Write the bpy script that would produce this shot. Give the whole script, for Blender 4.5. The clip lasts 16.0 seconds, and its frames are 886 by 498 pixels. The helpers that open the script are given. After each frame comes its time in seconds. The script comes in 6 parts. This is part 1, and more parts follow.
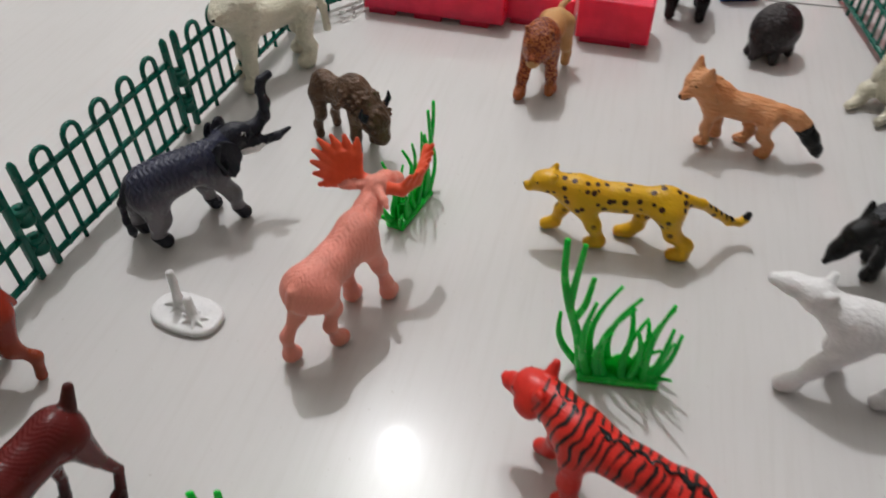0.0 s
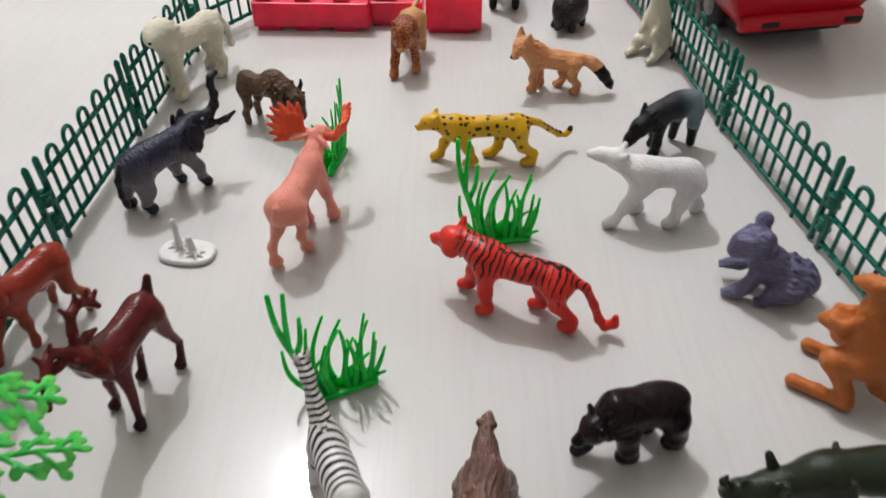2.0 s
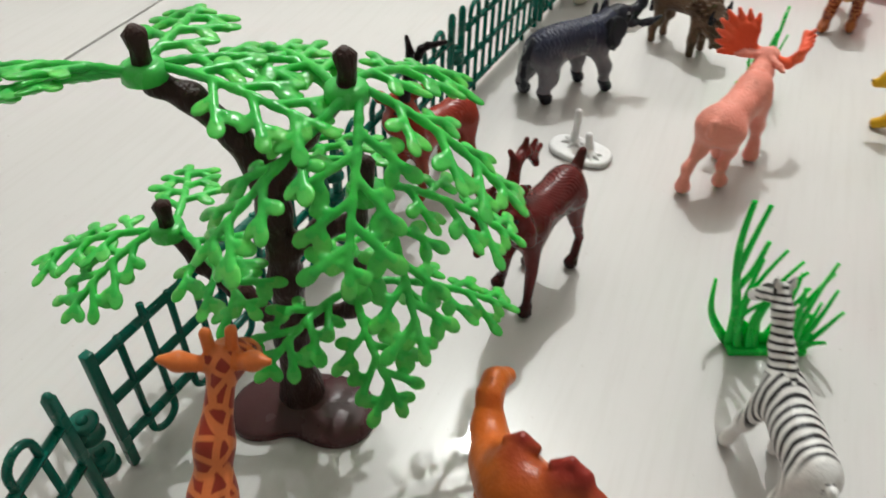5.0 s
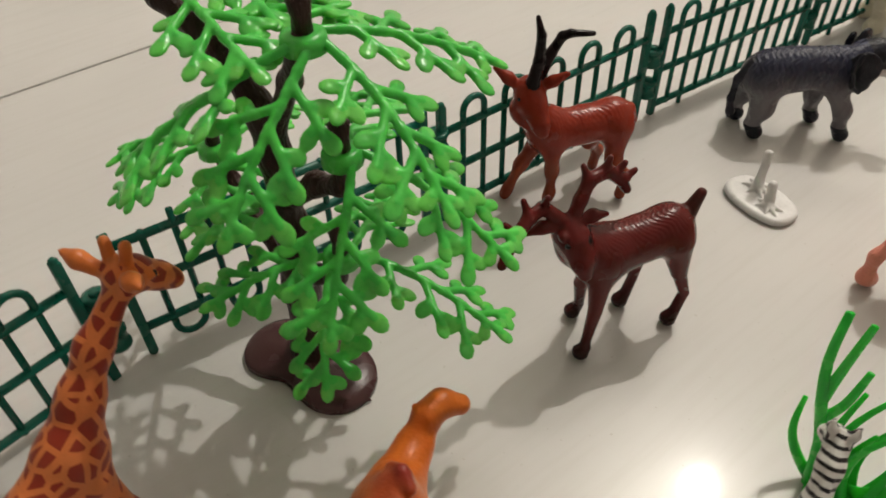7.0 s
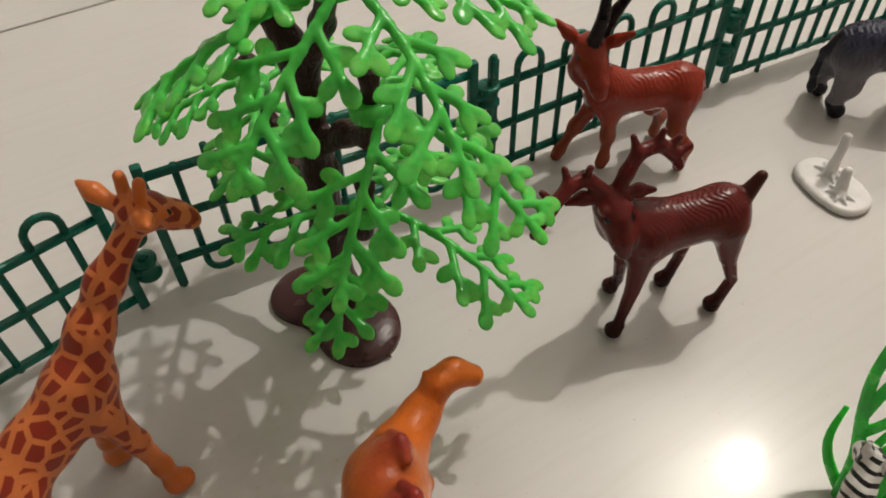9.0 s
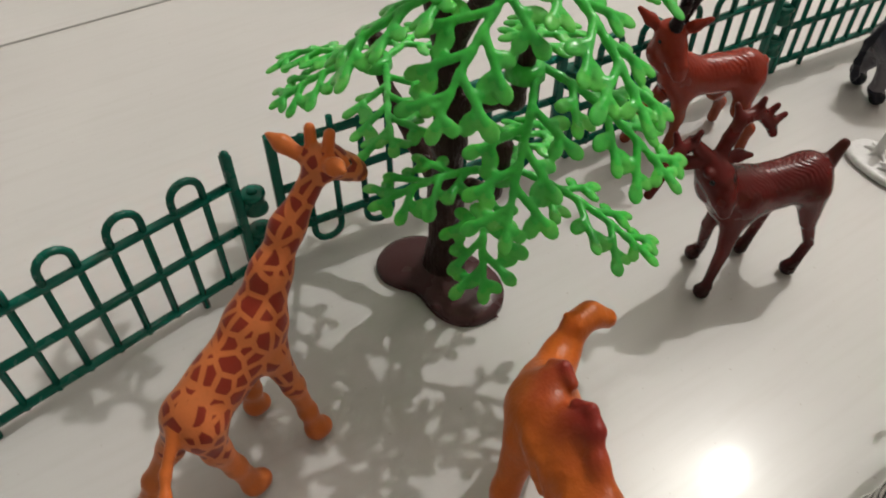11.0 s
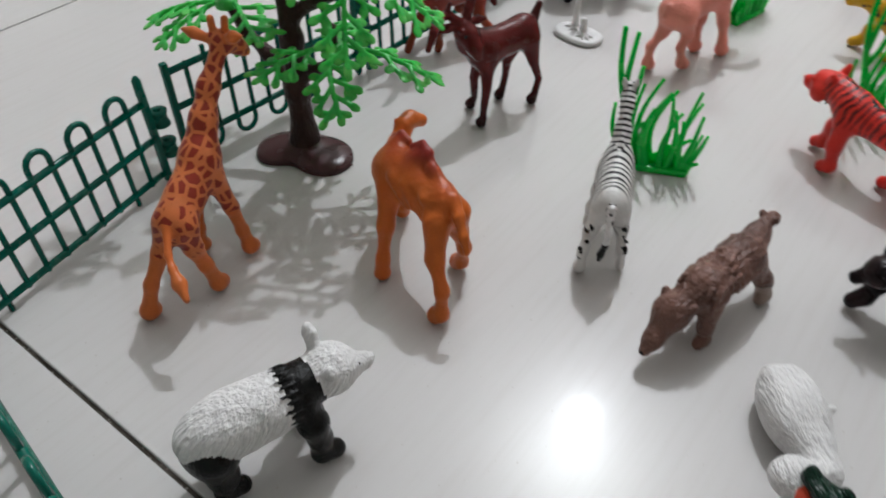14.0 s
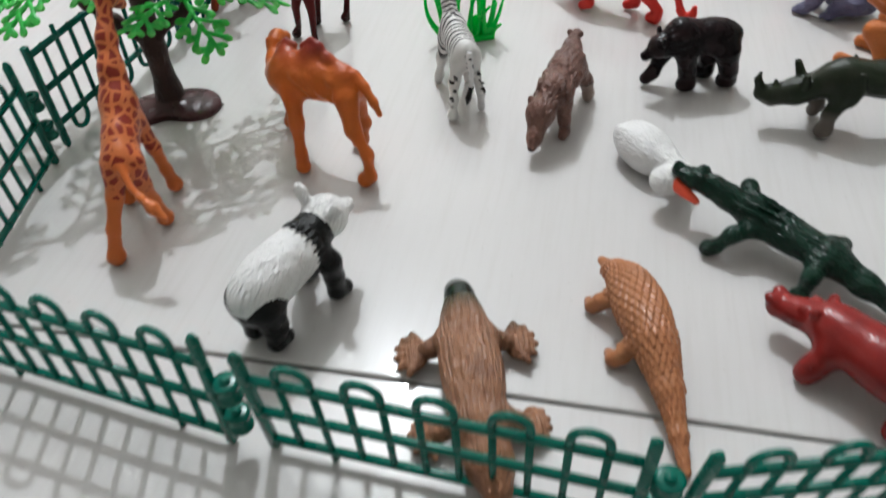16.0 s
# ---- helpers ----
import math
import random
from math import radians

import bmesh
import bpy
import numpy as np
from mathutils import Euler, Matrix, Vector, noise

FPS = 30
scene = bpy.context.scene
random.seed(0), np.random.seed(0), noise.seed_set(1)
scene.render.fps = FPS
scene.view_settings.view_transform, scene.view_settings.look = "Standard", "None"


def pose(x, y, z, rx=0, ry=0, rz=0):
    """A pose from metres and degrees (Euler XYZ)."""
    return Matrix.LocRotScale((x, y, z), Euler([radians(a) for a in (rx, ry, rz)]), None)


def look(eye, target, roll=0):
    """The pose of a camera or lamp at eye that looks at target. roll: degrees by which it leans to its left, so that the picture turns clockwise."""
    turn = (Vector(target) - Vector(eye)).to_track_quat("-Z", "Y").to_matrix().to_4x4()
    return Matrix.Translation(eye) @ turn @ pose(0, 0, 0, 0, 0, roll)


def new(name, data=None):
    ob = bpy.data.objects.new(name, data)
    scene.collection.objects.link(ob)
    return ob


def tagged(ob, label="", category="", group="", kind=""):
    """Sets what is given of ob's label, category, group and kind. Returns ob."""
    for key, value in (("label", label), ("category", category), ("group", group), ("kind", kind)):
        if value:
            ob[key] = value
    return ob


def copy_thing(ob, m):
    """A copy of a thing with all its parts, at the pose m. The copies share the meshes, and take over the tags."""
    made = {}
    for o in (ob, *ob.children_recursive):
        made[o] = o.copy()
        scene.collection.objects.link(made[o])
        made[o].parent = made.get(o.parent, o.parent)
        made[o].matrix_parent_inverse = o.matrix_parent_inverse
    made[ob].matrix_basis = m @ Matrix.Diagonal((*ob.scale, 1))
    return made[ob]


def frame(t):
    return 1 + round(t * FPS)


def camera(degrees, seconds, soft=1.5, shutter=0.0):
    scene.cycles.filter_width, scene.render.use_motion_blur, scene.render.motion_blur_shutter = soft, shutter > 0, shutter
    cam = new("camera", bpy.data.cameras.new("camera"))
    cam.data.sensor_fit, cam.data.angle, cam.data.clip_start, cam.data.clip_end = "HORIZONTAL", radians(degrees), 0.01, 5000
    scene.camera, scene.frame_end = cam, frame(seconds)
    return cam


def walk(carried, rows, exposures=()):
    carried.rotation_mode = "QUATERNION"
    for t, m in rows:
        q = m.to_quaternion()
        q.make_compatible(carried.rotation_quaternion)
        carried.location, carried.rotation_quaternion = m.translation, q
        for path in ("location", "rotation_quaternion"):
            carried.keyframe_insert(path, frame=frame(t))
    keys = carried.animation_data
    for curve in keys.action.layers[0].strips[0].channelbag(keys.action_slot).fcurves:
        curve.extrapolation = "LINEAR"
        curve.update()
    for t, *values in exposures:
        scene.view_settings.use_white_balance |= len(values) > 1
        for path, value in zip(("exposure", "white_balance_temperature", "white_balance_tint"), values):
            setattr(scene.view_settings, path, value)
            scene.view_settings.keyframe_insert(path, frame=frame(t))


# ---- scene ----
cam = camera(60.71, 16.0, 1.7, 0.5)
PATH = [
    (0, (0.1823, 0.2398, 0.2759), (0.1990, 0.5985, -0.0720), -0.84),
    (0.5, (0.1816, 0.2016, 0.2815), (0.2198, 0.5602, -0.0648), -1.21),
    (1, (0.1788, 0.1717, 0.2903), (0.2381, 0.5295, -0.0539), -2.08),
    (1.5, (0.1547, 0.1379, 0.3059), (0.2430, 0.4930, -0.0348), -1.62),
    (2, (0.1236, 0.0934, 0.3267), (0.2306, 0.4490, -0.0082), -0.84),
    (2.5, (0.1006, 0.0463, 0.3331), (0.2137, 0.4018, 0.0002), -0.55),
    (3, (0.0699, 0.0215, 0.2992), (0.1597, 0.3765, -0.0412), -0.16),
    (3.5, (0.0539, 0.0394, 0.2864), (0.1215, 0.4024, -0.0508), 2.28),
    (4, (0.0368, 0.0633, 0.2606), (0.0651, 0.4287, -0.0795), 3.08),
    (4.5, (0.0165, 0.0915, 0.2554), (0.0199, 0.4647, -0.0773), 2.88),
    (5, (0.0184, 0.1238, 0.2543), (-0.0065, 0.4889, -0.0864), 2.12),
    (5.5, (0.0349, 0.1387, 0.2478), (-0.0400, 0.4979, -0.0918), 0.48),
    (6, (0.0572, 0.1505, 0.2402), (-0.0719, 0.4952, -0.0981), -1.25),
    (6.5, (0.0810, 0.1630, 0.2337), (-0.0955, 0.4853, -0.1054), -2.49),
    (7, (0.1028, 0.1756, 0.2395), (-0.1038, 0.4692, -0.1085), -1.64),
    (7.5, (0.1139, 0.1905, 0.2398), (-0.1049, 0.4570, -0.1223), -0.91),
    (8, (0.1093, 0.1905, 0.2429), (-0.1125, 0.4328, -0.1341), -0.03),
    (8.5, (0.1057, 0.1943, 0.2350), (-0.1190, 0.4402, -0.1379), -1.18),
    (9, (0.1048, 0.1916, 0.2356), (-0.1196, 0.4381, -0.1370), -1.37),
    (9.5, (0.1047, 0.1856, 0.2359), (-0.1194, 0.4333, -0.1361), -1.61),
    (10, (0.1036, 0.1751, 0.2360), (-0.1202, 0.4248, -0.1349), -1.85),
    (10.5, (0.0929, 0.1514, 0.2439), (-0.1172, 0.4059, -0.1317), 0.57),
    (11, (0.0843, 0.1369, 0.2369), (-0.1323, 0.4022, -0.1274), 0.50),
    (11.5, (0.0804, 0.1361, 0.2363), (-0.1482, 0.4050, -0.1179), -0.67),
    (12, (0.0862, 0.1015, 0.2424), (-0.1283, 0.3850, -0.1058), -0.30),
    (12.5, (0.0945, 0.0661, 0.2464), (-0.0927, 0.3650, -0.1080), 0.41),
    (13, (0.1148, 0.0406, 0.2536), (-0.0529, 0.3570, -0.0954), 0.42),
    (13.5, (0.1340, 0.0190, 0.2590), (-0.0240, 0.3434, -0.0872), -0.40),
    (14, (0.1514, -0.0096, 0.2610), (0.0250, 0.3302, -0.0833), -0.39),
    (14.5, (0.1453, -0.0300, 0.2587), (0.0581, 0.3244, -0.0831), -2.02),
    (15, (0.1382, -0.0491, 0.2613), (0.0976, 0.3129, -0.0812), -2.86),
    (15.5, (0.1098, -0.0743, 0.2572), (0.1147, 0.2909, -0.0842), -3.04),
    (16, (0.0830, -0.1192, 0.2579), (0.1120, 0.2394, -0.0893), -2.59),
]
EXPOSURES = [(0.0, -0.1, 6250, 10), (2.0, 0.2, 6250, 9), (3.0, 0.30, 6250, 6), (3.6, 0.31, 6300, 5), (4.5, 0.38, 6280, 4), (7.0, -0.04, 7300, 8), (10.5, -0.03, 7100, 9),
             (11.2, 0.02, 6650, 7), (12.0, 0.08, 6330, 6), (12.5, 0.15, 6250, 5), (14.0, 0.04, 5980, 8), (14.5, 0.06, 5930, 8), (15.2, 0.13, 5950, 8), (16.0, 0.42, 5950, 6)]
walk(cam, [(t, look(eye, target, roll)) for t, eye, target, roll in PATH], EXPOSURES)

# ---- light ----
LAMP = (0.06, 1.90, 2.46)
world = bpy.data.worlds.new("world")
scene.world = world
world.use_nodes = True
world.node_tree.nodes["Background"].inputs[0].default_value = (1.0, 0.96, 0.92, 1)
world.node_tree.nodes["Background"].inputs[1].default_value = 0.01
bulb = bpy.data.lights.new("ceiling_bulb_light", "POINT")
bulb.energy, bulb.color, bulb.shadow_soft_size = 112.0, (1.0, 0.995, 0.99), 0.021
new("ceiling_bulb_light", bulb).location = LAMP

# ---- materials ----


def nodes_of(name):
    m = bpy.data.materials.new(name)
    m.use_nodes = True
    nt = m.node_tree
    return m, nt, nt.nodes["Principled BSDF"]


def node(nt, kind, **sets):
    n = nt.nodes.new(kind)
    for k, v in sets.items():
        n.inputs[k.replace("_", " ")].default_value = v
    return n


def math_node(nt, op, a, b=0.0, clamp=False):
    n = nt.nodes.new("ShaderNodeMath")
    n.operation, n.use_clamp = op, clamp
    for slot, v in ((0, a), (1, b)):
        if isinstance(v, (int, float)):
            n.inputs[slot].default_value = v
        else:
            nt.links.new(v, n.inputs[slot])
    return n.outputs[0]


def mix(nt, fac, a, b):
    n = nt.nodes.new("ShaderNodeMix")
    n.data_type = "RGBA"
    for slot, v in ((0, fac), (6, a), (7, b)):
        if isinstance(v, (int, float)):
            n.inputs[slot].default_value = v
        elif isinstance(v, tuple):
            n.inputs[slot].default_value = (*v, 1)
        else:
            nt.links.new(v, n.inputs[slot])
    return n.outputs[2]


def ramp(nt, v, lo, hi):
    n = nt.nodes.new("ShaderNodeMapRange")
    n.interpolation_type = "SMOOTHSTEP"
    n.inputs[1].default_value, n.inputs[2].default_value = lo, hi
    nt.links.new(v, n.inputs[0])
    return n.outputs[0]


def coords(nt, scale=(1, 1, 1), turn=(0, 0, 0)):
    tc = nt.nodes.new("ShaderNodeTexCoord")
    mp = nt.nodes.new("ShaderNodeMapping")
    mp.inputs["Scale"].default_value = scale
    mp.inputs["Rotation"].default_value = [radians(a) for a in turn]
    nt.links.new(tc.outputs["Object"], mp.inputs[0])
    if any(turn):
        mp.inputs["Scale"].default_value = (1, 1, 1)
        stretch = nt.nodes.new("ShaderNodeMapping")
        stretch.inputs["Scale"].default_value = scale
        nt.links.new(mp.outputs[0], stretch.inputs[0])
        return stretch.outputs[0]
    return mp.outputs[0]


def noise_at(nt, vec, scale, detail=2.0, rough=0.5):
    n = node(nt, "ShaderNodeTexNoise", Scale=scale, Detail=detail, Roughness=rough)
    nt.links.new(vec, n.inputs["Vector"])
    return n.outputs[0]


def bump(nt, bsdf, height, strength, dist):
    b = node(nt, "ShaderNodeBump", Strength=strength, Distance=dist)
    nt.links.new(height, b.inputs["Height"])
    nt.links.new(b.outputs[0], bsdf.inputs["Normal"])


def tint(c, f):
    return tuple(min(1, v * f) for v in c)


def toy(name, col, other=None, rough=0.36, fur=0.0, stretch=(1, 1, 1), fur_scale=900.0, patch=0.5, pattern=None, turn=(0, 0, 0)):
    """Moulded toy plastic: slight mottling, a second paint colour, hair-like moulded grooves, an optional painted pattern."""
    m, nt, p = nodes_of(name)
    obj = coords(nt)
    broad = noise_at(nt, obj, 70.0, 3.0)
    fine = noise_at(nt, obj, 900.0, 2.0)
    c = mix(nt, ramp(nt, broad, 0.35, 0.7), tint(col, 0.9), tint(col, 1.08))
    if other:
        c = mix(nt, math_node(nt, "MULTIPLY", ramp(nt, broad, 0.40, 0.66), patch), c, other)
    c = mix(nt, math_node(nt, "MULTIPLY", ramp(nt, fine, 0.45, 0.75), 0.18), c, tint(col, 0.6))
    if pattern:
        c = pattern(nt, c)
    nt.links.new(c, p.inputs["Base Color"])
    nt.links.new(math_node(nt, "ADD", math_node(nt, "MULTIPLY", broad, 0.22), rough - 0.11), p.inputs["Roughness"])
    p.inputs["Specular IOR Level"].default_value = 0.32
    hair = noise_at(nt, coords(nt, stretch, turn), fur_scale, 2.0, 0.6)
    if fur:
        swell = noise_at(nt, obj, 210.0, 2.0)
        bump(nt, p, math_node(nt, "ADD", hair, math_node(nt, "MULTIPLY", swell, 0.5)), fur, 0.0022)
    else:
        bump(nt, p, fine, 0.12, 0.0004)
    return m


def axis(nt, which, scale=(1, 1, 1), turn=(0, 0, 0)):
    sep = nt.nodes.new("ShaderNodeSeparateXYZ")
    nt.links.new(coords(nt, scale, turn), sep.inputs[0])
    return sep.outputs[which]


def stripes(period, width, colour, wob, low, high, tilt=0.0, lo_x=-1.0, hi_x=1.0, broken=1.1, swell=0.0, level=0.0):
    """Painted bands across the body, broken and wavering, between two heights."""
    def paint(nt, c):
        x, z = axis(nt, 0), axis(nt, 2)
        obj = coords(nt)
        wave = math_node(nt, "ADD", x, math_node(nt, "MULTIPLY", z, tilt))
        wave = math_node(nt, "ADD", wave, math_node(nt, "MULTIPLY", noise_at(nt, obj, 55.0, 2.0), wob))
        band = math_node(nt, "SINE", math_node(nt, "MULTIPLY", wave, 2 * math.pi / period))
        thin = math_node(nt, "ADD", band, math_node(nt, "MULTIPLY", math_node(nt, "SUBTRACT", noise_at(nt, obj, 160.0, 2.0), 0.5), broken))
        if swell:
            thin = math_node(nt, "ADD", thin, math_node(nt, "MULTIPLY", math_node(nt, "SUBTRACT", z, level), swell))
        mask = ramp(nt, thin, width, width + 0.18)
        mask = math_node(nt, "MULTIPLY", mask, ramp(nt, z, low, low + 0.006))
        mask = math_node(nt, "MULTIPLY", mask, math_node(nt, "SUBTRACT", 1.0, ramp(nt, z, high, high + 0.004)))
        mask = math_node(nt, "MULTIPLY", mask, ramp(nt, x, lo_x, lo_x + 0.006))
        mask = math_node(nt, "MULTIPLY", mask, math_node(nt, "SUBTRACT", 1.0, ramp(nt, x, hi_x, hi_x + 0.006)))
        return mix(nt, mask, c, colour)
    return paint


def spots(scale, size, colour, low, edge=False):
    """Painted spots (or, with edge, close-set patches parted by pale lines)."""
    def paint(nt, c):
        obj = coords(nt)
        v = node(nt, "ShaderNodeTexVoronoi", Scale=scale, Randomness=0.85 if edge else 0.75)
        v.feature = "DISTANCE_TO_EDGE" if edge else "F1"
        nt.links.new(obj, v.inputs["Vector"])
        d = v.outputs["Distance"]
        mask = ramp(nt, d, size, size + 0.05) if edge else math_node(nt, "SUBTRACT", 1.0, ramp(nt, d, size, size + 0.06))
        mask = math_node(nt, "MULTIPLY", mask, ramp(nt, axis(nt, 2), low, low + 0.008))
        return mix(nt, mask, c, colour)
    return paint


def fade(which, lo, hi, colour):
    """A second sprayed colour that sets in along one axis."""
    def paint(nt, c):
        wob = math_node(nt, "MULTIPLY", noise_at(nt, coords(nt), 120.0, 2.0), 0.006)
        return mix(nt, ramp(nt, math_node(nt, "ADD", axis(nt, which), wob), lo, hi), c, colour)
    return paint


BLACK = (0.012, 0.011, 0.012)
M = {
    "fence": toy("green_fence_plastic", (0.004, 0.130, 0.090), (0.002, 0.100, 0.068), 0.26),
    "grass": toy("green_grass_plastic", (0.012, 0.58, 0.060), (0.025, 0.63, 0.065), 0.26),
    "leaf": toy("green_leaf_plastic", (0.056, 0.53, 0.085), (0.080, 0.57, 0.092), 0.24, patch=0.9),
    "lobe": toy("light_green_leaf_plastic", (0.082, 0.54, 0.093), (0.15, 0.58, 0.105), 0.24, patch=0.9),
    "bark": toy("dark_brown_bark_plastic", (0.034, 0.014, 0.011), (0.048, 0.020, 0.015), 0.42, 0.6, (1, 1, 0.25), 500),
    "treebase": toy("maroon_brown_base_plastic", (0.075, 0.030, 0.032), (0.055, 0.022, 0.024), 0.26),
    "grey": toy("dark_grey_elephant_paint", (0.185, 0.172, 0.190), (0.12, 0.112, 0.135), 0.27, 0.35, (1.8, 0.5, 0.5), 800, 0.9,
                fade(2, 0.027, 0.045, (0.028, 0.031, 0.060))),
    "darkgrey": toy("blackish_blue_grey_paint", (0.017, 0.018, 0.028), None, 0.27, 0.3),
    "cream": toy("cream_white_plastic", (0.75, 0.71, 0.57), (0.68, 0.64, 0.50), 0.38, 0.7, (0.4, 1, 1), 640),
    "bison": toy("brown_bison_paint", (0.145, 0.078, 0.042), (0.055, 0.030, 0.018), 0.42, 1.0, (1, 1, 1), 330, 0.8),
    "pink": toy("salmon_pink_plastic", (0.86, 0.31, 0.235), (0.80, 0.26, 0.20), 0.36, 0.4, (0.3, 1, 1), 1000),
    "antler": toy("orange_red_antler_paint", (0.88, 0.10, 0.035), (0.84, 0.17, 0.09), 0.34),
    "yellow": toy("yellow_spotted_plastic", (0.77, 0.43, 0.010), (0.66, 0.32, 0.008), 0.32, 0.3, (0.4, 1, 1), 900, 0.5,
                  spots(190, 0.27, (0.050, 0.014, 0.006), 0.012)),
    "yellowplain": toy("yellow_plastic", (0.77, 0.43, 0.010), (0.66, 0.32, 0.008), 0.34),
    "tiger": toy("red_orange_striped_plastic", (0.75, 0.030, 0.020), (0.70, 0.040, 0.024), 0.34, 0.25, (0.4, 1, 1), 900, 0.5,
                 stripes(0.0038, 0.60, (0.016, 0.008, 0.008), 0.011, 0.018, 0.09, 0.12, -0.053, 0.034, 2.0, 32.0, 0.035)),
    "tigerplain": toy("red_orange_plastic", (0.75, 0.030, 0.020), (0.70, 0.040, 0.024), 0.34),
    "white": toy("white_plastic", (0.82, 0.81, 0.81), (0.77, 0.76, 0.77), 0.38, 0.4, (0.3, 1, 1), 800),
    "whiteplain": toy("smooth_white_plastic", (0.80, 0.79, 0.79), (0.74, 0.73, 0.74), 0.36),
    "whitefur": toy("white_furry_plastic", (0.84, 0.83, 0.82), (0.76, 0.75, 0.75), 0.42, 1.0, (1, 1, 0.10), 460, 0.5, None, (0, -38, 0)),
    "feather": toy("white_feathered_plastic", (0.84, 0.83, 0.82), (0.76, 0.75, 0.75), 0.42, 0.9, (0.25, 1, 1), 620),
    "zebra": toy("zebra_striped_paint", (0.78, 0.77, 0.75), (0.66, 0.65, 0.63), 0.34, 0.2, (1, 1, 1), 900, 0.6,
                 stripes(0.0039, 0.08, BLACK, 0.004, 0.018, 0.2, -0.45, -0.0195, 0.05, 0.8)),
    "zebraneck": toy("zebra_neck_paint", (0.76, 0.75, 0.73), None, 0.34, 0.2, (1, 1, 1), 900, 0.6,
                     stripes(0.0043, 0.15, BLACK, 0.003, 0.0, 0.2, 1.2)),
    "mole": toy("brown_furry_paint", (0.21, 0.105, 0.080), (0.095, 0.046, 0.036), 0.36, 1.0, (0.35, 1, 1), 420, 0.8),
    "molepale": toy("pale_worn_brown_paint", (0.40, 0.33, 0.28), (0.24, 0.16, 0.13), 0.4, 0.8, (0.35, 1, 1), 420, 0.6),
    "black": toy("glossy_black_plastic", (0.007, 0.004, 0.005), (0.019, 0.008, 0.009), 0.27, 0.16, (0.4, 1, 1), 520, 0.8),
    "ink": toy("black_paint", (0.005, 0.005, 0.005), None, 0.28, 0.3),
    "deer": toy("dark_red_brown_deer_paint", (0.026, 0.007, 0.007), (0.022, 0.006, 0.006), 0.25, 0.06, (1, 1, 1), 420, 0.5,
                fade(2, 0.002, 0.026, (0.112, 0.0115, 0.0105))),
    "deerdark": toy("very_dark_red_brown_paint", (0.070, 0.012, 0.010), None, 0.28),
    "antelope": toy("chestnut_brown_antelope_paint", (0.30, 0.052, 0.020), (0.25, 0.040, 0.016), 0.25, 0.12, (1, 1, 1), 420, 0.6,
                    fade(2, 0.024, 0.036, (0.265, 0.024, 0.010))),
    "camel": toy("orange_brown_camel_plastic", (0.60, 0.140, 0.018), (0.54, 0.105, 0.013), 0.34, 0.16, (1, 1, 0.4), 700, 0.5, fade(2, 0.0560, 0.0690, (0.26, 0.023, 0.015))),
    "giraffe": toy("orange_giraffe_plastic_with_brown_patches", (0.64, 0.185, 0.056), (0.58, 0.145, 0.040), 0.36, 0.0, (1, 1, 1), 900, 0.5,
                   spots(178, 0.112, (0.27, 0.028, 0.013), 0.026, True)),
    "giraffeplain": toy("orange_giraffe_plastic", (0.66, 0.17, 0.038), (0.58, 0.13, 0.025), 0.36),
    "lion": toy("brown_orange_lion_paint", (0.50, 0.155, 0.045), (0.36, 0.075, 0.022), 0.27, 0.8, (1, 1, 0.5), 420, 0.7,
                spots(620, 0.46, (0.17, 0.022, 0.009), 0.004)),
    "sand": toy("sandy_orange_plastic", (0.62, 0.33, 0.13), (0.5, 0.24, 0.08), 0.4, 0.3),
    "fox": toy("light_orange_fox_plastic", (0.78, 0.36, 0.16), (0.62, 0.22, 0.075), 0.38, 1.0, (0.3, 1, 1), 560, 0.8),
    "hedgehog": toy("dark_grey_brown_plastic", (0.022, 0.016, 0.018), (0.042, 0.033, 0.035), 0.30, 1.0, (1, 1, 0.4), 480),
    "tapir": toy("black_and_blue_grey_tapir_paint", (0.20, 0.26, 0.29), (0.14, 0.19, 0.22), 0.30, 0.4, (0.4, 1, 1), 900, 0.6,
                 fade(0, -0.016, 0.004, (0.010, 0.012, 0.016))),
    "koala": toy("violet_grey_koala_plastic", (0.15, 0.145, 0.25), (0.085, 0.08, 0.155), 0.36, 1.0, (0.25, 1, 1), 480, 0.8),
    "roo": toy("orange_brown_kangaroo_plastic", (0.56, 0.165, 0.035), (0.46, 0.12, 0.025), 0.4, 0.35, (1, 1, 0.4)),
    "rhino": toy("dark_olive_green_plastic", (0.018, 0.026, 0.013), (0.030, 0.032, 0.022), 0.20, 0.25, (1, 1, 1), 900, 0.5,
                 fade(2, 0.022, 0.013, (0.12, 0.10, 0.085))),
    "croc": toy("dark_green_crocodile_plastic", (0.004, 0.024, 0.014), (0.007, 0.036, 0.02), 0.26, 1.0, (0.3, 1, 1), 420),
    "beak": toy("orange_red_beak_paint", (0.92, 0.115, 0.055), None, 0.34),
    "platypus": toy("brown_platypus_paint", (0.33, 0.155, 0.080), (0.17, 0.075, 0.04), 0.32, 1.0, (0.14, 1, 1), 620, 0.8,
                    fade(0, 0.017, 0.032, (0.03, 0.032, 0.010))),
    "bill": toy("glossy_black_green_bill", (0.006, 0.016, 0.011), None, 0.2),
    "pangolin": toy("copper_brown_pangolin_paint", (0.45, 0.185, 0.080), (0.34, 0.120, 0.048), 0.26),
    "hippo": toy("dark_red_hippo_plastic", (0.27, 0.018, 0.015), (0.17, 0.011, 0.010), 0.24, 0.10, (1, 1, 1), 520, 0.8),
    "redblock": toy("bright_red_block_plastic", (0.95, 0.026, 0.085), (0.93, 0.035, 0.10), 0.32),
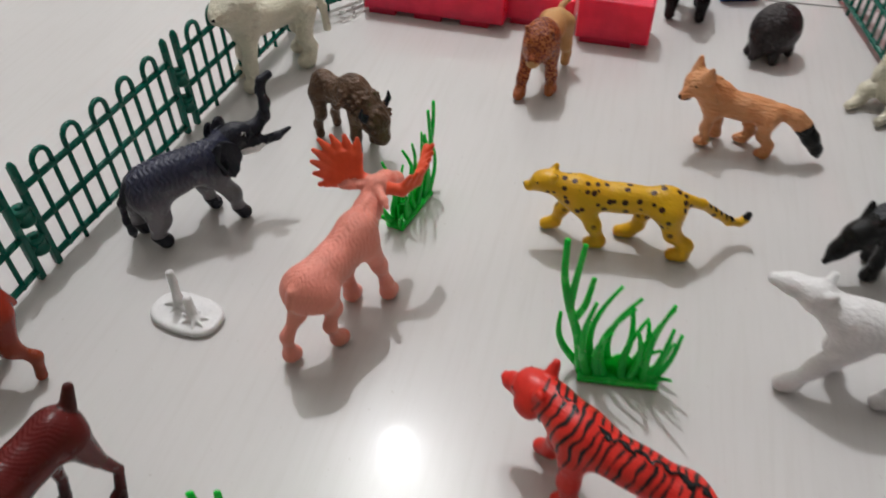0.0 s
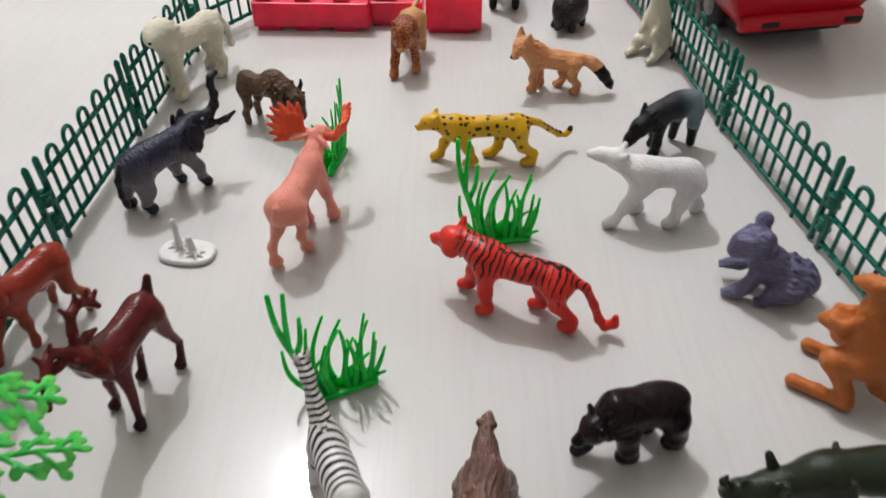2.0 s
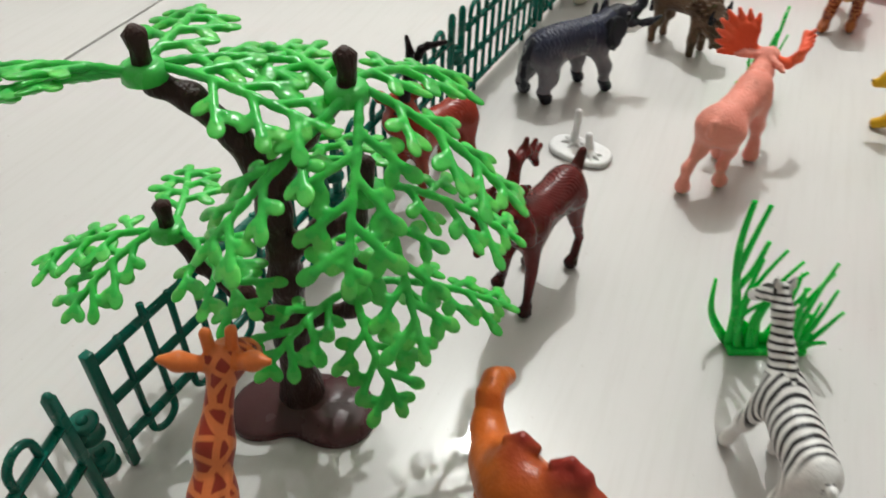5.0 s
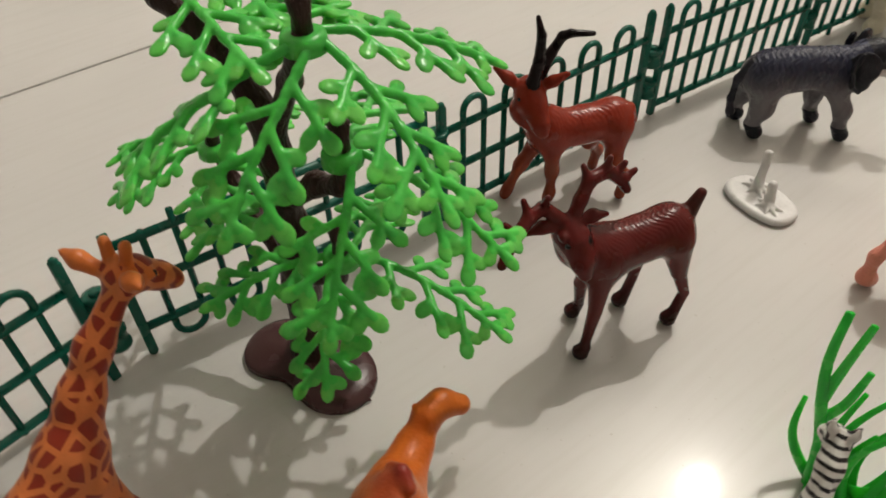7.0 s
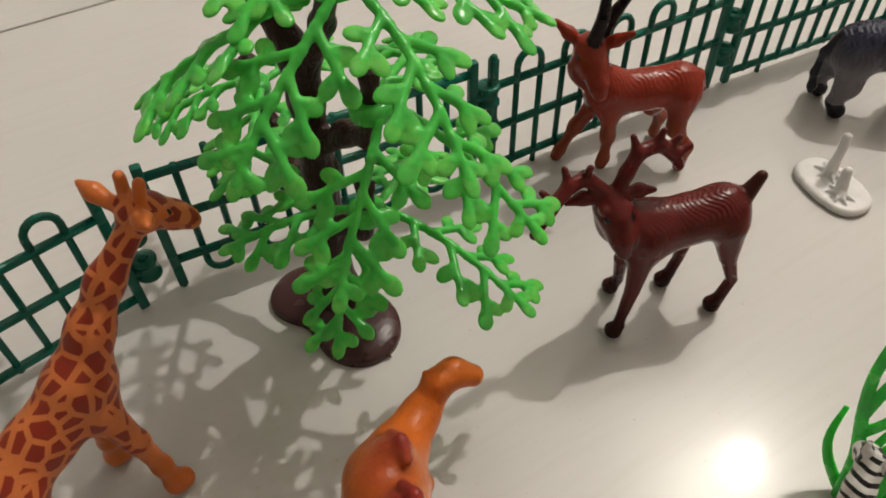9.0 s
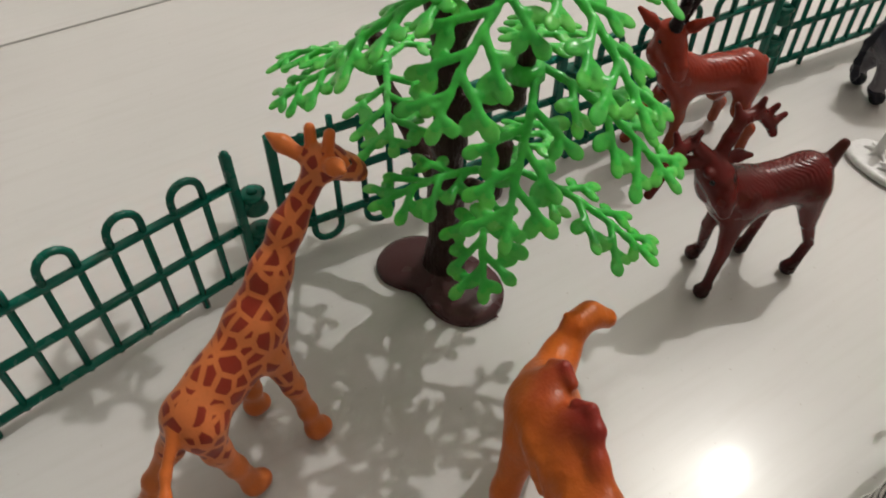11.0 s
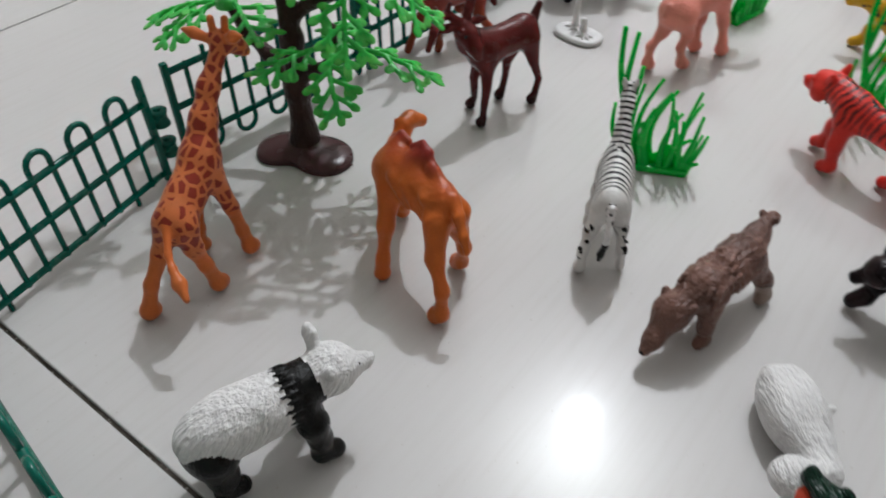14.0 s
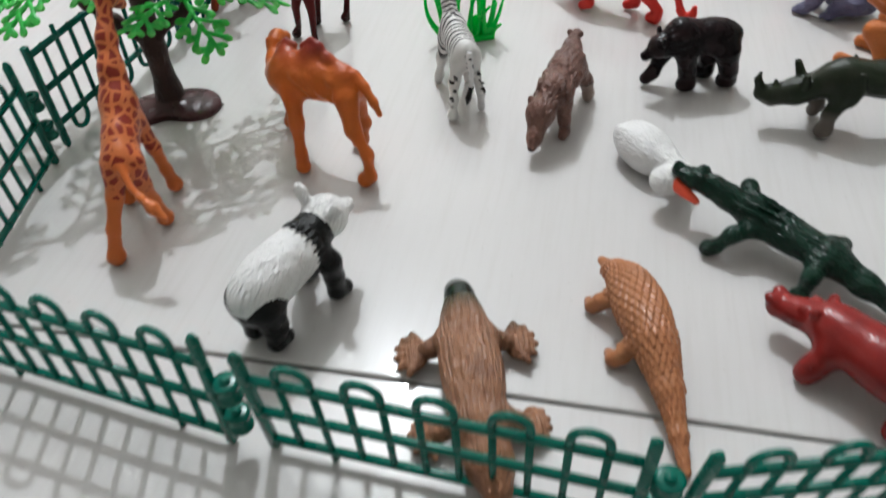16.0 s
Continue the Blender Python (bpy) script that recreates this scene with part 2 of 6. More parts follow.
    "redcar": toy("red_vehicle_plastic", (0.62, 0.008, 0.022), (0.55, 0.007, 0.02), 0.22),
    "rubber": toy("black_rubber", (0.015, 0.015, 0.016), None, 0.6),
    "blue": toy("blue_plastic", (0.02, 0.06, 0.22), None, 0.35),
    "steel": toy("grey_axle_metal", (0.35, 0.35, 0.36), None, 0.35),
    "glass": toy("dark_tinted_window_plastic", (0.02, 0.022, 0.026), None, 0.08),
    "wall": toy("off_white_wall_paint", (0.74, 0.71, 0.66), (0.70, 0.67, 0.62), 0.7),
    "ceilingpaint": toy("white_ceiling_paint", (0.8, 0.78, 0.75), None, 0.8),
}


block = M["redblock"].node_tree.nodes["Principled BSDF"]
block.inputs["Subsurface Weight"].default_value = 0.6
block.inputs["Subsurface Radius"].default_value = (1.0, 0.12, 0.16)
block.inputs["Subsurface Scale"].default_value = 0.03
for dark in ("ink", "black", "croc", "rhino", "darkgrey", "bark", "deer", "deerdark"):
    M[dark].node_tree.nodes["Principled BSDF"].inputs["Specular IOR Level"].default_value = 0.24
M["black"].node_tree.nodes["Principled BSDF"].inputs["Specular IOR Level"].default_value = 0.17
for thin in ("leaf", "lobe", "grass"):
    shader = M[thin].node_tree.nodes["Principled BSDF"]
    shader.inputs["Subsurface Weight"].default_value = 0.5
    shader.inputs["Subsurface Radius"].default_value = (0.4, 1.0, 0.3)
    shader.inputs["Subsurface Scale"].default_value = 0.003


def floor_material():
    """Polished off-white vitrified tile with faint brushed streaks under a clear glaze."""
    m, nt, p = nodes_of("polished_off_white_tile")
    streak = noise_at(nt, coords(nt, (1, 0.06, 1)), 260.0, 4.0, 0.6)
    cloud = noise_at(nt, coords(nt), 5.0, 3.0)
    c = mix(nt, ramp(nt, cloud, 0.3, 0.7), (0.595, 0.58, 0.57), (0.63, 0.615, 0.605))
    c = mix(nt, math_node(nt, "MULTIPLY", ramp(nt, streak, 0.42, 0.72), 0.30), c, (0.54, 0.52, 0.50))
    dust = noise_at(nt, coords(nt), 420.0, 1.0)
    c = mix(nt, math_node(nt, "MULTIPLY", ramp(nt, dust, 0.74, 0.80), 0.4), c, (0.40, 0.36, 0.32))
    nt.links.new(c, p.inputs["Base Color"])
    nt.links.new(math_node(nt, "ADD", math_node(nt, "MULTIPLY", streak, 0.08), 0.20), p.inputs["Roughness"])
    p.inputs["Specular IOR Level"].default_value = 0.085
    p.inputs["Coat Weight"].default_value = 0.55
    p.inputs["Coat Roughness"].default_value = 0.05
    bump(nt, p, streak, 0.03, 0.0003)
    return m


M["tile"] = floor_material()
M["grout"] = toy("grey_brown_grout", (0.11, 0.095, 0.08), (0.20, 0.175, 0.15), 0.8, 0.5, (1, 1, 1), 700, 0.7, spots(420, 0.30, (0.36, 0.325, 0.29), -1.0))

# ---- building helpers ----


def mesh_object(name, bm, mats, parent=None, label="", smooth=True):
    me = bpy.data.meshes.new(name)
    bm.to_mesh(me)
    bm.free()
    for m in mats if isinstance(mats, (list, tuple)) else [mats]:
        me.materials.append(m)
    if smooth:
        me.shade_smooth()
    ob = new(name, me)
    if parent:
        ob.parent = parent
    if label:
        tagged(ob, label)
    return ob


def part(name, bm, material, parent, label="", smooth=True):
    return mesh_object(name, bm, material, parent, label, smooth)


def tube(bm, pts, radii, n=8, flat=1.0, side=None):
    """Sweeps a round (or flattened) section along points, with closed ends."""
    pts = [Vector(p) for p in pts]
    if isinstance(radii, (int, float)):
        radii = [radii] * len(pts)
    rings = []
    up = Vector(side) if side else Vector((0.13, 0.31, 0.94)).normalized()
    for i, p in enumerate(pts):
        d = (pts[min(i + 1, len(pts) - 1)] - pts[max(i - 1, 0)]).normalized()
        a = up - d * up.dot(d)
        if a.length < 1e-4:
            a = d.orthogonal()
        a.normalize()
        b = d.cross(a)
        rings.append([bm.verts.new(p + radii[i] * (math.cos(2 * math.pi * k / n) * a * flat + math.sin(2 * math.pi * k / n) * b)) for k in range(n)])
    for r, s in zip(rings, rings[1:]):
        for k in range(n):
            bm.faces.new((r[k], r[(k + 1) % n], s[(k + 1) % n], s[k]))
    bm.faces.new(rings[0][::-1])
    bm.faces.new(rings[-1])
    return bm


def box(bm, lo, hi, bevel=0.0, seg=2):
    m = bmesh.ops.create_cube(bm, size=1.0)
    c = [(a + b) / 2 for a, b in zip(lo, hi)]
    d = [b - a for a, b in zip(lo, hi)]
    for v in m["verts"]:
        v.co = Vector((c[0] + v.co.x * d[0], c[1] + v.co.y * d[1], c[2] + v.co.z * d[2]))
    if bevel:
        es = list({e for v in m["verts"] for e in v.link_edges})
        bmesh.ops.bevel(bm, geom=es, offset=bevel, segments=seg, profile=0.5, affect="EDGES", clamp_overlap=True)
    return bm


def blob(bm, c, r, m=None, u=8, v=6):
    s = bmesh.ops.create_uvsphere(bm, u_segments=u, v_segments=v, radius=1.0)
    for w in s["verts"]:
        q = Vector((w.co.x * r[0], w.co.y * r[1], w.co.z * r[2]))
        w.co = (m @ q if m else q) + Vector(c)
    return bm


class Clay:
    """A figurine modelled in centimetres from soft-joined limbs and lumps (x ahead, y left, z up), skinned as one mesh."""

    def __init__(self, cell=0.11):
        self.cell, self.items, self.mats, self.relief = cell, [], [], None

    def slot(self, mat):
        if mat not in self.mats:
            self.mats.append(mat)
        return self.mats.index(mat)

    def limb(self, mat, soft, *nodes, both=False):
        s = self.slot(mat)
        for a, b in zip(nodes, nodes[1:]):
            self.items.append(("c", s, soft, np.array(a, float), np.array(b, float)))
            if both:
                f = np.array((1, -1, 1, 1.0))
                self.items.append(("c", s, soft, np.array(a) * f, np.array(b) * f))

    def lump(self, mat, soft, c, r, yaw=0.0, pitch=0.0, both=False):
        s = self.slot(mat)
        self.items.append(("e", s, soft, np.array(c, float), np.array(r, float), yaw, pitch))
        if both:
            self.items.append(("e", s, soft, np.array(c) * (1, -1, 1.0), np.array(r, float), -yaw, pitch))

    def skin(self, name):
        h = self.cell
        los, his = [], []
        for it in self.items:
            if it[0] == "c":
                for q in it[3:5]:
                    los.append(q[:3] - q[3])
                    his.append(q[:3] + q[3])
            else:
                los.append(it[3] - max(it[4]))
                his.append(it[3] + max(it[4]))
        lo = np.min(los, axis=0) - 4 * h
        hi = np.max(his, axis=0) + 4 * h
        n = np.ceil((hi - lo) / h).astype(int) + 1
        f = np.full(n, 9.0, np.float32)
        near = np.full(n, 9.0, np.float32)
        who = np.zeros(n, np.int8)
        ax = [lo[i] + h * np.arange(n[i]) for i in range(3)]
        for it in self.items:
            kind, s, soft = it[:3]
            if kind == "c":
                a, b = np.minimum(it[3][:3] - it[3][3], it[4][:3] - it[4][3]), np.maximum(it[3][:3] + it[3][3], it[4][:3] + it[4][3])
            else:
                a, b = it[3] - max(it[4]), it[3] + max(it[4])
            pad = soft + 3 * h
            i0 = np.maximum(((a - pad - lo) / h).astype(int), 0)
            i1 = np.minimum(((b + pad - lo) / h).astype(int) + 2, n)
            sl = tuple(slice(i0[i], i1[i]) for i in range(3))
            x, y, z = np.meshgrid(*[ax[i][sl[i]] for i in range(3)], indexing="ij", sparse=True)
            if kind == "c":
                p, q = it[3], it[4]
                d = q[:3] - p[:3]
                t = np.clip(((x - p[0]) * d[0] + (y - p[1]) * d[1] + (z - p[2]) * d[2]) / max(d @ d, 1e-9), 0, 1)
                g = np.sqrt((x - p[0] - t * d[0]) ** 2 + (y - p[1] - t * d[1]) ** 2 + (z - p[2] - t * d[2]) ** 2) - (p[3] + t * (q[3] - p[3]))
            else:
                c, r, yaw, pitch = it[3:]
                cy, sy, cp, sp = math.cos(radians(yaw)), math.sin(radians(yaw)), math.cos(radians(pitch)), math.sin(radians(pitch))
                u0, v = (x - c[0]) * cy + (y - c[1]) * sy, -(x - c[0]) * sy + (y - c[1]) * cy
                u, w = u0 * cp + (z - c[2]) * sp, -u0 * sp + (z - c[2]) * cp
                k0 = np.sqrt((u / r[0]) ** 2 + (v / r[1]) ** 2 + (w / r[2]) ** 2)
                k1 = np.sqrt((u / r[0] ** 2) ** 2 + (v / r[1] ** 2) ** 2 + (w / r[2] ** 2) ** 2)
                g = k0 * (k0 - 1) / np.maximum(k1, 1e-6)
            g = g.astype(np.float32)
            old = f[sl]
            e = np.maximum(soft - np.abs(old - g), 0) / max(soft, 1e-6)
            f[sl] = np.minimum(old, g) - e * e * soft * 0.25
            win = g < near[sl]
            who[sl] = np.where(win, s, who[sl])
            near[sl] = np.minimum(near[sl], g)
        inside = f < 0
        c8 = [(i, j, k) for i in (0, 1) for j in (0, 1) for k in (0, 1)]
        part8 = [inside[i:n[0] - 1 + i, j:n[1] - 1 + j, k:n[2] - 1 + k] for i, j, k in c8]
        count = sum(q.astype(np.int8) for q in part8)
        cells = np.argwhere((count > 0) & (count < 8))
        index = np.full(n - 1, -1, np.int64)
        index[tuple(cells.T)] = np.arange(len(cells))
        val = np.stack([f[tuple((cells + o).T)] for o in c8], 1)
        pos, cnt = np.zeros((len(cells), 3)), np.zeros(len(cells))
        for a in range(8):
            for b in range(a + 1, 8):
                oa, ob = np.array(c8[a]), np.array(c8[b])
                if np.abs(oa - ob).sum() != 1:
                    continue
                cut = (val[:, a] < 0) != (val[:, b] < 0)
                t = np.where(cut, val[:, a] / np.where(cut, val[:, a] - val[:, b], 1), 0)
                pos += np.where(cut[:, None], oa + t[:, None] * (ob - oa), 0)
                cnt += cut
        pos = (cells + pos / cnt[:, None]) * h + lo
        if self.relief:
            out = np.stack([sum((1 if o[a] else -1) * val[:, k] for k, o in enumerate(c8)) for a in range(3)], 1)
            out /= np.maximum(np.linalg.norm(out, axis=1), 1e-6)[:, None]
            pos += out * self.relief(pos)[:, None]
        faces = []
        for a in range(3):
            b, c = (a + 1) % 3, (a + 2) % 3
            s0, s1 = [slice(None)] * 3, [slice(None)] * 3
            s0[a], s1[a] = slice(0, -1), slice(1, None)
            A, B = inside[tuple(s0)], inside[tuple(s1)]
            for want, flip in ((A & ~B, False), (~A & B, True)):
                e = np.argwhere(want)
                ub, uc = np.eye(3, dtype=int)[b], np.eye(3, dtype=int)[c]
                quad = [index[tuple((e - o).T)] for o in (0 * ub, ub, ub + uc, uc)]
                faces.append(np.stack(quad[::-1] if flip else quad, 1))
        faces = np.concatenate(faces)
        ids = who[tuple(cells.T)][faces]
        me = bpy.data.meshes.new(name)
        me.from_pydata((pos * 0.01).tolist(), [], faces.tolist())
        for m in self.mats:
            me.materials.append(M[m])
        me.polygons.foreach_set("material_index", np.median(ids, axis=1).astype(np.int32))
        me.shade_smooth()
        me.update()
        return me


def combed(low, period, depth, lo_x=-2.3, hi_x=1.7, slant=0.75, top=99.0, soft=0.5):
    """Moulded grooves slanting down both flanks above a height, as a relief for Clay."""
    def rise(p):
        x, y, z = p.T
        wave = (x * 0.9 + slant * np.abs(y) + 0.06 * np.sin(9 * y + 5 * z) + 0.05 * np.sin(4.3 * x + 7 * z)) / period
        ridge = np.abs((wave % 1.0) - 0.5) * 2
        edge = np.clip((z - low) / soft, 0, 1) * np.clip((hi_x - x) / 0.5, 0, 1) * np.clip((x - lo_x) / 0.5, 0, 1)
        return np.where(z < top, depth * (ridge - 0.5) * edge, 0)
    return rise


def figure(clay, name, label, x, y, facing, size=1.0):
    me = clay.skin(name)
    low = min(v.co.z for v in me.vertices)
    ob = new(name, me)
    ob.matrix_world = pose(x, y, -low * size, 0, 0, facing) @ Matrix.Diagonal((size, size, size, 1))
    return tagged(ob, label, "toy animal", "toy animals in the fenced pen")


# ---- the room ----
TILE, LONG, TURN, PIVOT = 0.8, 1.2, -17.5, (-0.370, 0.2127)
M_TILE = pose(*PIVOT, 0, 0, 0, TURN)


def floor_tile(mesh, i, j):
    ob = new("tile", mesh)
    ob.parent = ground
    ob.matrix_world = M_TILE @ pose((i + 0.5) * LONG, (j + 0.5) * TILE, 0)
    return ob


bm = box(bmesh.new(), (-3.2, -3.0, -0.03), (3.4, 3.4, -0.0025))
ground = tagged(mesh_object("floor", bm, M["grout"], smooth=False), "polished off-white floor tiles with dark thin joints", "floor", kind="structure")
bm = box(bmesh.new(), (-LONG / 2 + 0.0010, -TILE / 2 + 0.0010, -0.01), (LONG / 2 - 0.0010, TILE / 2 - 0.0010, 0.0), 0.0008, 2)
tile_mesh = bpy.data.meshes.new("tile")
bm.to_mesh(tile_mesh)
bm.free()
tile_mesh.materials.append(M["tile"])

for name, lo, hi in (("wall_north", (-3.2, 3.3, 0), (3.4, 3.4, 2.8)), ("wall_south", (-3.2, -3.0, 0), (3.4, -2.9, 2.8)),
                     ("wall_west", (-3.2, -2.9, 0), (-3.1, 3.3, 2.8)), ("wall_east", (3.3, -2.9, 0), (3.4, 3.3, 2.8))):
    tagged(mesh_object(name, box(bmesh.new(), lo, hi), M["wall"], smooth=False), "plain off-white painted wall of the room", "wall", kind="structure")
tagged(mesh_object("ceiling", box(bmesh.new(), (-3.2, -3.0, 2.8), (3.4, 3.4, 2.9)), M["ceilingpaint"], smooth=False), "plain white painted ceiling", "ceiling", kind="structure")

# ---- fence ----
PANEL, POST, ARCH, RAILS = 0.131, 0.0655, 0.0628, (0.0068, 0.0282, 0.0498)


def fence_panel():
    ob = new("fence_panel")
    rail = None
    for i, z in enumerate(RAILS):
        bm = tube(bmesh.new(), [(0.001, 0, 0), (PANEL / 2, 0, 0), (PANEL - 0.001, 0, 0)], 0.0019, 8)
        o = part("rail", bm, M["fence"], ob)
        o.location.z = z
    n = 11
    step = PANEL / n
    for i in range(1, n):
        bm = tube(bmesh.new(), [(0, 0, RAILS[0] - (0.0065 if i in (2, 9) else 0.002)), (0, 0, 0.02), (0, 0, RAILS[2] + 0.001)], 0.0014, 7)
        o = part("bar", bm, M["fence"], ob)
        o.location.x = i * step
    for i in (1, 3, 5, 7, 9):
        r = step / 2
        top = ARCH - 0.0012
        pts = [(0, 0, RAILS[2])] + [(r - r * math.cos(a), 0, top - r + r * math.sin(a)) for a in [math.pi * k / 8 for k in range(9)]] + [(2 * r, 0, RAILS[2])]
        o = part("arch", tube(bmesh.new(), pts, 0.0015, 8, 1.0, (0, 1, 0)), M["fence"], ob)
        o.location.x = i * step
    for x in (0.0, PANEL):
        bm = box(bmesh.new(), (-0.0019, -0.0018, 0.001), (0.0019, 0.0018, POST - 0.002), 0.0006, 2)
        blob(bm, (0, 0, POST - 0.002), (0.0019, 0.0018, 0.0020))
        o = part("post", bm, M["fence"], ob)
        o.location.x = x
    for z in (0.0185, 0.0370):
        bm = bmesh.new()
        tube(bm, [(0, 0, -0.0048), (0, 0, -0.0044), (0, 0, -0.0030), (0, 0, -0.0027), (0, 0, 0.0027), (0, 0, 0.0030), (0, 0, 0.0044), (0, 0, 0.0048)],
             [0.0038, 0.0050, 0.0050, 0.0042, 0.0042, 0.0050, 0.0050, 0.0036], 14)
        tube(bm, [(0, 0, 0.0046), (0, 0, 0.0060)], [0.0022, 0.0018], 10)
        tube(bm, [(-0.0065, 0, 0), (0.0005, 0, 0)], 0.0024, 8)
        o = part("hinge_knob", bm, M["fence"], ob, "round green hinge knob")
        o.location = (PANEL + 0.0070, 0.0005, z)
    return tagged(ob, "dark green plastic toy fence panel with arched bars, standing upright", "toy fence", "fence panels round the pen")


def fence_between(first, a, b, flip=False, lean=0.0):
    """Stands a copy of the panel with its first post at a and its last at b."""
    yaw = math.degrees(math.atan2(b[1] - a[1], b[0] - a[0]))
    fit = math.hypot(b[0] - a[0], b[1] - a[1]) / PANEL
    m = pose(a[0], a[1], 0, lean, 0, yaw)
    if flip:
        m = pose(a[0], a[1], POST, 180 + lean, 0, yaw)
    o = copy_thing(first, m)
    o.scale.x = fit
    if flip:
        o["label"] = "dark green toy fence panel standing upside down"
    return o


panel = fence_panel()
panel.matrix_world = pose(-0.1200, 0.1180, 0, -1.5, 0, 83.8)
# left side, front to back
fence_between(panel, (-0.103, 0.265), (-0.054, 0.386), True)
fence_between(panel, (-0.050, 0.394), (-0.008, 0.516))
fence_between(panel, (-0.003, 0.527), (0.043, 0.638))
fence_between(panel, (0.047, 0.648), (0.095, 0.765))
# back
fence_between(panel, (0.103, 0.782), (0.205, 0.860))
fence_between(panel, (0.214, 0.865), (0.344, 0.868))
fence_between(panel, (0.354, 0.866), (0.482, 0.840))
# right side, back to front
fence_between(panel, (0.520, 0.782), (0.502, 0.652))
fence_between(panel, (0.500, 0.641), (0.475, 0.513))
fence_between(panel, (0.473, 0.503), (0.457, 0.376))
fence_between(panel, (0.455, 0.366), (0.440, 0.236))
fence_between(panel, (0.438, 0.226), (0.426, 0.096))
# front
fence_between(panel, (-0.104, 0.107), (0.011, 0.051), False, 0)
fence_between(panel, (0.028, 0.047), (0.154, -0.002), False, 5.5)
fence_between(panel, (0.168, -0.005), (0.299, -0.008), False, 8)
fence_between(panel, (0.310, -0.006), (0.418, 0.084), False, 3)

# ---- toy tree ----


def frond_mesh(seed, length, spread=1.0):
    """A flat moulded compound sprig, in one piece: a drooping stem, alternate side twigs, and round paddle lobes on short necks."""
    rng = random.Random(seed)
    c = Clay(0.052)
    size = length * 100

    def stem_at(t):
        return np.array((size * t, 0.07 * size * math.sin(2.4 * t + seed), 0.35 * t - 0.16 * size * t * t))

    def turned(d, a, dip=0.05):
        ca, sa = math.cos(radians(a)), math.sin(radians(a))
        e = np.array((d[0] * ca - d[1] * sa, d[0] * sa + d[1] * ca, d[2] - dip))
        return e / np.linalg.norm(e)

    def lobe(p, d, neck, r):
        q = p + d * neck
        c.limb("leaf", 0.08, (*p, 0.095), (*q, 0.12))
        yaw, pitch = math.degrees(math.atan2(d[1], d[0])), math.degrees(math.asin(max(-1, min(1, d[2]))))
        c.lump("lobe", 0.10, tuple(q + d * r * 0.8), (r * 1.35, r, 0.085), yaw, pitch)

    def twig(p, d, reach, side):
        """A side twig with a lobe or two on its edges and one at its end."""
        q = p + d * reach
        c.limb("leaf", 0.09, (*p, 0.125), (*q, 0.115))
        for u, s in ((0.46, side), (0.80, -side)) if reach > 1.05 else ((0.62, side),):
            lobe(p + d * reach * u, turned(d, s * rng.uniform(48, 64)), 0.24 * rng.uniform(0.8, 1.3), 0.232 * rng.uniform(0.9, 1.12))
        lobe(q, d, 0.17, 0.235 * rng.uniform(0.92, 1.1))

    pts = [stem_at(k / 8) for k in range(9)]
    for k, (a, b) in enumerate(zip(pts, pts[1:])):
        c.limb("leaf", 0.09, (*a, 0.130 - 0.004 * k), (*b, 0.126 - 0.004 * k))
    side = 1 if seed % 2 else -1
    for k in range(6):
        t = 0.20 + 0.128 * k
        ahead = stem_at(t + 0.05) - stem_at(t)
        s = side if k % 2 else -side
        reach = size * (0.31 - 0.17 * abs(t - 0.36)) * spread * rng.uniform(0.85, 1.1)
        twig(stem_at(t), turned(ahead / np.linalg.norm(ahead), s * rng.uniform(44, 58), 0.10), reach, s)
    ahead = stem_at(1.0) - stem_at(0.94)
    ahead /= np.linalg.norm(ahead)
    lobe(stem_at(1.0), ahead, 0.14, 0.22)
    lobe(stem_at(0.95), turned(ahead, 58), 0.28, 0.20)
    lobe(stem_at(0.90), turned(ahead, -58), 0.28, 0.20)
    return c.skin("leaf_sprig")


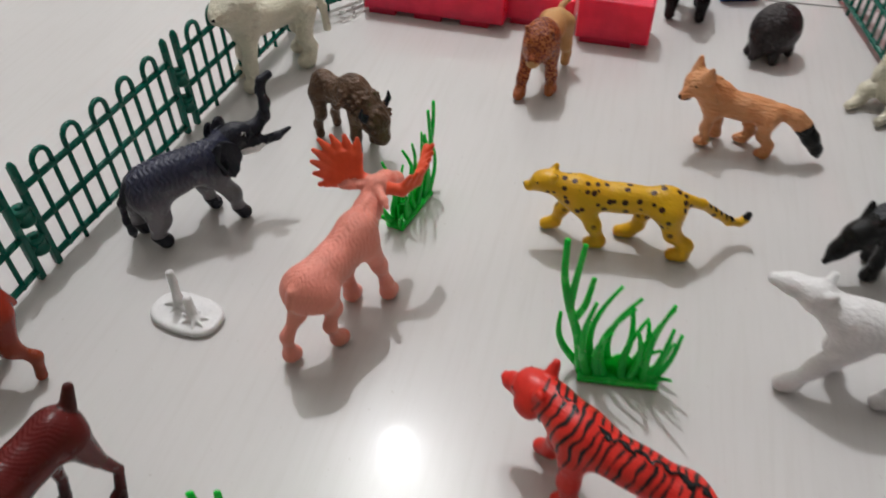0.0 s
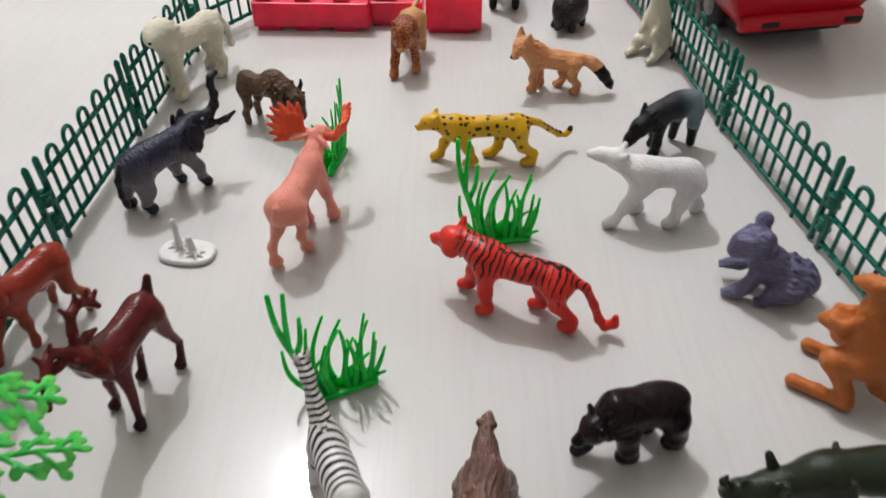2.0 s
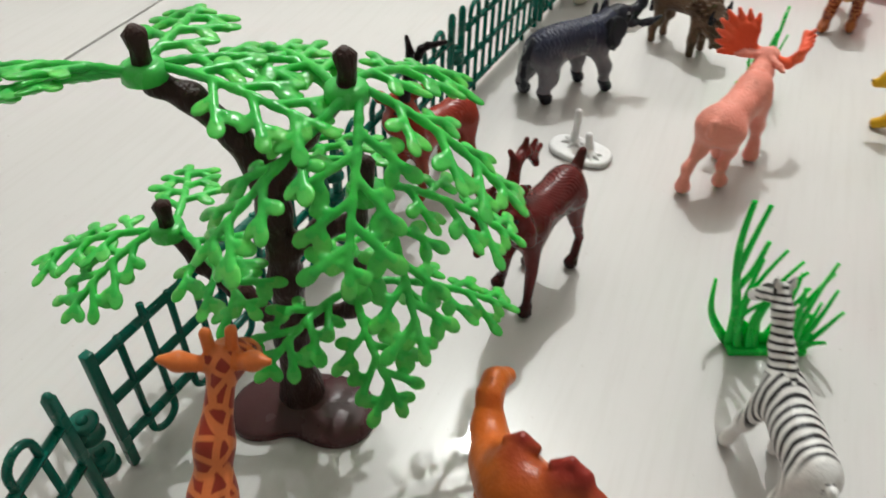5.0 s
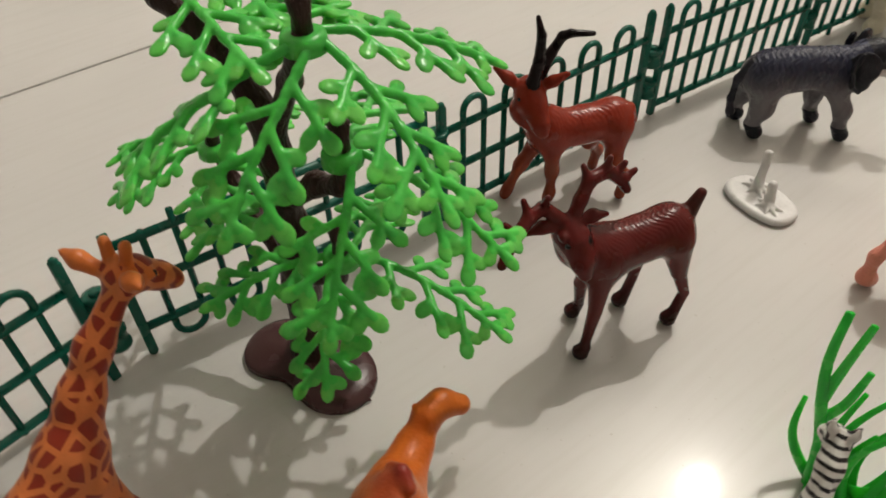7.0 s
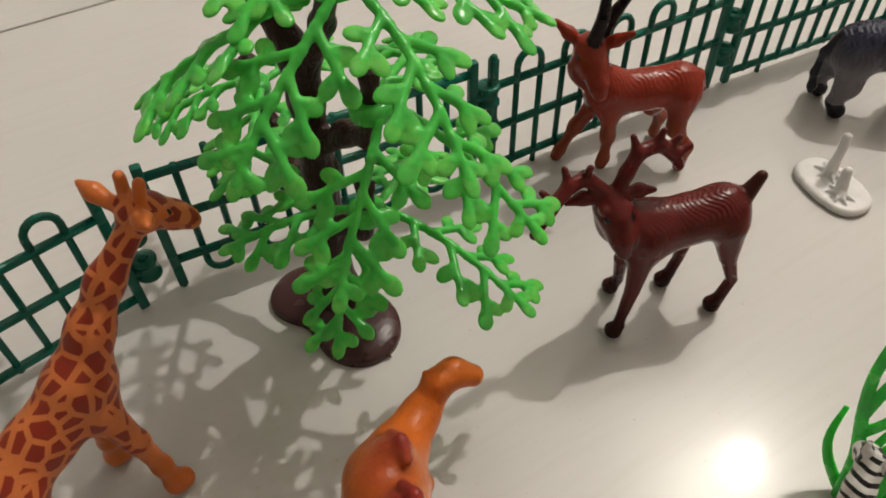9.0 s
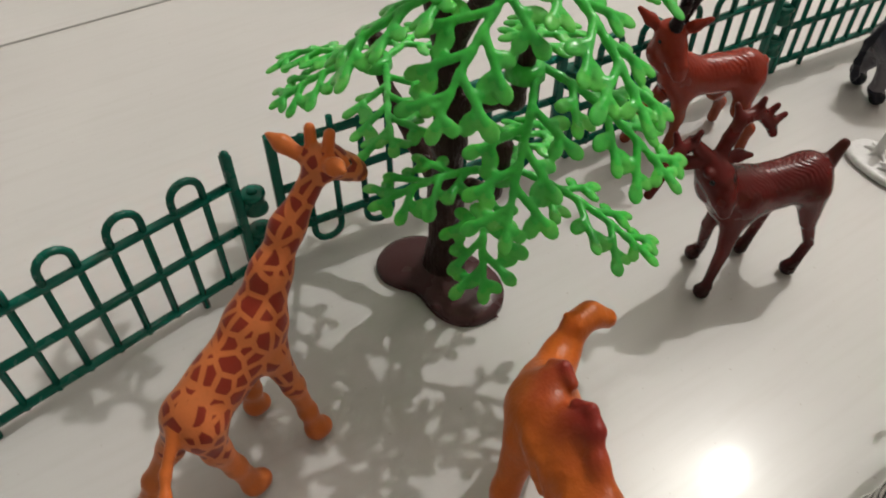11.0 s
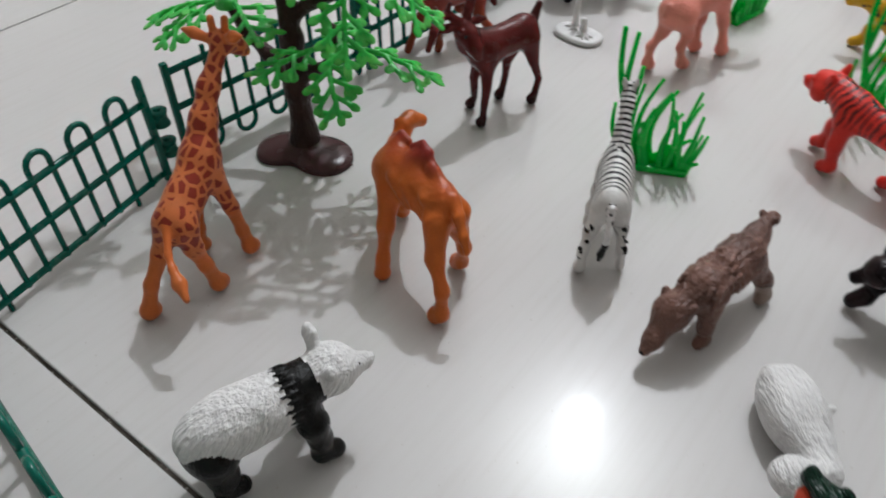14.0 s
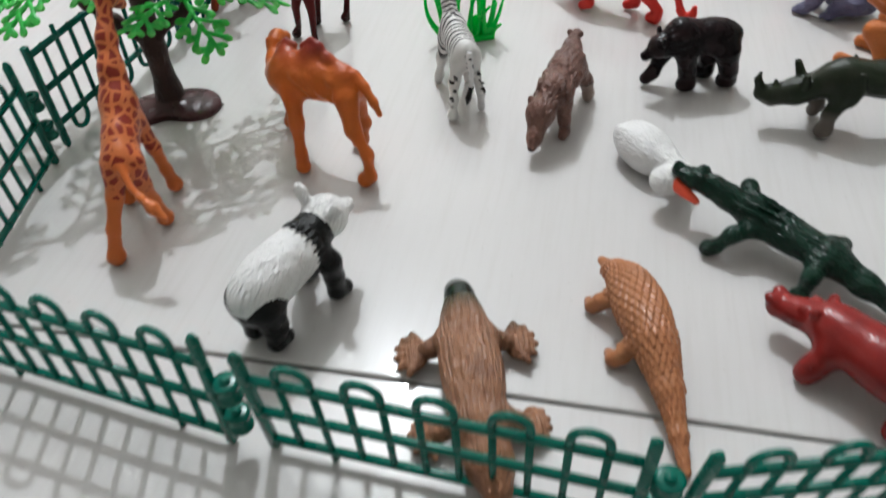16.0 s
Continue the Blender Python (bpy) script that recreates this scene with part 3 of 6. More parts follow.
def toy_tree(x, y):
    ob = new("toy_tree")
    ob.location = (x, y, 0)
    base = Clay(0.08)
    for k in range(15):
        u = k / 14
        px, py = -1.65 + 3.3 * u, -0.62 + 0.42 * math.sin(math.pi * u) + 0.12 * u
        base.lump("treebase", 0.5, (px, py, 0.10), (1.1 + 0.2 * u, 1.30 - 0.32 * math.sin(math.pi * u) + 0.04 * u, 0.30))
    base.limb("treebase", 0.9, (0, -0.1, 0.2, 0.8), (0, -0.05, 0.7, 0.55))
    base.limb("treebase", 0.05, (2.6, -0.55, 0.12, 0.1), (3.15, -0.5, 0.12, 0.055))
    me = base.skin("base")
    for v in me.vertices:
        v.co.z = max(0.0, v.co.z)
    low = min(v.co.z for v in me.vertices)
    for v in me.vertices:
        v.co.z -= low
    o = new("base", me)
    o.parent = ob
    tagged(o, "glossy maroon-brown kidney-shaped foot")
    wood = Clay(0.09)
    wood.limb("bark", 0.5, (0, -0.1, 0.2, 1.05), (0, 0.0, 1.2, 0.72), (-0.05, 0.05, 4.0, 0.60), (0.05, 0.1, 7.0, 0.54), (0.0, 0.1, 10.0, 0.47), (-0.2, 0.05, 11.8, 0.43))
    wood.limb("bark", 0.35, (-0.1, 0.1, 11.2, 0.42), (-0.7, -0.15, 13.0, 0.40), (-1.6, -0.45, 14.3, 0.36), (-2.4, -0.65, 14.8, 0.30), (-2.6, -0.7, 15.3, 0.24))
    wood.limb("bark", 0.35, (0, 0.2, 10.6, 0.34), (1.3, 0.1, 13.0, 0.30), (2.7, -0.6, 15.0, 0.26))
    wood.limb("bark", 0.35, (0, 0.0, 4.2, 0.34), (-1.9, 0.6, 5.6, 0.36), (-3.3, 0.9, 6.6, 0.30), (-4.1, 1.0, 7.9, 0.24))
    wood.limb("bark", 0.35, (0, 0.1, 8.0, 0.34), (1.5, 0.2, 9.4, 0.36), (2.6, 0.1, 9.9, 0.28), (2.95, 0.0, 11.2, 0.23))
    wood.limb("bark", 0.35, (0, 0.0, 4.4, 0.30), (1.3, -0.2, 5.7, 0.30), (2.3, -0.3, 6.2, 0.26), (2.6, -0.3, 7.3, 0.22))
    o = new("trunk", wood.skin("trunk"))
    o.parent = ob
    tagged(o, "very dark brown moulded trunk with stubby branches")
    meshes = [frond_mesh(n, l, w) for n, l, w in ((1, 0.050, 0.95), (2, 0.046, 1.0), (3, 0.042, 0.95), (4, 0.036, 0.95))]
    # branch tip, then heading, droop, mesh and roll of each sprig on it
    crown = (((-2.6, -0.7, 15.2), ((188, -4, 1, 24), (206, -2, 2, 26), (350, 2, 1, 4), (25, 4, 0, -6), (95, 2, 2, 0))),
             ((2.7, -0.5, 14.9), ((58, 16, 0, 6), (352, 26, 0, -8), (232, 24, 0, 10), (284, 34, 1, -6), (140, 4, 2, 0))),
             ((-4.2, 1.0, 8.0), ((191, 12, 2, 6), (226, 20, 3, -4), (322, -6, 1, 8), (100, 4, 3, 0))),
             ((2.95, 0.0, 11.2), ((15, 24, 0, 8), (306, 32, 1, -8), (120, 6, 2, 0))),
             ((2.6, -0.3, 7.3), ((16, 14, 0, -6), (298, 26, 3, 8), (236, 2, 3, -4), (110, 8, 3, 0))))
    for (px, py, pz), sprigs in crown:
        bm = tube(bmesh.new(), [(0, 0, -0.003), (0, 0, -0.0022), (0, 0, 0.0016), (0, 0, 0.0024)], [0.0048, 0.0062, 0.0058, 0.0042], 14)
        ring = part("sprig_ring", bm, M["leaf"], ob, "green sprig ring pushed over a branch tip")
        ring.location = (px / 100, py / 100, pz / 100)
        bm = tube(bmesh.new(), [(0, 0, 0.001), (0.0004, 0, 0.006), (0, 0.0003, 0.0105), (0, 0, 0.0125)], [0.0028, 0.0026, 0.0034, 0.0012], 7)
        tip = part("branch_tip", bm, M["bark"], ob, "dark brown barbed branch tip")
        tip.location = ring.location
        for heading, droop, which, roll in sprigs:
            f = new("leaf_sprig", meshes[which])
            f.parent = ring
            f.matrix_basis = pose(0, 0, 0, 0, 0, heading) @ pose(0.004, 0, 0, roll, droop, 0)
    return tagged(ob, "toy plastic tree with bright green leaf sprigs and maroon foot", "toy tree")


toy_tree(-0.047, 0.299)

# ---- grass tufts ----
# base x, tip x and tip height of the blades in centimetres, and how far each one bellies out
BLADES = ((-1.6, -1.8, 4.2, -0.35), (-1.3, -0.65, 4.5, -0.40), (-0.7, -0.1, 4.4, -0.45), (-0.1, 0.1, 3.5, 0.25), (0.5, 0.4, 3.2, 0.20), (0.6, 2.0, 3.5, 0.15),
          (1.3, 1.8, 4.2, -0.15), (1.1, 1.8, 1.9, -0.2), (1.6, 2.7, 2.5, 0.3), (1.8, 2.6, 1.7, 0.1), (1.9, 2.5, 1.0, 0.0), (-2.0, -3.4, 2.8, -0.6),
          (-1.0, -0.9, 3.3, -0.3), (-0.4, 0.35, 3.9, -0.4), (0.2, 0.9, 3.1, -0.2), (0.9, 1.1, 2.4, 0.2), (1.4, 2.2, 2.9, 0.2), (-1.7, -1.4, 2.6, -0.2))
STALK = (((-2.0, 0.2), (-2.4, 2.2), (-3.0, 3.7), (-3.5, 5.4), (-3.6, 7.2)), ((-3.05, 3.9), (-2.95, 5.2), (-2.75, 7.0)), ((-2.7, 3.2), (-2.3, 4.0), (-2.1, 5.4)))


def grass_tuft(x, y, facing, seed, wide=0.83, high=1.12, tall=1.0):
    rng = random.Random(seed)
    ob = new("grass_tuft")
    ob.matrix_world = pose(x, y, 0, 0, 0, facing) @ Matrix.Diagonal((wide, wide, high, 1))
    part("base", box(bmesh.new(), (-0.0215, -0.0065, 0), (0.0205, 0.0065, 0.0034), 0.0014, 3), M["grass"], ob, "thin green moulded base")
    bm = bmesh.new()
    cols = []
    for k in range(15):
        u = k / 14
        px, top = -0.018 + 0.035 * u, 0.012 + 0.004 * math.sin(9 * u + seed)
        cols.append([bm.verts.new((px, dy + 0.0012 * math.sin(7 * u), z)) for dy, z in ((-0.0003, 0.002), (-0.0003, top), (0.0003, top), (0.0003, 0.002))])
    for a, b in zip(cols, cols[1:]):
        for k in range(4):
            bm.faces.new((a[k], b[k], b[(k + 1) % 4], a[(k + 1) % 4]))
    bm.faces.new(cols[0][::-1])
    bm.faces.new(cols[-1])
    bmesh.ops.recalc_face_normals(bm, faces=bm.faces)
    part("web", bm, M["grass"], ob, "thin green film between the blades")

    def strap(bm, pts, w, taper=0.55):
        n = len(pts)
        tube(bm, pts, [w * (1.05 - (1 - taper) * k / (n - 1)) for k in range(n)], 8, 0.6, (0, 1, 0))

    for k, (x0, x1, z1, belly) in enumerate(BLADES):
        dy, lift = (0.35 if k % 2 else -0.3), rng.uniform(1.02, 1.16)
        lean = rng.uniform(-0.75, 0.75)
        pts = []
        for n in range(10):
            t = n / 9
            pts.append(((x0 + (x1 - x0) * t * t + 1.5 * belly * math.sin(math.pi * t)) / 100, (dy + lean * t * t) / 100, (0.15 + (z1 * lift - 0.15) * t) / 100))
        bm = bmesh.new()
        strap(bm, pts, 0.0024, 0.36)
        part("blade", bm, M["grass"], ob)
    bm = bmesh.new()
    for k, line in enumerate(STALK):
        fine = []
        for n in range(13):
            v = n / 12 * (len(line) - 1)
            i = min(int(v), len(line) - 2)
            f = v - i
            p0, p1, p2, p3 = line[max(i - 1, 0)], line[i], line[i + 1], line[min(i + 2, len(line) - 1)]
            q = [0.5 * (2 * b + (c - a) * f + (2 * a - 5 * b + 4 * c - d) * f * f + (3 * b - a - 3 * c + d) * f ** 3) for a, b, c, d in zip(p0, p1, p2, p3)]
            fine.append((q[0] / 100, 0.0005 * k, q[1] * tall / 100))
        strap(bm, fine, 0.0026 if k == 0 else 0.0022)
    part("stalk", bm, M["grass"], ob, "tall forked green stalk")
    return tagged(ob, "bright green plastic grass tuft on a small moulded base", "toy grass", "toy grass tufts")


grass_tuft(0.268, 0.437, -12, 3)
grass_tuft(0.179, 0.556, 240, 5, 0.85, 0.92, 0.80)
grass_tuft(0.1455, 0.350, 6, 8, 0.82, 1.15)

# ---- small loose things ----


def stump_base(x, y, facing):
    c = Clay(0.06)
    for k in range(27):
        v = -1.0 + 0.085 * k
        w = 1.66 * (1 - abs((v - 0.105) / 1.13) ** 2.6) ** (1 / 2.6)
        c.limb("whiteplain", 0.02, (-w, 0.88 * v, 0.20, 0.20), (w, 0.88 * v, 0.20, 0.20))
    c.limb("whiteplain", 0.12, (-0.55, 0.35, 0.4, 0.30), (-0.55, 0.35, 0.95, 0.22), (-0.56, 0.42, 1.9, 0.19), (-0.62, 0.46, 2.4, 0.2))
    for a in (15, 75, 150, 210, 265, 325):
        c.limb("whiteplain", 0.08, (-0.55, 0.35, 0.56, 0.18), (-0.55 + 0.72 * math.cos(radians(a)), 0.35 + 0.56 * math.sin(radians(a)), 0.46, 0.05))
    c.limb("whiteplain", 0.12, (0.70, -0.2, 0.42, 0.26), (0.52, -0.08, 0.85, 0.24), (0.38, 0.05, 1.4, 0.22))
    for a in (-25, 35, 100, 175, 230, 290):
        c.limb("whiteplain", 0.08, (0.72, -0.22, 0.54, 0.17), (0.72 + 0.66 * math.cos(radians(a)), -0.22 + 0.50 * math.sin(radians(a)), 0.46, 0.05))
    ob = figure(c, "toy_stand", "white plastic oval base with two broken stubs on it", x, y, facing)
    ob["category"], ob["group"] = "toy base", ""
    return ob


stump_base(0.070, 0.485, -26)


def red_block(x, y, facing, length, height, notch):
    """A moulded red wall brick with studs and a notch under it."""
    ob = new("toy_block")
    ob.matrix_world = pose(x, y, 0, 0, 0, facing)
    bm = bmesh.new()
    box(bm, (0, 0, 0.004), (length, 0.030, height), 0.0012)
    part("body", bm, M["redblock"], ob, "bright red moulded block body", False)
    for k in range(notch):
        w = length / notch
        o = part("foot", box(bmesh.new(), (0.003, 0.001, 0), (w - 0.012, 0.029, 0.0045), 0.0006), M["redblock"], ob, "", False)
        o.location.x = k * w
        o = part("stud", box(bmesh.new(), (0.004, 0.004, 0), (w * 0.5, 0.026, 0.007), 0.001), M["redblock"], ob, "", False)
        o.location = (k * w, 0, height - 0.0005)
    return tagged(ob, "bright red plastic interlocking wall block", "toy block", "red toy wall blocks")


red_block(0.150, 0.792, -20.5, 0.110, 0.028, 3)
red_block(0.257, 0.766, -20.5, 0.050, 0.024, 1)
red_block(0.303, 0.7345, -20.5, 0.052, 0.034, 1)


def toy_truck(x, y, facing):
    """A large red toy bus standing outside the fence."""
    ob = new("toy_bus")
    ob.matrix_world = pose(x, y, 0, 0, 0, facing)
    bm = box(bmesh.new(), (0, 0, 0.022), (0.30, 0.150, 0.185))
    for v in bm.verts:
        if v.co.z < 0.03:
            v.co.y = 0.018 if v.co.y < 0.07 else 0.124
            v.co.x += 0.006 if v.co.x < 0.1 else -0.006
        else:
            v.co.x += 0.012 if v.co.x < 0.1 else -0.012
    bmesh.ops.subdivide_edges(bm, edges=[e for e in bm.edges if abs(e.verts[0].co.z - e.verts[1].co.z) > 0.1], cuts=1)
    for v in bm.verts:
        if 0.05 < v.co.z < 0.15:
            v.co.z = 0.060
            v.co.y = 0.0 if v.co.y < 0.07 else 0.150
            v.co.x = -0.004 if v.co.x < 0.1 else 0.304
    bmesh.ops.bevel(bm, geom=list(bm.edges), offset=0.007, segments=3, profile=0.5, affect="EDGES", clamp_overlap=True)
    part("body", bm, M["redcar"], ob, "glossy red moulded bus body")
    part("chassis", box(bmesh.new(), (0.010, 0.022, 0.012), (0.290, 0.120, 0.0225), 0.002), M["rubber"], ob, "black chassis plate", False)
    part("bumper", box(bmesh.new(), (-0.004, 0.014, 0.0215), (0.006, 0.128, 0.036), 0.003), M["redcar"], ob)
    for yy in (0.016, 0.093):
        o = part("lamp_slot", box(bmesh.new(), (-0.0055, 0, 0.0255), (-0.0035, 0.016, 0.0305), 0.0008), M["rubber"], ob, "black slot in the bumper", False)
        o.location.y = yy
    for k in range(5):
        for yy in (-0.0012, 0.1492):
            o = part("window", box(bmesh.new(), (0, 0, 0.10), (0.042, 0.002, 0.142), 0.0008), M["glass"], ob, "dark tinted side window", False)
            o.location = (0.024 + 0.052 * k, yy, 0)
    part("windscreen", box(bmesh.new(), (-0.001, 0.016, 0.095), (0.008, 0.134, 0.158), 0.0008), M["glass"], ob, "dark tinted windscreen", False)
    for xx in (0.06, 0.235):
        for yy in (0.014, 0.110):
            w = part("wheel", tube(bmesh.new(), [(0, 0, 0), (0, 0.002, 0), (0, 0.016, 0), (0, 0.018, 0)], [0.019, 0.0215, 0.0215, 0.019], 28), M["rubber"], ob, "black toy wheel")
            w.location = (xx, yy, 0.0215)
            part("rim", tube(bmesh.new(), [(0, -0.0006, 0), (0, 0.0186, 0)], 0.010, 20), M["steel"], w)
    return tagged(ob, "large glossy red toy bus standing outside the fence", "toy bus")


toy_truck(0.676, 0.588, 81.4)
tagged(mesh_object("toy_block", box(bmesh.new(), (0.428, 0.786, 0.0), (0.458, 0.814, 0.022), 0.002), M["blue"]), "small dark blue plastic block on the floor", "toy block")

# ---- toy animals, back to front ----
c = Clay(0.1)  # cream lioness
c.lump("cream", 0.8, (0.2, 0, 4.1), (3.0, 1.05, 1.12))
c.lump("cream", 0.8, (2.2, 0, 4.5), (1.25, 1.05, 1.3))
c.lump("cream", 0.6, (-2.0, 0, 4.2), (1.15, 1.0, 1.15))
c.limb("cream", 0.7, (2.6, 0, 5.0, 1.1), (3.6, 0.5, 5.7, 1.05))
c.lump("cream", 0.4, (4.2, 0.8, 5.7), (0.9, 0.75, 0.65), 25)
c.lump("cream", 0.3, (3.0, 0.35, 5.4), (1.05, 1.25, 1.35), 25)
for k in range(14):
    a = radians(-150 + 300 * k / 13)
    c.limb("cream", 0.15, (3.1 - 0.4 * math.sin(a), 0.4 + 0.9 * math.sin(a), 5.4 + 1.0 * math.cos(a), 0.3), (2.5 - 0.5 * math.sin(a), 0.25 + 1.25 * math.sin(a), 5.2 + 1.35 * math.cos(a), 0.14))
c.lump("cream", 0.1, (3.5, 1.15, 6.25), (0.25, 0.25, 0.25))
c.lump("cream", 0.1, (3.95, 0.0, 6.25), (0.25, 0.25, 0.25))
c.lump("ink", 0.05, (5.0, 1.2, 5.75), (0.14, 0.2, 0.13))
c.limb("cream", 0.5, (2.4, -0.75, 3.6, 0.64), (2.3, -1.0, 1.6, 0.40), (2.2, -1.1, 0.4, 0.40), (2.7, -1.1, 0.35, 0.45))
c.limb("cream", 0.5, (2.6, 0.7, 3.6, 0.64), (3.0, 0.9, 1.6, 0.40), (3.0, 1.0, 0.4, 0.40), (3.4, 1.0, 0.35, 0.45))
c.limb("cream", 0.5, (-2.1, -0.7, 3.8, 0.78), (-2.2, -0.9, 2.0, 0.46), (-2.7, -1.0, 1.2, 0.34), (-2.4, -1.0, 0.4, 0.45), (-2.0, -1.0, 0.35, 0.45))
c.limb("cream", 0.5, (-2.0, 0.7, 3.8, 0.78), (-1.5, 0.9, 2.0, 0.46), (-1.9, 1.0, 1.2, 0.34), (-1.5, 1.0, 0.4, 0.45), (-1.1, 1.0, 0.35, 0.45))
c.limb("cream", 0.3, (-3.1, 0, 4.6, 0.32), (-3.8, 0.2, 3.2, 0.25), (-3.9, 0.3, 1.6, 0.28))
figure(c, "toy_lion", "cream-white plastic lion figure with a ruff, standing by the green fence", 0.095, 0.712, 222)

c = Clay(0.1)  # bison
c.lump("bison", 0.5, (-0.8, 0, 3.35), (1.9, 0.80, 0.85), 0, 4)
c.lump("bison", 0.4, (-2.0, 0, 3.6), (0.72, 0.72, 0.78))
c.lump("bison", 0.5, (0.5, 0, 3.8), (1.15, 0.92, 1.12))
c.lump("bison", 0.4, (1.5, -0.1, 3.2), (0.95, 0.9, 1.05))
c.lump("bison", 0.4, (2.2, -0.2, 2.6), (0.9, 0.86, 0.95), 0, -25)
c.lump("bison", 0.3, (2.65, -0.25, 1.75), (0.52, 0.52, 0.6))
c.limb("bison", 0.2, (2.3, -0.2, 1.7, 0.36), (2.2, -0.2, 1.05, 0.16))
c.limb("darkgrey", 0.08, (2.1, 0.75, 3.1, 0.22), (2.2, 1.05, 3.5, 0.16), (2.25, 1.0, 4.0, 0.08))
c.limb("darkgrey", 0.08, (2.1, -1.05, 3.1, 0.22), (2.2, -1.35, 3.5, 0.16), (2.25, -1.3, 4.0, 0.08))
for k in range(60):
    a, x = radians(-100 + 200 * ((k * 11) % 29) / 28), 2.7 - 2.5 * k / 60
    zc, r = (2.6, 0.9) if x > 1.9 else (3.2 + 0.25 * (1.9 - x), 0.98)
    c.lump("bison", 0.05, (x, -0.15 + r * math.sin(a), zc + r * math.cos(a)), (0.17, 0.15, 0.15))
c.limb("bison", 0.35, (1.0, 0.55, 2.7, 0.5), (1.0, 0.7, 1.3, 0.29), (1.05, 0.7, 0.3, 0.28), both=True)
c.limb("bison", 0.35, (-2.0, 0.55, 3.1, 0.58), (-1.75, 0.7, 1.8, 0.31), (-2.1, 0.75, 1.0, 0.23), (-2.0, 0.75, 0.3, 0.29), both=True)
c.limb("darkgrey", 0.15, (-2.65, 0, 3.8, 0.17), (-2.95, 0.1, 2.8, 0.13), (-2.95, 0.1, 1.9, 0.18))
figure(c, "toy_bison", "dark brown shaggy bison figure with lowered head", 0.146, 0.622, -40)

c = Clay(0.1)  # lion facing the pen's front
c.lump("sand", 0.6, (-1.2, 0, 3.6), (2.4, 0.95, 1.05))
c.lump("lion", 0.6, (1.2, 0, 3.9), (1.5, 1.25, 1.5))
c.lump("lion", 0.4, (2.1, 0, 3.8), (0.95, 1.0, 1.1))
c.lump("lion", 0.3, (2.9, 0, 3.3), (0.55, 0.5, 0.48))
c.lump("sand", 0.2, (3.1, 0, 3.1), (0.42, 0.42, 0.32))
c.limb("lion", 0.1, (2.0, 0.7, 4.7, 0.3), (2.0, 0.85, 5.0, 0.2), both=True)
c.limb("lion", 0.4, (1.1, 0.7, 3.0, 0.6), (1.3, 0.9, 1.4, 0.36), (1.3, 0.95, 0.35, 0.36), (1.75, 0.95, 0.3, 0.34))
c.limb("lion", 0.4, (1.5, -0.7, 3.0, 0.6), (2.3, -0.85, 1.4, 0.36), (2.6, -0.9, 0.35, 0.36), (3.0, -0.9, 0.3, 0.34))
c.limb("sand", 0.4, (-2.6, 0.6, 3.4, 0.75), (-2.5, 0.8, 1.8, 0.42), (-2.9, 0.85, 1.0, 0.3), (-2.7, 0.85, 0.35, 0.36), both=True)
c.limb("sand", 0.2, (-3.4, 0, 4.2, 0.25), (-4.2, 0.2, 4.4, 0.2), (-4.8, 0.3, 5.2, 0.2))
c.lump("ink", 0.02, (2.75, 0.42, 3.95), (0.12, 0.12, 0.12))
c.lump("ink", 0.02, (2.75, -0.42, 3.95), (0.12, 0.12, 0.12))
figure(c, "toy_lion", "orange-brown lion figure with darker glossy mane", 0.2720, 0.6820, -116, 0.93)

c = Clay(0.09)  # fox
c.lump("fox", 0.5, (-0.2, 0, 2.7), (2.2, 0.8, 0.85), 0, 3)
c.lump("fox", 0.5, (1.4, 0, 3.0), (0.95, 0.8, 1.0))
c.limb("fox", 0.5, (1.6, 0, 3.3, 0.75), (2.4, 0.1, 3.9, 0.72))
c.lump("fox", 0.3, (2.65, 0.3, 3.95), (0.82, 0.86, 0.74), 40)
c.limb("fox", 0.3, (2.95, 0.65, 3.75, 0.48), (3.35, 1.1, 3.45, 0.27))
c.lump("ink", 0.1, (3.46, 1.2, 3.42), (0.19, 0.19, 0.18))
c.limb("ink", 0.05, (3.3, 1.05, 3.22, 0.14), (3.0, 0.85, 3.2, 0.12))
c.lump("ink", 0.03, (2.75, 1.02, 4.1), (0.14, 0.12, 0.12))
c.lump("ink", 0.03, (3.32, 0.5, 4.1), (0.12, 0.14, 0.12))
c.limb("fox", 0.1, (2.2, 0.75, 4.5, 0.40), (2.1, 0.98, 5.25, 0.13))
c.limb("fox", 0.1, (2.85, -0.2, 4.5, 0.40), (2.85, -0.32, 5.25, 0.13))
c.limb("fox", 0.3, (2.0, 0.5, 3.3, 0.62), (1.7, 0.55, 2.7, 0.55))
for k in range(16):
    a = radians(-130 + 260 * k / 15)
    c.limb("fox", 0.08, (2.2, 0.2 + 0.78 * math.sin(a), 3.65 + 0.72 * math.cos(a), 0.2), (1.65 - 0.2 * (k % 2), 0.1 + 0.95 * math.sin(a), 3.35 + 0.9 * math.cos(a), 0.08))
c.limb("fox", 0.4, (1.5, 0.45, 2.4, 0.45), (1.7, 0.5, 1.2, 0.27), (1.6, 0.5, 0.32, 0.26), (2.0, 0.5, 0.22, 0.22))
c.limb("fox", 0.4, (1.3, -0.45, 2.4, 0.45), (1.1, -0.5, 1.2, 0.27), (1.0, -0.55, 0.32, 0.26), (1.4, -0.55, 0.22, 0.22))
c.limb("fox", 0.4, (-1.6, 0.45, 2.5, 0.6), (-1.5, 0.55, 1.4, 0.31), (-2.0, 0.6, 0.8, 0.24), (-1.9, 0.6, 0.25, 0.26), (-1.5, 0.6, 0.21, 0.21))
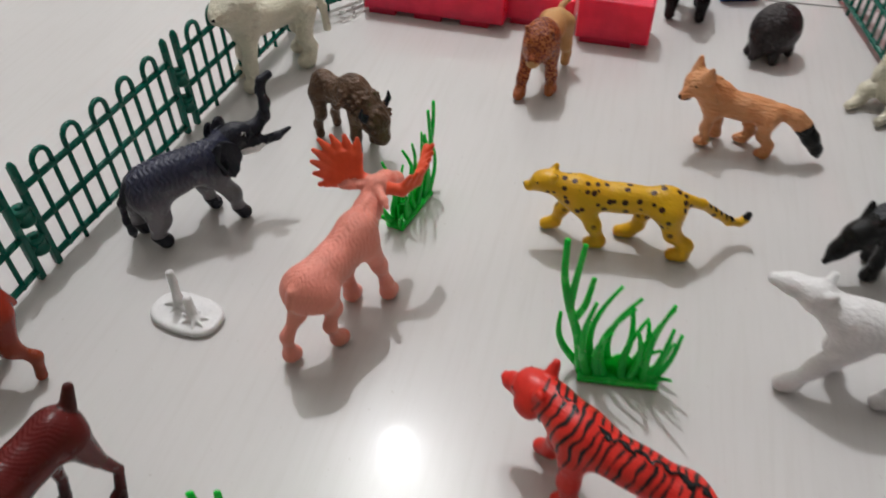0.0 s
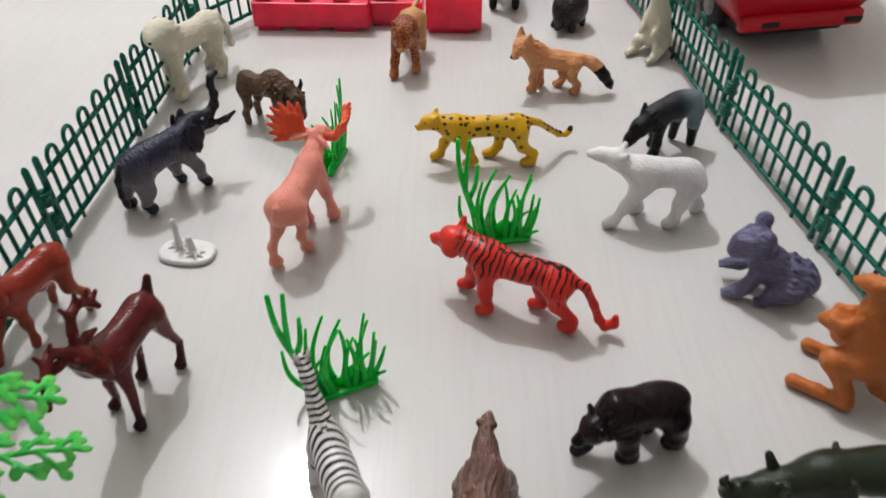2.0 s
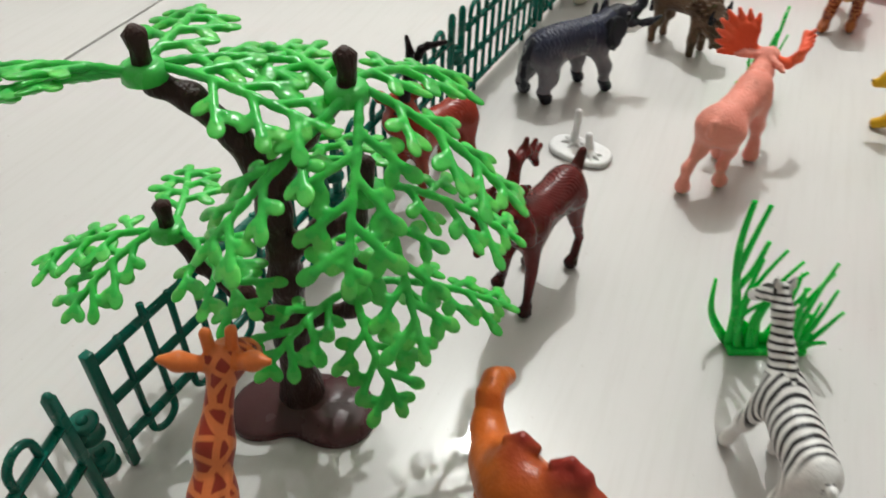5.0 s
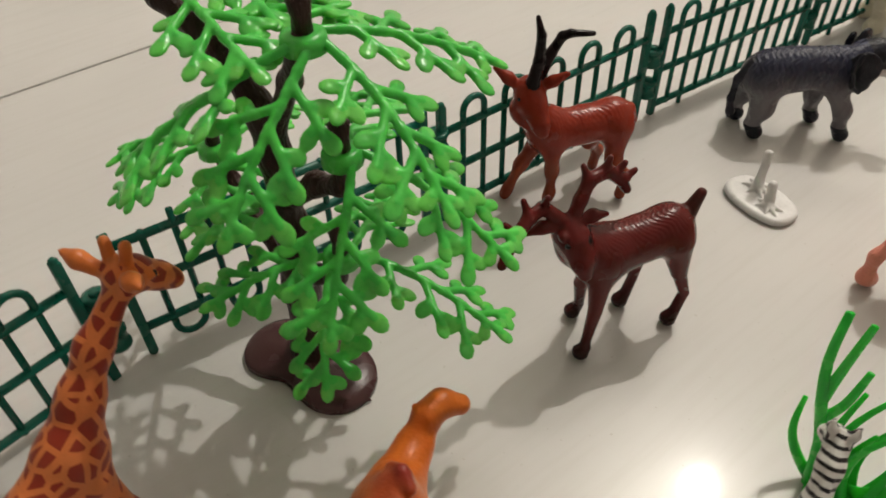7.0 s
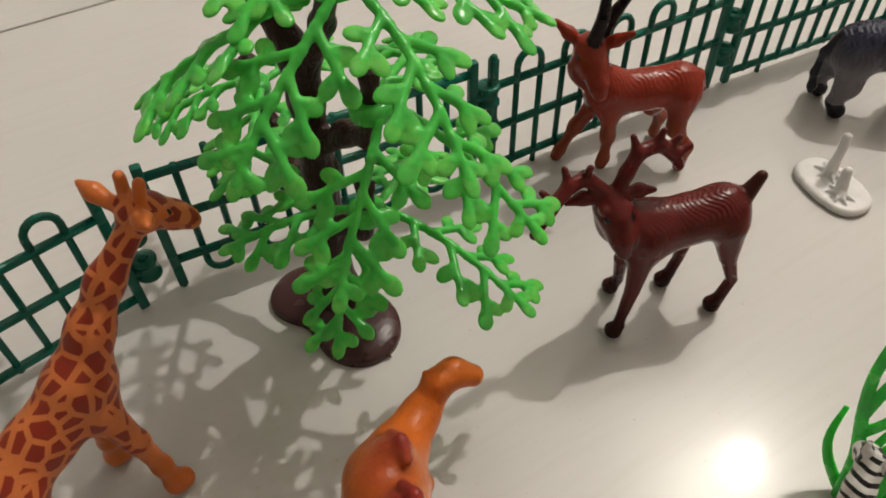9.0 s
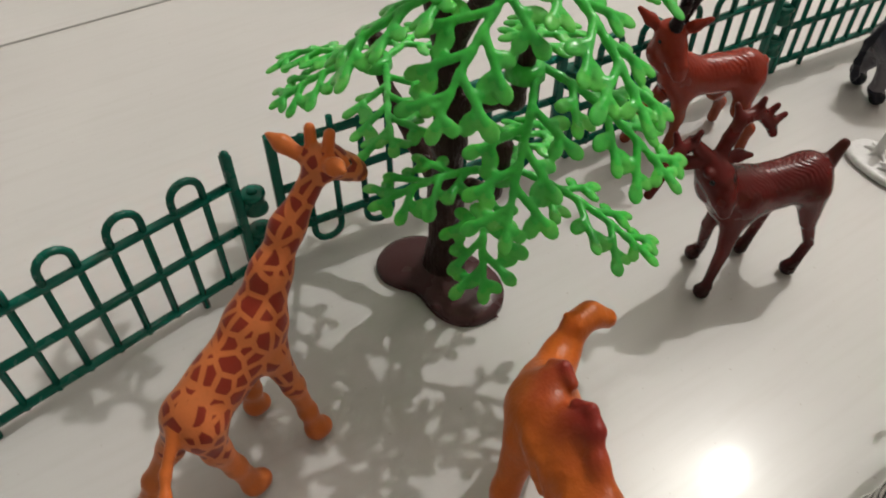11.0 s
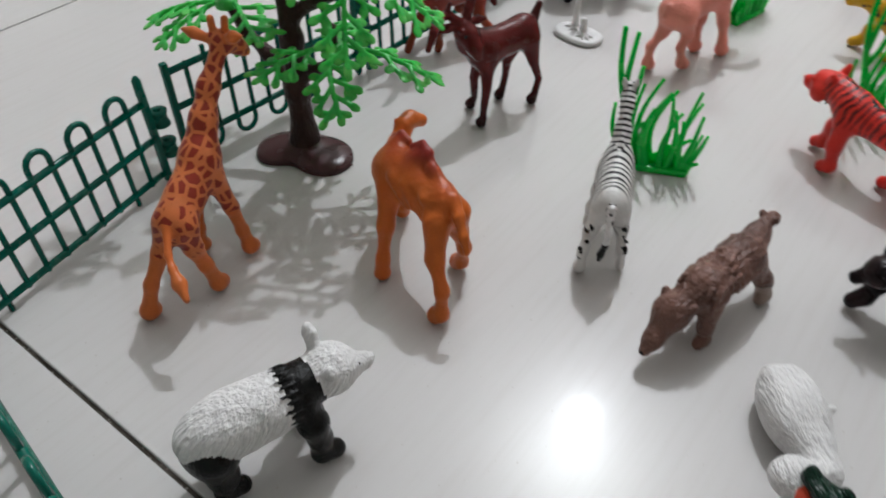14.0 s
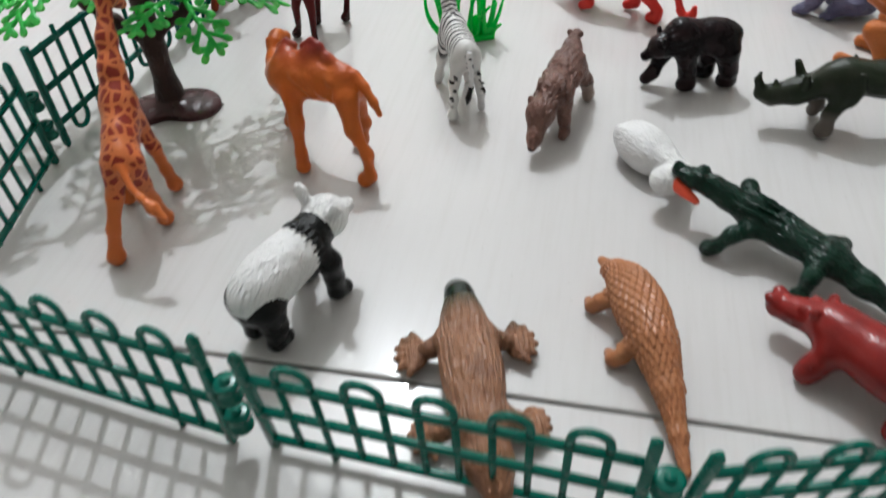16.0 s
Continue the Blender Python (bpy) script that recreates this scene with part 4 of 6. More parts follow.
c.limb("fox", 0.4, (-1.5, -0.45, 2.5, 0.6), (-0.7, -0.55, 1.4, 0.31), (-0.9, -0.6, 0.8, 0.24), (-0.6, -0.6, 0.25, 0.26), (-0.2, -0.6, 0.21, 0.21))
c.limb("fox", 0.3, (-2.2, 0, 2.9, 0.4), (-3.0, 0.05, 2.6, 0.46), (-3.5, 0.1, 2.2, 0.5))
c.limb("ink", 0.2, (-3.5, 0.1, 2.2, 0.5), (-4.1, 0.1, 1.5, 0.48), (-4.6, 0.1, 0.8, 0.36), (-4.8, 0.1, 0.4, 0.16))
figure(c, "toy_fox", "light orange fox figure with black-tipped bushy tail", 0.374, 0.602, 157)

c = Clay(0.11)  # hedgehog-like lump
c.lump("hedgehog", 0.5, (0, 0, 1.9), (2.0, 1.6, 1.8))
c.limb("hedgehog", 0.5, (1.3, 0, 1.3, 0.8), (2.3, 0.1, 0.7, 0.3))
c.limb("hedgehog", 0.3, (0.9, 0.9, 0.6, 0.35), (1.1, 1.0, 0.25, 0.3), both=True)
c.limb("hedgehog", 0.3, (-0.9, 0.9, 0.6, 0.35), (-0.8, 1.0, 0.25, 0.3), both=True)
figure(c, "toy_hedgehog", "dark grey-brown spiny hedgehog figure, rounded back", 0.436, 0.706, 215)

c = Clay(0.11)  # gorilla at the back
c.lump("black", 0.6, (0, 0, 3.6), (2.0, 1.2, 1.3), 0, 15)
c.lump("black", 0.4, (1.9, 0, 4.7), (0.8, 0.7, 0.8))
c.limb("black", 0.4, (1.3, 0.8, 3.4, 0.6), (1.5, 1.1, 1.6, 0.45), (1.6, 1.1, 0.35, 0.4), both=True)
c.limb("black", 0.4, (-1.3, 0.7, 3.0, 0.6), (-1.2, 0.9, 1.4, 0.42), (-1.0, 0.9, 0.3, 0.4), both=True)
figure(c, "toy_gorilla", "black plastic ape figure standing on four limbs", 0.396, 0.774, 250)

c = Clay(0.1)  # sitting cream animal by the right fence
c.lump("cream", 0.5, (-0.3, 0, 1.5), (1.3, 1.1, 1.4))
c.limb("cream", 0.6, (-0.2, 0, 1.8, 1.1), (0.1, 0, 3.4, 0.95), (0.3, 0, 4.8, 0.75))
c.lump("cream", 0.4, (0.6, 0, 5.6), (0.85, 0.7, 0.7))
c.limb("cream", 0.2, (0.2, 0.45, 6.1, 0.28), (0.1, 0.6, 6.7, 0.18), both=True)
c.limb("cream", 0.4, (-0.2, 0.9, 1.2, 0.7), (0.9, 1.1, 0.9, 0.5), (1.4, 1.1, 0.3, 0.32), (2.3, 1.1, 0.28, 0.3), both=True)
c.limb("cream", 0.3, (0.6, 0.7, 3.4, 0.35), (1.2, 0.7, 2.5, 0.28), (1.5, 0.6, 2.2, 0.25), both=True)
figure(c, "toy_rabbit", "cream-white plastic animal figure sitting upright beside the fence", 0.486, 0.635, 207)

c = Clay(0.075)  # leopard
c.relief = combed(3.3, 0.26, 0.035, -2.8, 2.6, 1.1)
c.lump("yellow", 0.5, (0.2, 0, 3.0), (2.9, 0.75, 0.8), 0, -2)
c.lump("yellow", 0.5, (1.9, 0, 2.9), (1.1, 0.8, 1.0))
c.lump("yellow", 0.5, (-2.2, 0, 3.0), (1.0, 0.8, 0.95))
c.limb("yellow", 0.5, (2.4, 0, 3.2, 0.75), (3.5, 0, 3.5, 0.58))
c.lump("yellowplain", 0.3, (3.85, 0, 3.55), (0.75, 0.58, 0.55))
c.limb("yellowplain", 0.2, (4.2, 0, 3.3, 0.38), (4.65, 0, 3.1, 0.28))
c.lump("ink", 0.05, (4.88, 0, 3.2), (0.1, 0.16, 0.12))
c.limb("yellowplain", 0.1, (3.5, 0.42, 3.95, 0.22), (3.4, 0.5, 4.2, 0.14), both=True)
c.limb("yellow", 0.4, (2.1, -0.45, 2.6, 0.48), (2.9, -0.5, 1.4, 0.32), (3.2, -0.45, 0.5, 0.26))
c.limb("yellowplain", 0.3, (3.2, -0.45, 0.5, 0.33), (3.65, -0.45, 0.3, 0.33))
c.limb("yellow", 0.4, (1.9, 0.5, 2.6, 0.5), (1.2, 0.6, 1.5, 0.34), (0.8, 0.6, 0.5, 0.27))
c.limb("yellowplain", 0.3, (0.8, 0.6, 0.45, 0.34), (1.3, 0.6, 0.3, 0.33))
c.limb("yellow", 0.4, (-2.0, -0.5, 2.7, 0.7), (-1.2, -0.6, 1.7, 0.36), (-1.1, -0.6, 0.9, 0.3), (-0.7, -0.6, 0.4, 0.32))
c.limb("yellowplain", 0.3, (-0.7, -0.6, 0.4, 0.33), (-0.2, -0.6, 0.3, 0.32))
c.limb("yellow", 0.4, (-2.4, 0.5, 2.7, 0.75), (-2.7, 0.65, 1.6, 0.36), (-3.5, 0.7, 1.0, 0.3), (-3.4, 0.7, 0.4, 0.33))
c.limb("yellowplain", 0.3, (-3.4, 0.7, 0.4, 0.33), (-2.9, 0.7, 0.3, 0.33))
c.limb("yellow", 0.2, (-3.0, 0, 3.35, 0.36), (-3.9, -0.3, 3.0, 0.24), (-4.8, -0.8, 2.1, 0.21), (-5.6, -1.2, 1.35, 0.21), (-6.2, -1.4, 1.2, 0.22))
c.limb("ink", 0.1, (-6.45, -1.5, 1.4, 0.22), (-6.55, -1.5, 1.7, 0.18))
for x, y, z in ((-4.3, -0.5, 2.78), (-4.65, -0.7, 2.45), (-5.0, -0.9, 2.1), (-5.35, -1.08, 1.78), (-5.7, -1.22, 1.53)):
    c.lump("ink", 0.02, (x, y, z), (0.12, 0.22, 0.17), 30, -40)
c.limb("yellowplain", 0.1, (-6.2, -1.4, 1.2, 0.22), (-6.45, -1.5, 1.4, 0.22))
c.lump("ink", 0.02, (4.2, 0.45, 3.7), (0.11, 0.11, 0.11))
c.lump("ink", 0.02, (4.2, -0.45, 3.7), (0.11, 0.11, 0.11))
figure(c, "toy_leopard", "bright yellow leopard figure with black spots, walking", 0.2854, 0.5235, 165)

c = Clay(0.1)  # tapir
c.lump("tapir", 0.5, (-0.7, 0, 3.75), (2.3, 1.1, 1.15), 0, -3)
c.lump("tapir", 0.5, (1.3, 0, 3.4), (1.2, 0.95, 1.1))
c.limb("ink", 0.4, (1.9, 0, 3.3, 0.85), (2.9, 0, 2.8, 0.68), (3.7, 0, 2.0, 0.44), (4.2, 0, 1.3, 0.2))
c.limb("ink", 0.1, (2.4, 0.45, 3.7, 0.28), (2.2, 0.65, 4.3, 0.16), both=True)
c.limb("ink", 0.4, (1.4, 0.55, 2.7, 0.5), (1.5, 0.65, 1.2, 0.34), (1.6, 0.65, 0.3, 0.34), (1.9, 0.65, 0.28, 0.28))
c.limb("ink", 0.4, (1.2, -0.55, 2.7, 0.5), (0.7, -0.65, 1.2, 0.34), (0.6, -0.65, 0.3, 0.34), (0.9, -0.65, 0.28, 0.28))
c.limb("tapir", 0.4, (-2.0, 0.6, 3.2, 0.7), (-2.0, 0.7, 2.0, 0.45))
c.limb("tapir", 0.4, (-1.8, -0.6, 3.2, 0.7), (-1.5, -0.7, 2.0, 0.45))
c.limb("ink", 0.4, (-2.0, 0.7, 2.0, 0.42), (-2.1, 0.7, 0.3, 0.36))
c.limb("ink", 0.4, (-1.5, -0.7, 2.0, 0.42), (-1.4, -0.7, 0.3, 0.36))
figure(c, "toy_tapir", "black tapir figure with a blue-grey rear half", 0.4187, 0.4965, 190, 0.93)

c = Clay(0.062)  # elephant
c.relief = combed(2.9, 0.25, 0.07, -2.9, 2.3, 0.25, soft=0.8)
c.lump("grey", 0.6, (-0.5, 0, 3.55), (2.1, 1.1, 1.2), 0, 8)
c.lump("grey", 0.6, (-1.6, 0, 3.2), (1.1, 1.1, 1.15))
c.lump("grey", 0.5, (1.3, 0, 3.7), (1.15, 1.02, 1.1))
c.limb("grey", 0.4, (1.9, 0, 4.0, 0.82), (2.6, 0.05, 4.3, 0.78))
c.lump("darkgrey", 0.3, (3.2, 0.1, 4.55), (0.85, 0.72, 0.78), 0, 12)
c.lump("darkgrey", 0.15, (2.75, 0.85, 4.75), (0.62, 0.2, 0.75), 38)
c.lump("darkgrey", 0.15, (2.3, 1.15, 4.6), (0.4, 0.16, 0.55), 38)
c.lump("darkgrey", 0.12, (2.55, -0.9, 4.3), (0.74, 0.17, 0.85), -24)
c.lump("darkgrey", 0.1, (2.6, -1.0, 3.6), (0.42, 0.15, 0.55), -24)
c.limb("darkgrey", 0.1, (2.2, -1.05, 5.0, 0.14), (1.9, -1.2, 4.3, 0.13), (2.2, -1.15, 3.5, 0.12), (2.6, -1.1, 3.05, 0.1))
c.limb("darkgrey", 0.3, (3.6, 0.1, 4.7, 0.48), (4.5, 0.2, 4.65, 0.36), (5.1, 0.3, 5.05, 0.29), (5.3, 0.35, 5.8, 0.25), (5.2, 0.4, 6.5, 0.22), (5.35, 0.45, 7.0, 0.21), (5.8, 0.5, 7.2, 0.23))
c.limb("darkgrey", 0.2, (3.5, 0, 4.0, 0.42), (4.4, -0.2, 3.95, 0.30), (5.4, -0.4, 4.1, 0.22), (6.1, -0.5, 4.4, 0.11))
c.limb("white", 0.05, (3.5, 0.45, 3.8, 0.16), (4.2, 0.6, 3.8, 0.12), (4.6, 0.65, 4.0, 0.07), both=True)
c.lump("ink", 0.02, (3.65, -0.55, 4.85), (0.09, 0.07, 0.09))
c.limb("grey", 0.45, (1.7, -0.6, 3.0, 0.62), (2.35, -0.8, 1.8, 0.37), (2.45, -0.8, 0.9, 0.33))
c.limb("darkgrey", 0.2, (2.45, -0.8, 0.8, 0.34), (2.7, -0.8, 0.36, 0.40))
c.limb("grey", 0.45, (1.3, 0.6, 3.0, 0.62), (1.3, 0.75, 1.8, 0.42), (1.4, 0.8, 0.9, 0.33))
c.limb("darkgrey", 0.2, (1.4, 0.8, 0.8, 0.34), (1.6, 0.8, 0.36, 0.40))
c.limb("grey", 0.5, (-1.7, -0.6, 2.9, 0.82), (-1.6, -0.8, 1.8, 0.52), (-1.9, -0.85, 0.9, 0.37))
c.limb("darkgrey", 0.2, (-1.9, -0.85, 0.8, 0.38), (-1.65, -0.85, 0.36, 0.42))
c.limb("grey", 0.5, (-1.9, 0.6, 2.9, 0.82), (-2.2, 0.8, 1.8, 0.52), (-2.5, 0.85, 0.9, 0.37))
c.limb("darkgrey", 0.2, (-2.5, 0.85, 0.8, 0.38), (-2.3, 0.85, 0.36, 0.42))
c.limb("darkgrey", 0.2, (-2.5, 0, 3.8, 0.24), (-3.0, -0.1, 3.0, 0.18), (-3.1, -0.2, 1.9, 0.17), (-3.0, -0.3, 1.2, 0.2), (-3.0, -0.3, 0.9, 0.12))
figure(c, "toy_elephant", "dark grey elephant figure with its trunk raised", 0.0613, 0.5515, 28)

c = Clay(0.06)  # moose
c.relief = combed(4.1, 0.24, 0.045, -2.8, 3.4, 0.9, top=5.6)
c.lump("pink", 0.5, (-0.5, 0, 4.1), (2.3, 0.95, 1.00), 0, 8)
c.lump("pink", 0.5, (-1.9, 0.1, 3.9), (1.1, 1.0, 1.10))
c.lump("pink", 0.5, (1.3, 0, 4.4), (1.2, 0.9, 1.10))
c.limb("pink", 0.5, (1.7, 0.1, 4.70, 0.78), (2.9, 0.4, 4.78, 0.55), (3.6, 0.6, 5.08, 0.48))
c.limb("pink", 0.12, (1.0, 0.0, 5.35, 0.16), (2.0, 0.15, 5.45, 0.16), (3.0, 0.4, 5.33, 0.14))
for k in range(10):
    s = 1 if k % 2 else -1
    c.limb("pink", 0.08, (3.5 - 0.22 * k, 0.5 + 0.42 * s, 5.3 - 0.1 * k, 0.13), (3.0 - 0.22 * k, 0.4 + 0.62 * s, 4.95 - 0.12 * k, 0.07))
c.limb("pink", 0.3, (3.8, 0.65, 5.38, 0.55), (4.7, 0.75, 5.08, 0.45), (5.6, 0.85, 4.48, 0.42))
c.limb("pink", 0.1, (3.5, 1.0, 5.48, 0.2), (3.1, 1.6, 5.48, 0.18), (2.9, 1.9, 5.38, 0.1))
c.limb("pink", 0.1, (3.5, 0.2, 5.48, 0.2), (3.1, -0.4, 5.48, 0.18), (2.9, -0.7, 5.38, 0.1))
c.limb("antler", 0.2, (3.85, 0.9, 5.45, 0.28), (3.75, 1.5, 5.6, 0.3))
palm, out, up = np.array((3.7, 1.6, 5.55)), np.array((-0.62, 0.72, 0.05)), np.array((0.10, 0.36, 0.93))
for k in range(8):
    w = radians(-8 + 16.5 * k)
    d = out * math.cos(w) + up * math.sin(w)
    far = 2.25 - 0.09 * abs(k - 4)
    c.limb("antler", 0.10, (*palm, 0.28), (*(palm + 0.55 * far * d), 0.26), (*(palm + 0.82 * far * d), 0.18), (*(palm + far * d), 0.11))
c.lump("antler", 0.15, tuple(palm + 0.75 * (out * 0.55 + up * 0.8)), (0.62, 0.16, 0.85), 130)
beam = [np.array(p) for p in ((3.95, 0.4, 5.3), (4.5, -0.35, 5.1), (5.3, -0.6, 5.25), (6.1, -0.45, 5.55), (6.9, -0.1, 5.95))]
for k, (p, q) in enumerate(zip(beam, beam[1:])):
    c.limb("antler", 0.15, (*p, 0.30 - 0.02 * k), (*q, 0.28 - 0.03 * k))
for k in range(7):
    u = 0.9 + 0.45 * k
    i = min(int(u), 3)
    p = beam[i] + (beam[i + 1] - beam[i]) * (u - i)
    c.limb("antler", 0.08, (*p, 0.2), (*(p + np.array((0.30, -0.28, 0.55)) * (1.25 - 0.06 * k)), 0.11))
c.limb("pink", 0.4, (1.6, -0.45, 3.90, 0.6), (2.1, -0.6, 2.40, 0.34), (2.4, -0.7, 1.00, 0.26), (2.5, -0.7, 0.30, 0.36), (2.8, -0.7, 0.25, 0.3))
c.limb("pink", 0.4, (1.2, 0.5, 3.90, 0.6), (1.2, 0.6, 2.40, 0.34), (1.3, 0.7, 1.00, 0.26), (1.4, 0.7, 0.30, 0.36), (1.7, 0.7, 0.25, 0.3))
c.limb("pink", 0.4, (-1.9, 0.45, 3.7, 0.85), (-2.3, 0.5, 2.5, 0.35), (-3.1, 0.6, 1.6, 0.23), (-3.1, 0.6, 0.4, 0.3), (-2.85, 0.6, 0.25, 0.34))
c.limb("pink", 0.4, (-1.7, -0.5, 3.7, 0.85), (-1.2, -0.6, 2.5, 0.35), (-1.6, -0.6, 1.6, 0.23), (-1.2, -0.6, 0.4, 0.3), (-0.9, -0.6, 0.25, 0.34))
c.limb("pink", 0.2, (-2.8, 0, 4.5, 0.2), (-3.1, 0, 3.9, 0.14))
figure(c, "toy_moose", "salmon-pink moose figure with orange-red antlers", 0.1465, 0.4765, 53)

c = Clay(0.08)  # polar bear
c.relief = combed(3.6, 0.26, 0.03, -2.8, 2.2, 0.5)
c.lump("white", 0.6, (-0.4, 0.05, 3.75), (2.2, 0.98, 0.98), 0, 6)
c.lump("white", 0.6, (-1.75, 0.1, 3.4), (1.05, 0.98, 1.05))
c.lump("white", 0.6, (1.1, -0.1, 3.85), (1.2, 1.0, 1.05))
c.lump("white", 0.2, (-2.75, 0.0, 3.2), (0.3, 0.25, 0.3))
c.limb("white", 0.5, (1.6, -0.2, 4.1, 0.85), (2.6, -0.8, 4.45, 0.66))
c.limb("white", 0.4, (2.8, -1.0, 4.6, 0.68), (3.6, -1.5, 4.6, 0.42), (4.2, -1.85, 4.5, 0.28))
c.limb("white", 0.1, (2.6, -0.35, 5.0, 0.24), (2.4, -0.25, 5.2, 0.18))
c.limb("white", 0.1, (2.3, -1.3, 5.0, 0.24), (2.1, -1.5, 5.2, 0.18))
c.limb("white", 0.45, (1.3, 0.5, 3.2, 0.66), (2.2, 0.5, 1.7, 0.36), (2.9, 0.45, 0.5, 0.31), (3.3, 0.4, 0.33, 0.34))
c.limb("white", 0.45, (1.2, -0.6, 3.2, 0.66), (1.2, -0.7, 1.7, 0.36), (0.7, -0.8, 0.5, 0.31), (1.1, -0.8, 0.33, 0.33))
c.limb("white", 0.45, (-2.1, 0.6, 3.0, 0.85), (-1.3, 0.95, 1.8, 0.43), (-1.0, 1.1, 0.5, 0.34), (-0.55, 1.1, 0.34, 0.36))
c.limb("white", 0.45, (-2.0, -0.5, 3.0, 0.78), (-2.8, -0.45, 1.8, 0.37), (-3.3, -0.2, 0.5, 0.31), (-2.95, -0.15, 0.33, 0.34))
c.lump("ink", 0.02, (3.35, -1, 4.85), (0.07, 0.07, 0.07))
c.lump("ink", 0.02, (3, -1.55, 4.85), (0.07, 0.07, 0.07))
figure(c, "toy_polar_bear", "white polar bear figure striding, matt plastic", 0.3702, 0.4265, 172)

c = Clay(0.052)  # antelope
c.relief = combed(4.2, 0.20, 0.022, top=5.15)
c.lump("antelope", 0.5, (-0.4, 0, 3.9), (2.3, 0.9, 0.95), 0, -2)
c.lump("antelope", 0.5, (1.2, 0, 3.9), (1.0, 0.85, 1.05))
c.lump("antelope", 0.5, (-1.9, 0, 4.0), (0.9, 0.85, 0.95))
c.limb("antelope", 0.5, (1.6, 0, 4.4, 0.85), (2.4, 0.1, 5.4, 0.68), (2.45, 0.3, 6.2, 0.6))
c.limb("antelope", 0.3, (2.4, 0.2, 6.4, 0.64), (2.38, 0.75, 5.95, 0.52), (2.25, 1.25, 5.35, 0.38), (2.2, 1.42, 5.0, 0.30))
c.lump("ink", 0.02, (1.88, 0.65, 6.25), (0.09, 0.09, 0.09))
c.lump("ink", 0.02, (2.95, 0.55, 6.25), (0.09, 0.09, 0.09))
c.limb("black", 0.1, (2.4, 0.5, 6.9, 0.30), (2.25, 0.65, 8.0, 0.25), (2.3, 0.8, 9.2, 0.19), (2.5, 0.8, 10.0, 0.10))
c.limb("black", 0.1, (2.0, 0.1, 6.9, 0.27), (1.55, 0.2, 8.0, 0.23), (1.2, 0.35, 8.75, 0.20), (0.9, 0.45, 8.88, 0.17), (0.0, 0.7, 8.85, 0.11))
c.limb("antelope", 0.1, (2.85, 0.0, 6.55, 0.22), (3.25, -0.2, 6.9, 0.28), (3.75, -0.4, 7.35, 0.12))
c.limb("antelope", 0.1, (1.9, 0.35, 6.55, 0.22), (1.5, 0.55, 6.85, 0.26), (1.0, 0.8, 7.25, 0.12))
c.limb("antelope", 0.4, (1.4, -0.4, 3.4, 0.5), (2.3, -0.5, 1.9, 0.27), (2.9, -0.5, 0.6, 0.2), (3.05, -0.5, 0.25, 0.26))
c.limb("antelope", 0.4, (1.2, 0.4, 3.4, 0.5), (1.1, 0.4, 1.9, 0.27), (1.1, 0.4, 0.6, 0.2), (1.2, 0.4, 0.25, 0.26))
c.limb("antelope", 0.4, (-2.0, 0.4, 3.6, 0.7), (-1.8, 0.8, 2.2, 0.34), (-2.4, 1.1, 1.3, 0.22), (-2.2, 1.2, 0.3, 0.26))
c.limb("antelope", 0.4, (-1.9, -0.4, 3.6, 0.7), (-1.3, -0.9, 2.2, 0.34), (-2.0, -1.2, 1.3, 0.22), (-1.9, -1.3, 0.3, 0.26))
c.limb("antelope", 0.2, (-2.7, 0, 4.4, 0.2), (-3.0, 0, 3.6, 0.15))
figure(c, "toy_antelope", "chestnut-brown antelope figure with long black horns", -0.0108, 0.4437, 230)

c = Clay(0.05)  # deer
c.relief = combed(4.85, 0.175, 0.028, top=5.8)
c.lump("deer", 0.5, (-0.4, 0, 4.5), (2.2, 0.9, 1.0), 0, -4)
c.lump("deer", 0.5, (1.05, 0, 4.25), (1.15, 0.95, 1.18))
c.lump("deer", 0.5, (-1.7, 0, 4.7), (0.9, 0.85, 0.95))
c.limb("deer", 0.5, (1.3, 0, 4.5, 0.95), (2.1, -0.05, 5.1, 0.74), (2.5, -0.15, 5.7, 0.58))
c.limb("deer", 0.3, (2.55, -0.1, 6.0, 0.54), (2.5, 0.35, 5.7, 0.48), (2.4, 0.8, 5.1, 0.36), (2.35, 1.0, 4.7, 0.27))
c.lump("deer", 0.12, (2.18, 0.3, 6.1), (0.17, 0.2, 0.15))
c.lump("deer", 0.12, (2.97, 0.3, 6.1), (0.17, 0.2, 0.15))
c.lump("ink", 0.02, (2.12, 0.62, 5.9), (0.09, 0.09, 0.09))
c.lump("ink", 0.02, (2.95, 0.62, 5.9), (0.09, 0.09, 0.09))
c.limb("deer", 0.1, (2.15, -0.15, 6.2, 0.2), (1.6, -0.15, 6.25, 0.25), (1.05, -0.15, 6.15, 0.1))
c.limb("deer", 0.1, (3.0, -0.15, 6.2, 0.2), (3.5, -0.3, 6.2, 0.25), (4.0, -0.35, 6.05, 0.1))
c.limb("deer", 0.12, (2.35, -0.2, 6.4, 0.26), (2.1, -0.3, 7.0, 0.25), (1.7, -0.5, 7.6, 0.25), (1.0, -0.6, 7.7, 0.25), (0.4, -0.6, 7.2, 0.24), (0.05, -0.6, 6.6, 0.17))
c.limb("deer", 0.12, (2.8, -0.2, 6.4, 0.26), (3.4, -0.5, 6.9, 0.25), (4.1, -0.15, 7.0, 0.24), (4.85, 0.3, 6.6, 0.23), (5.4, 0.6, 5.9, 0.17))
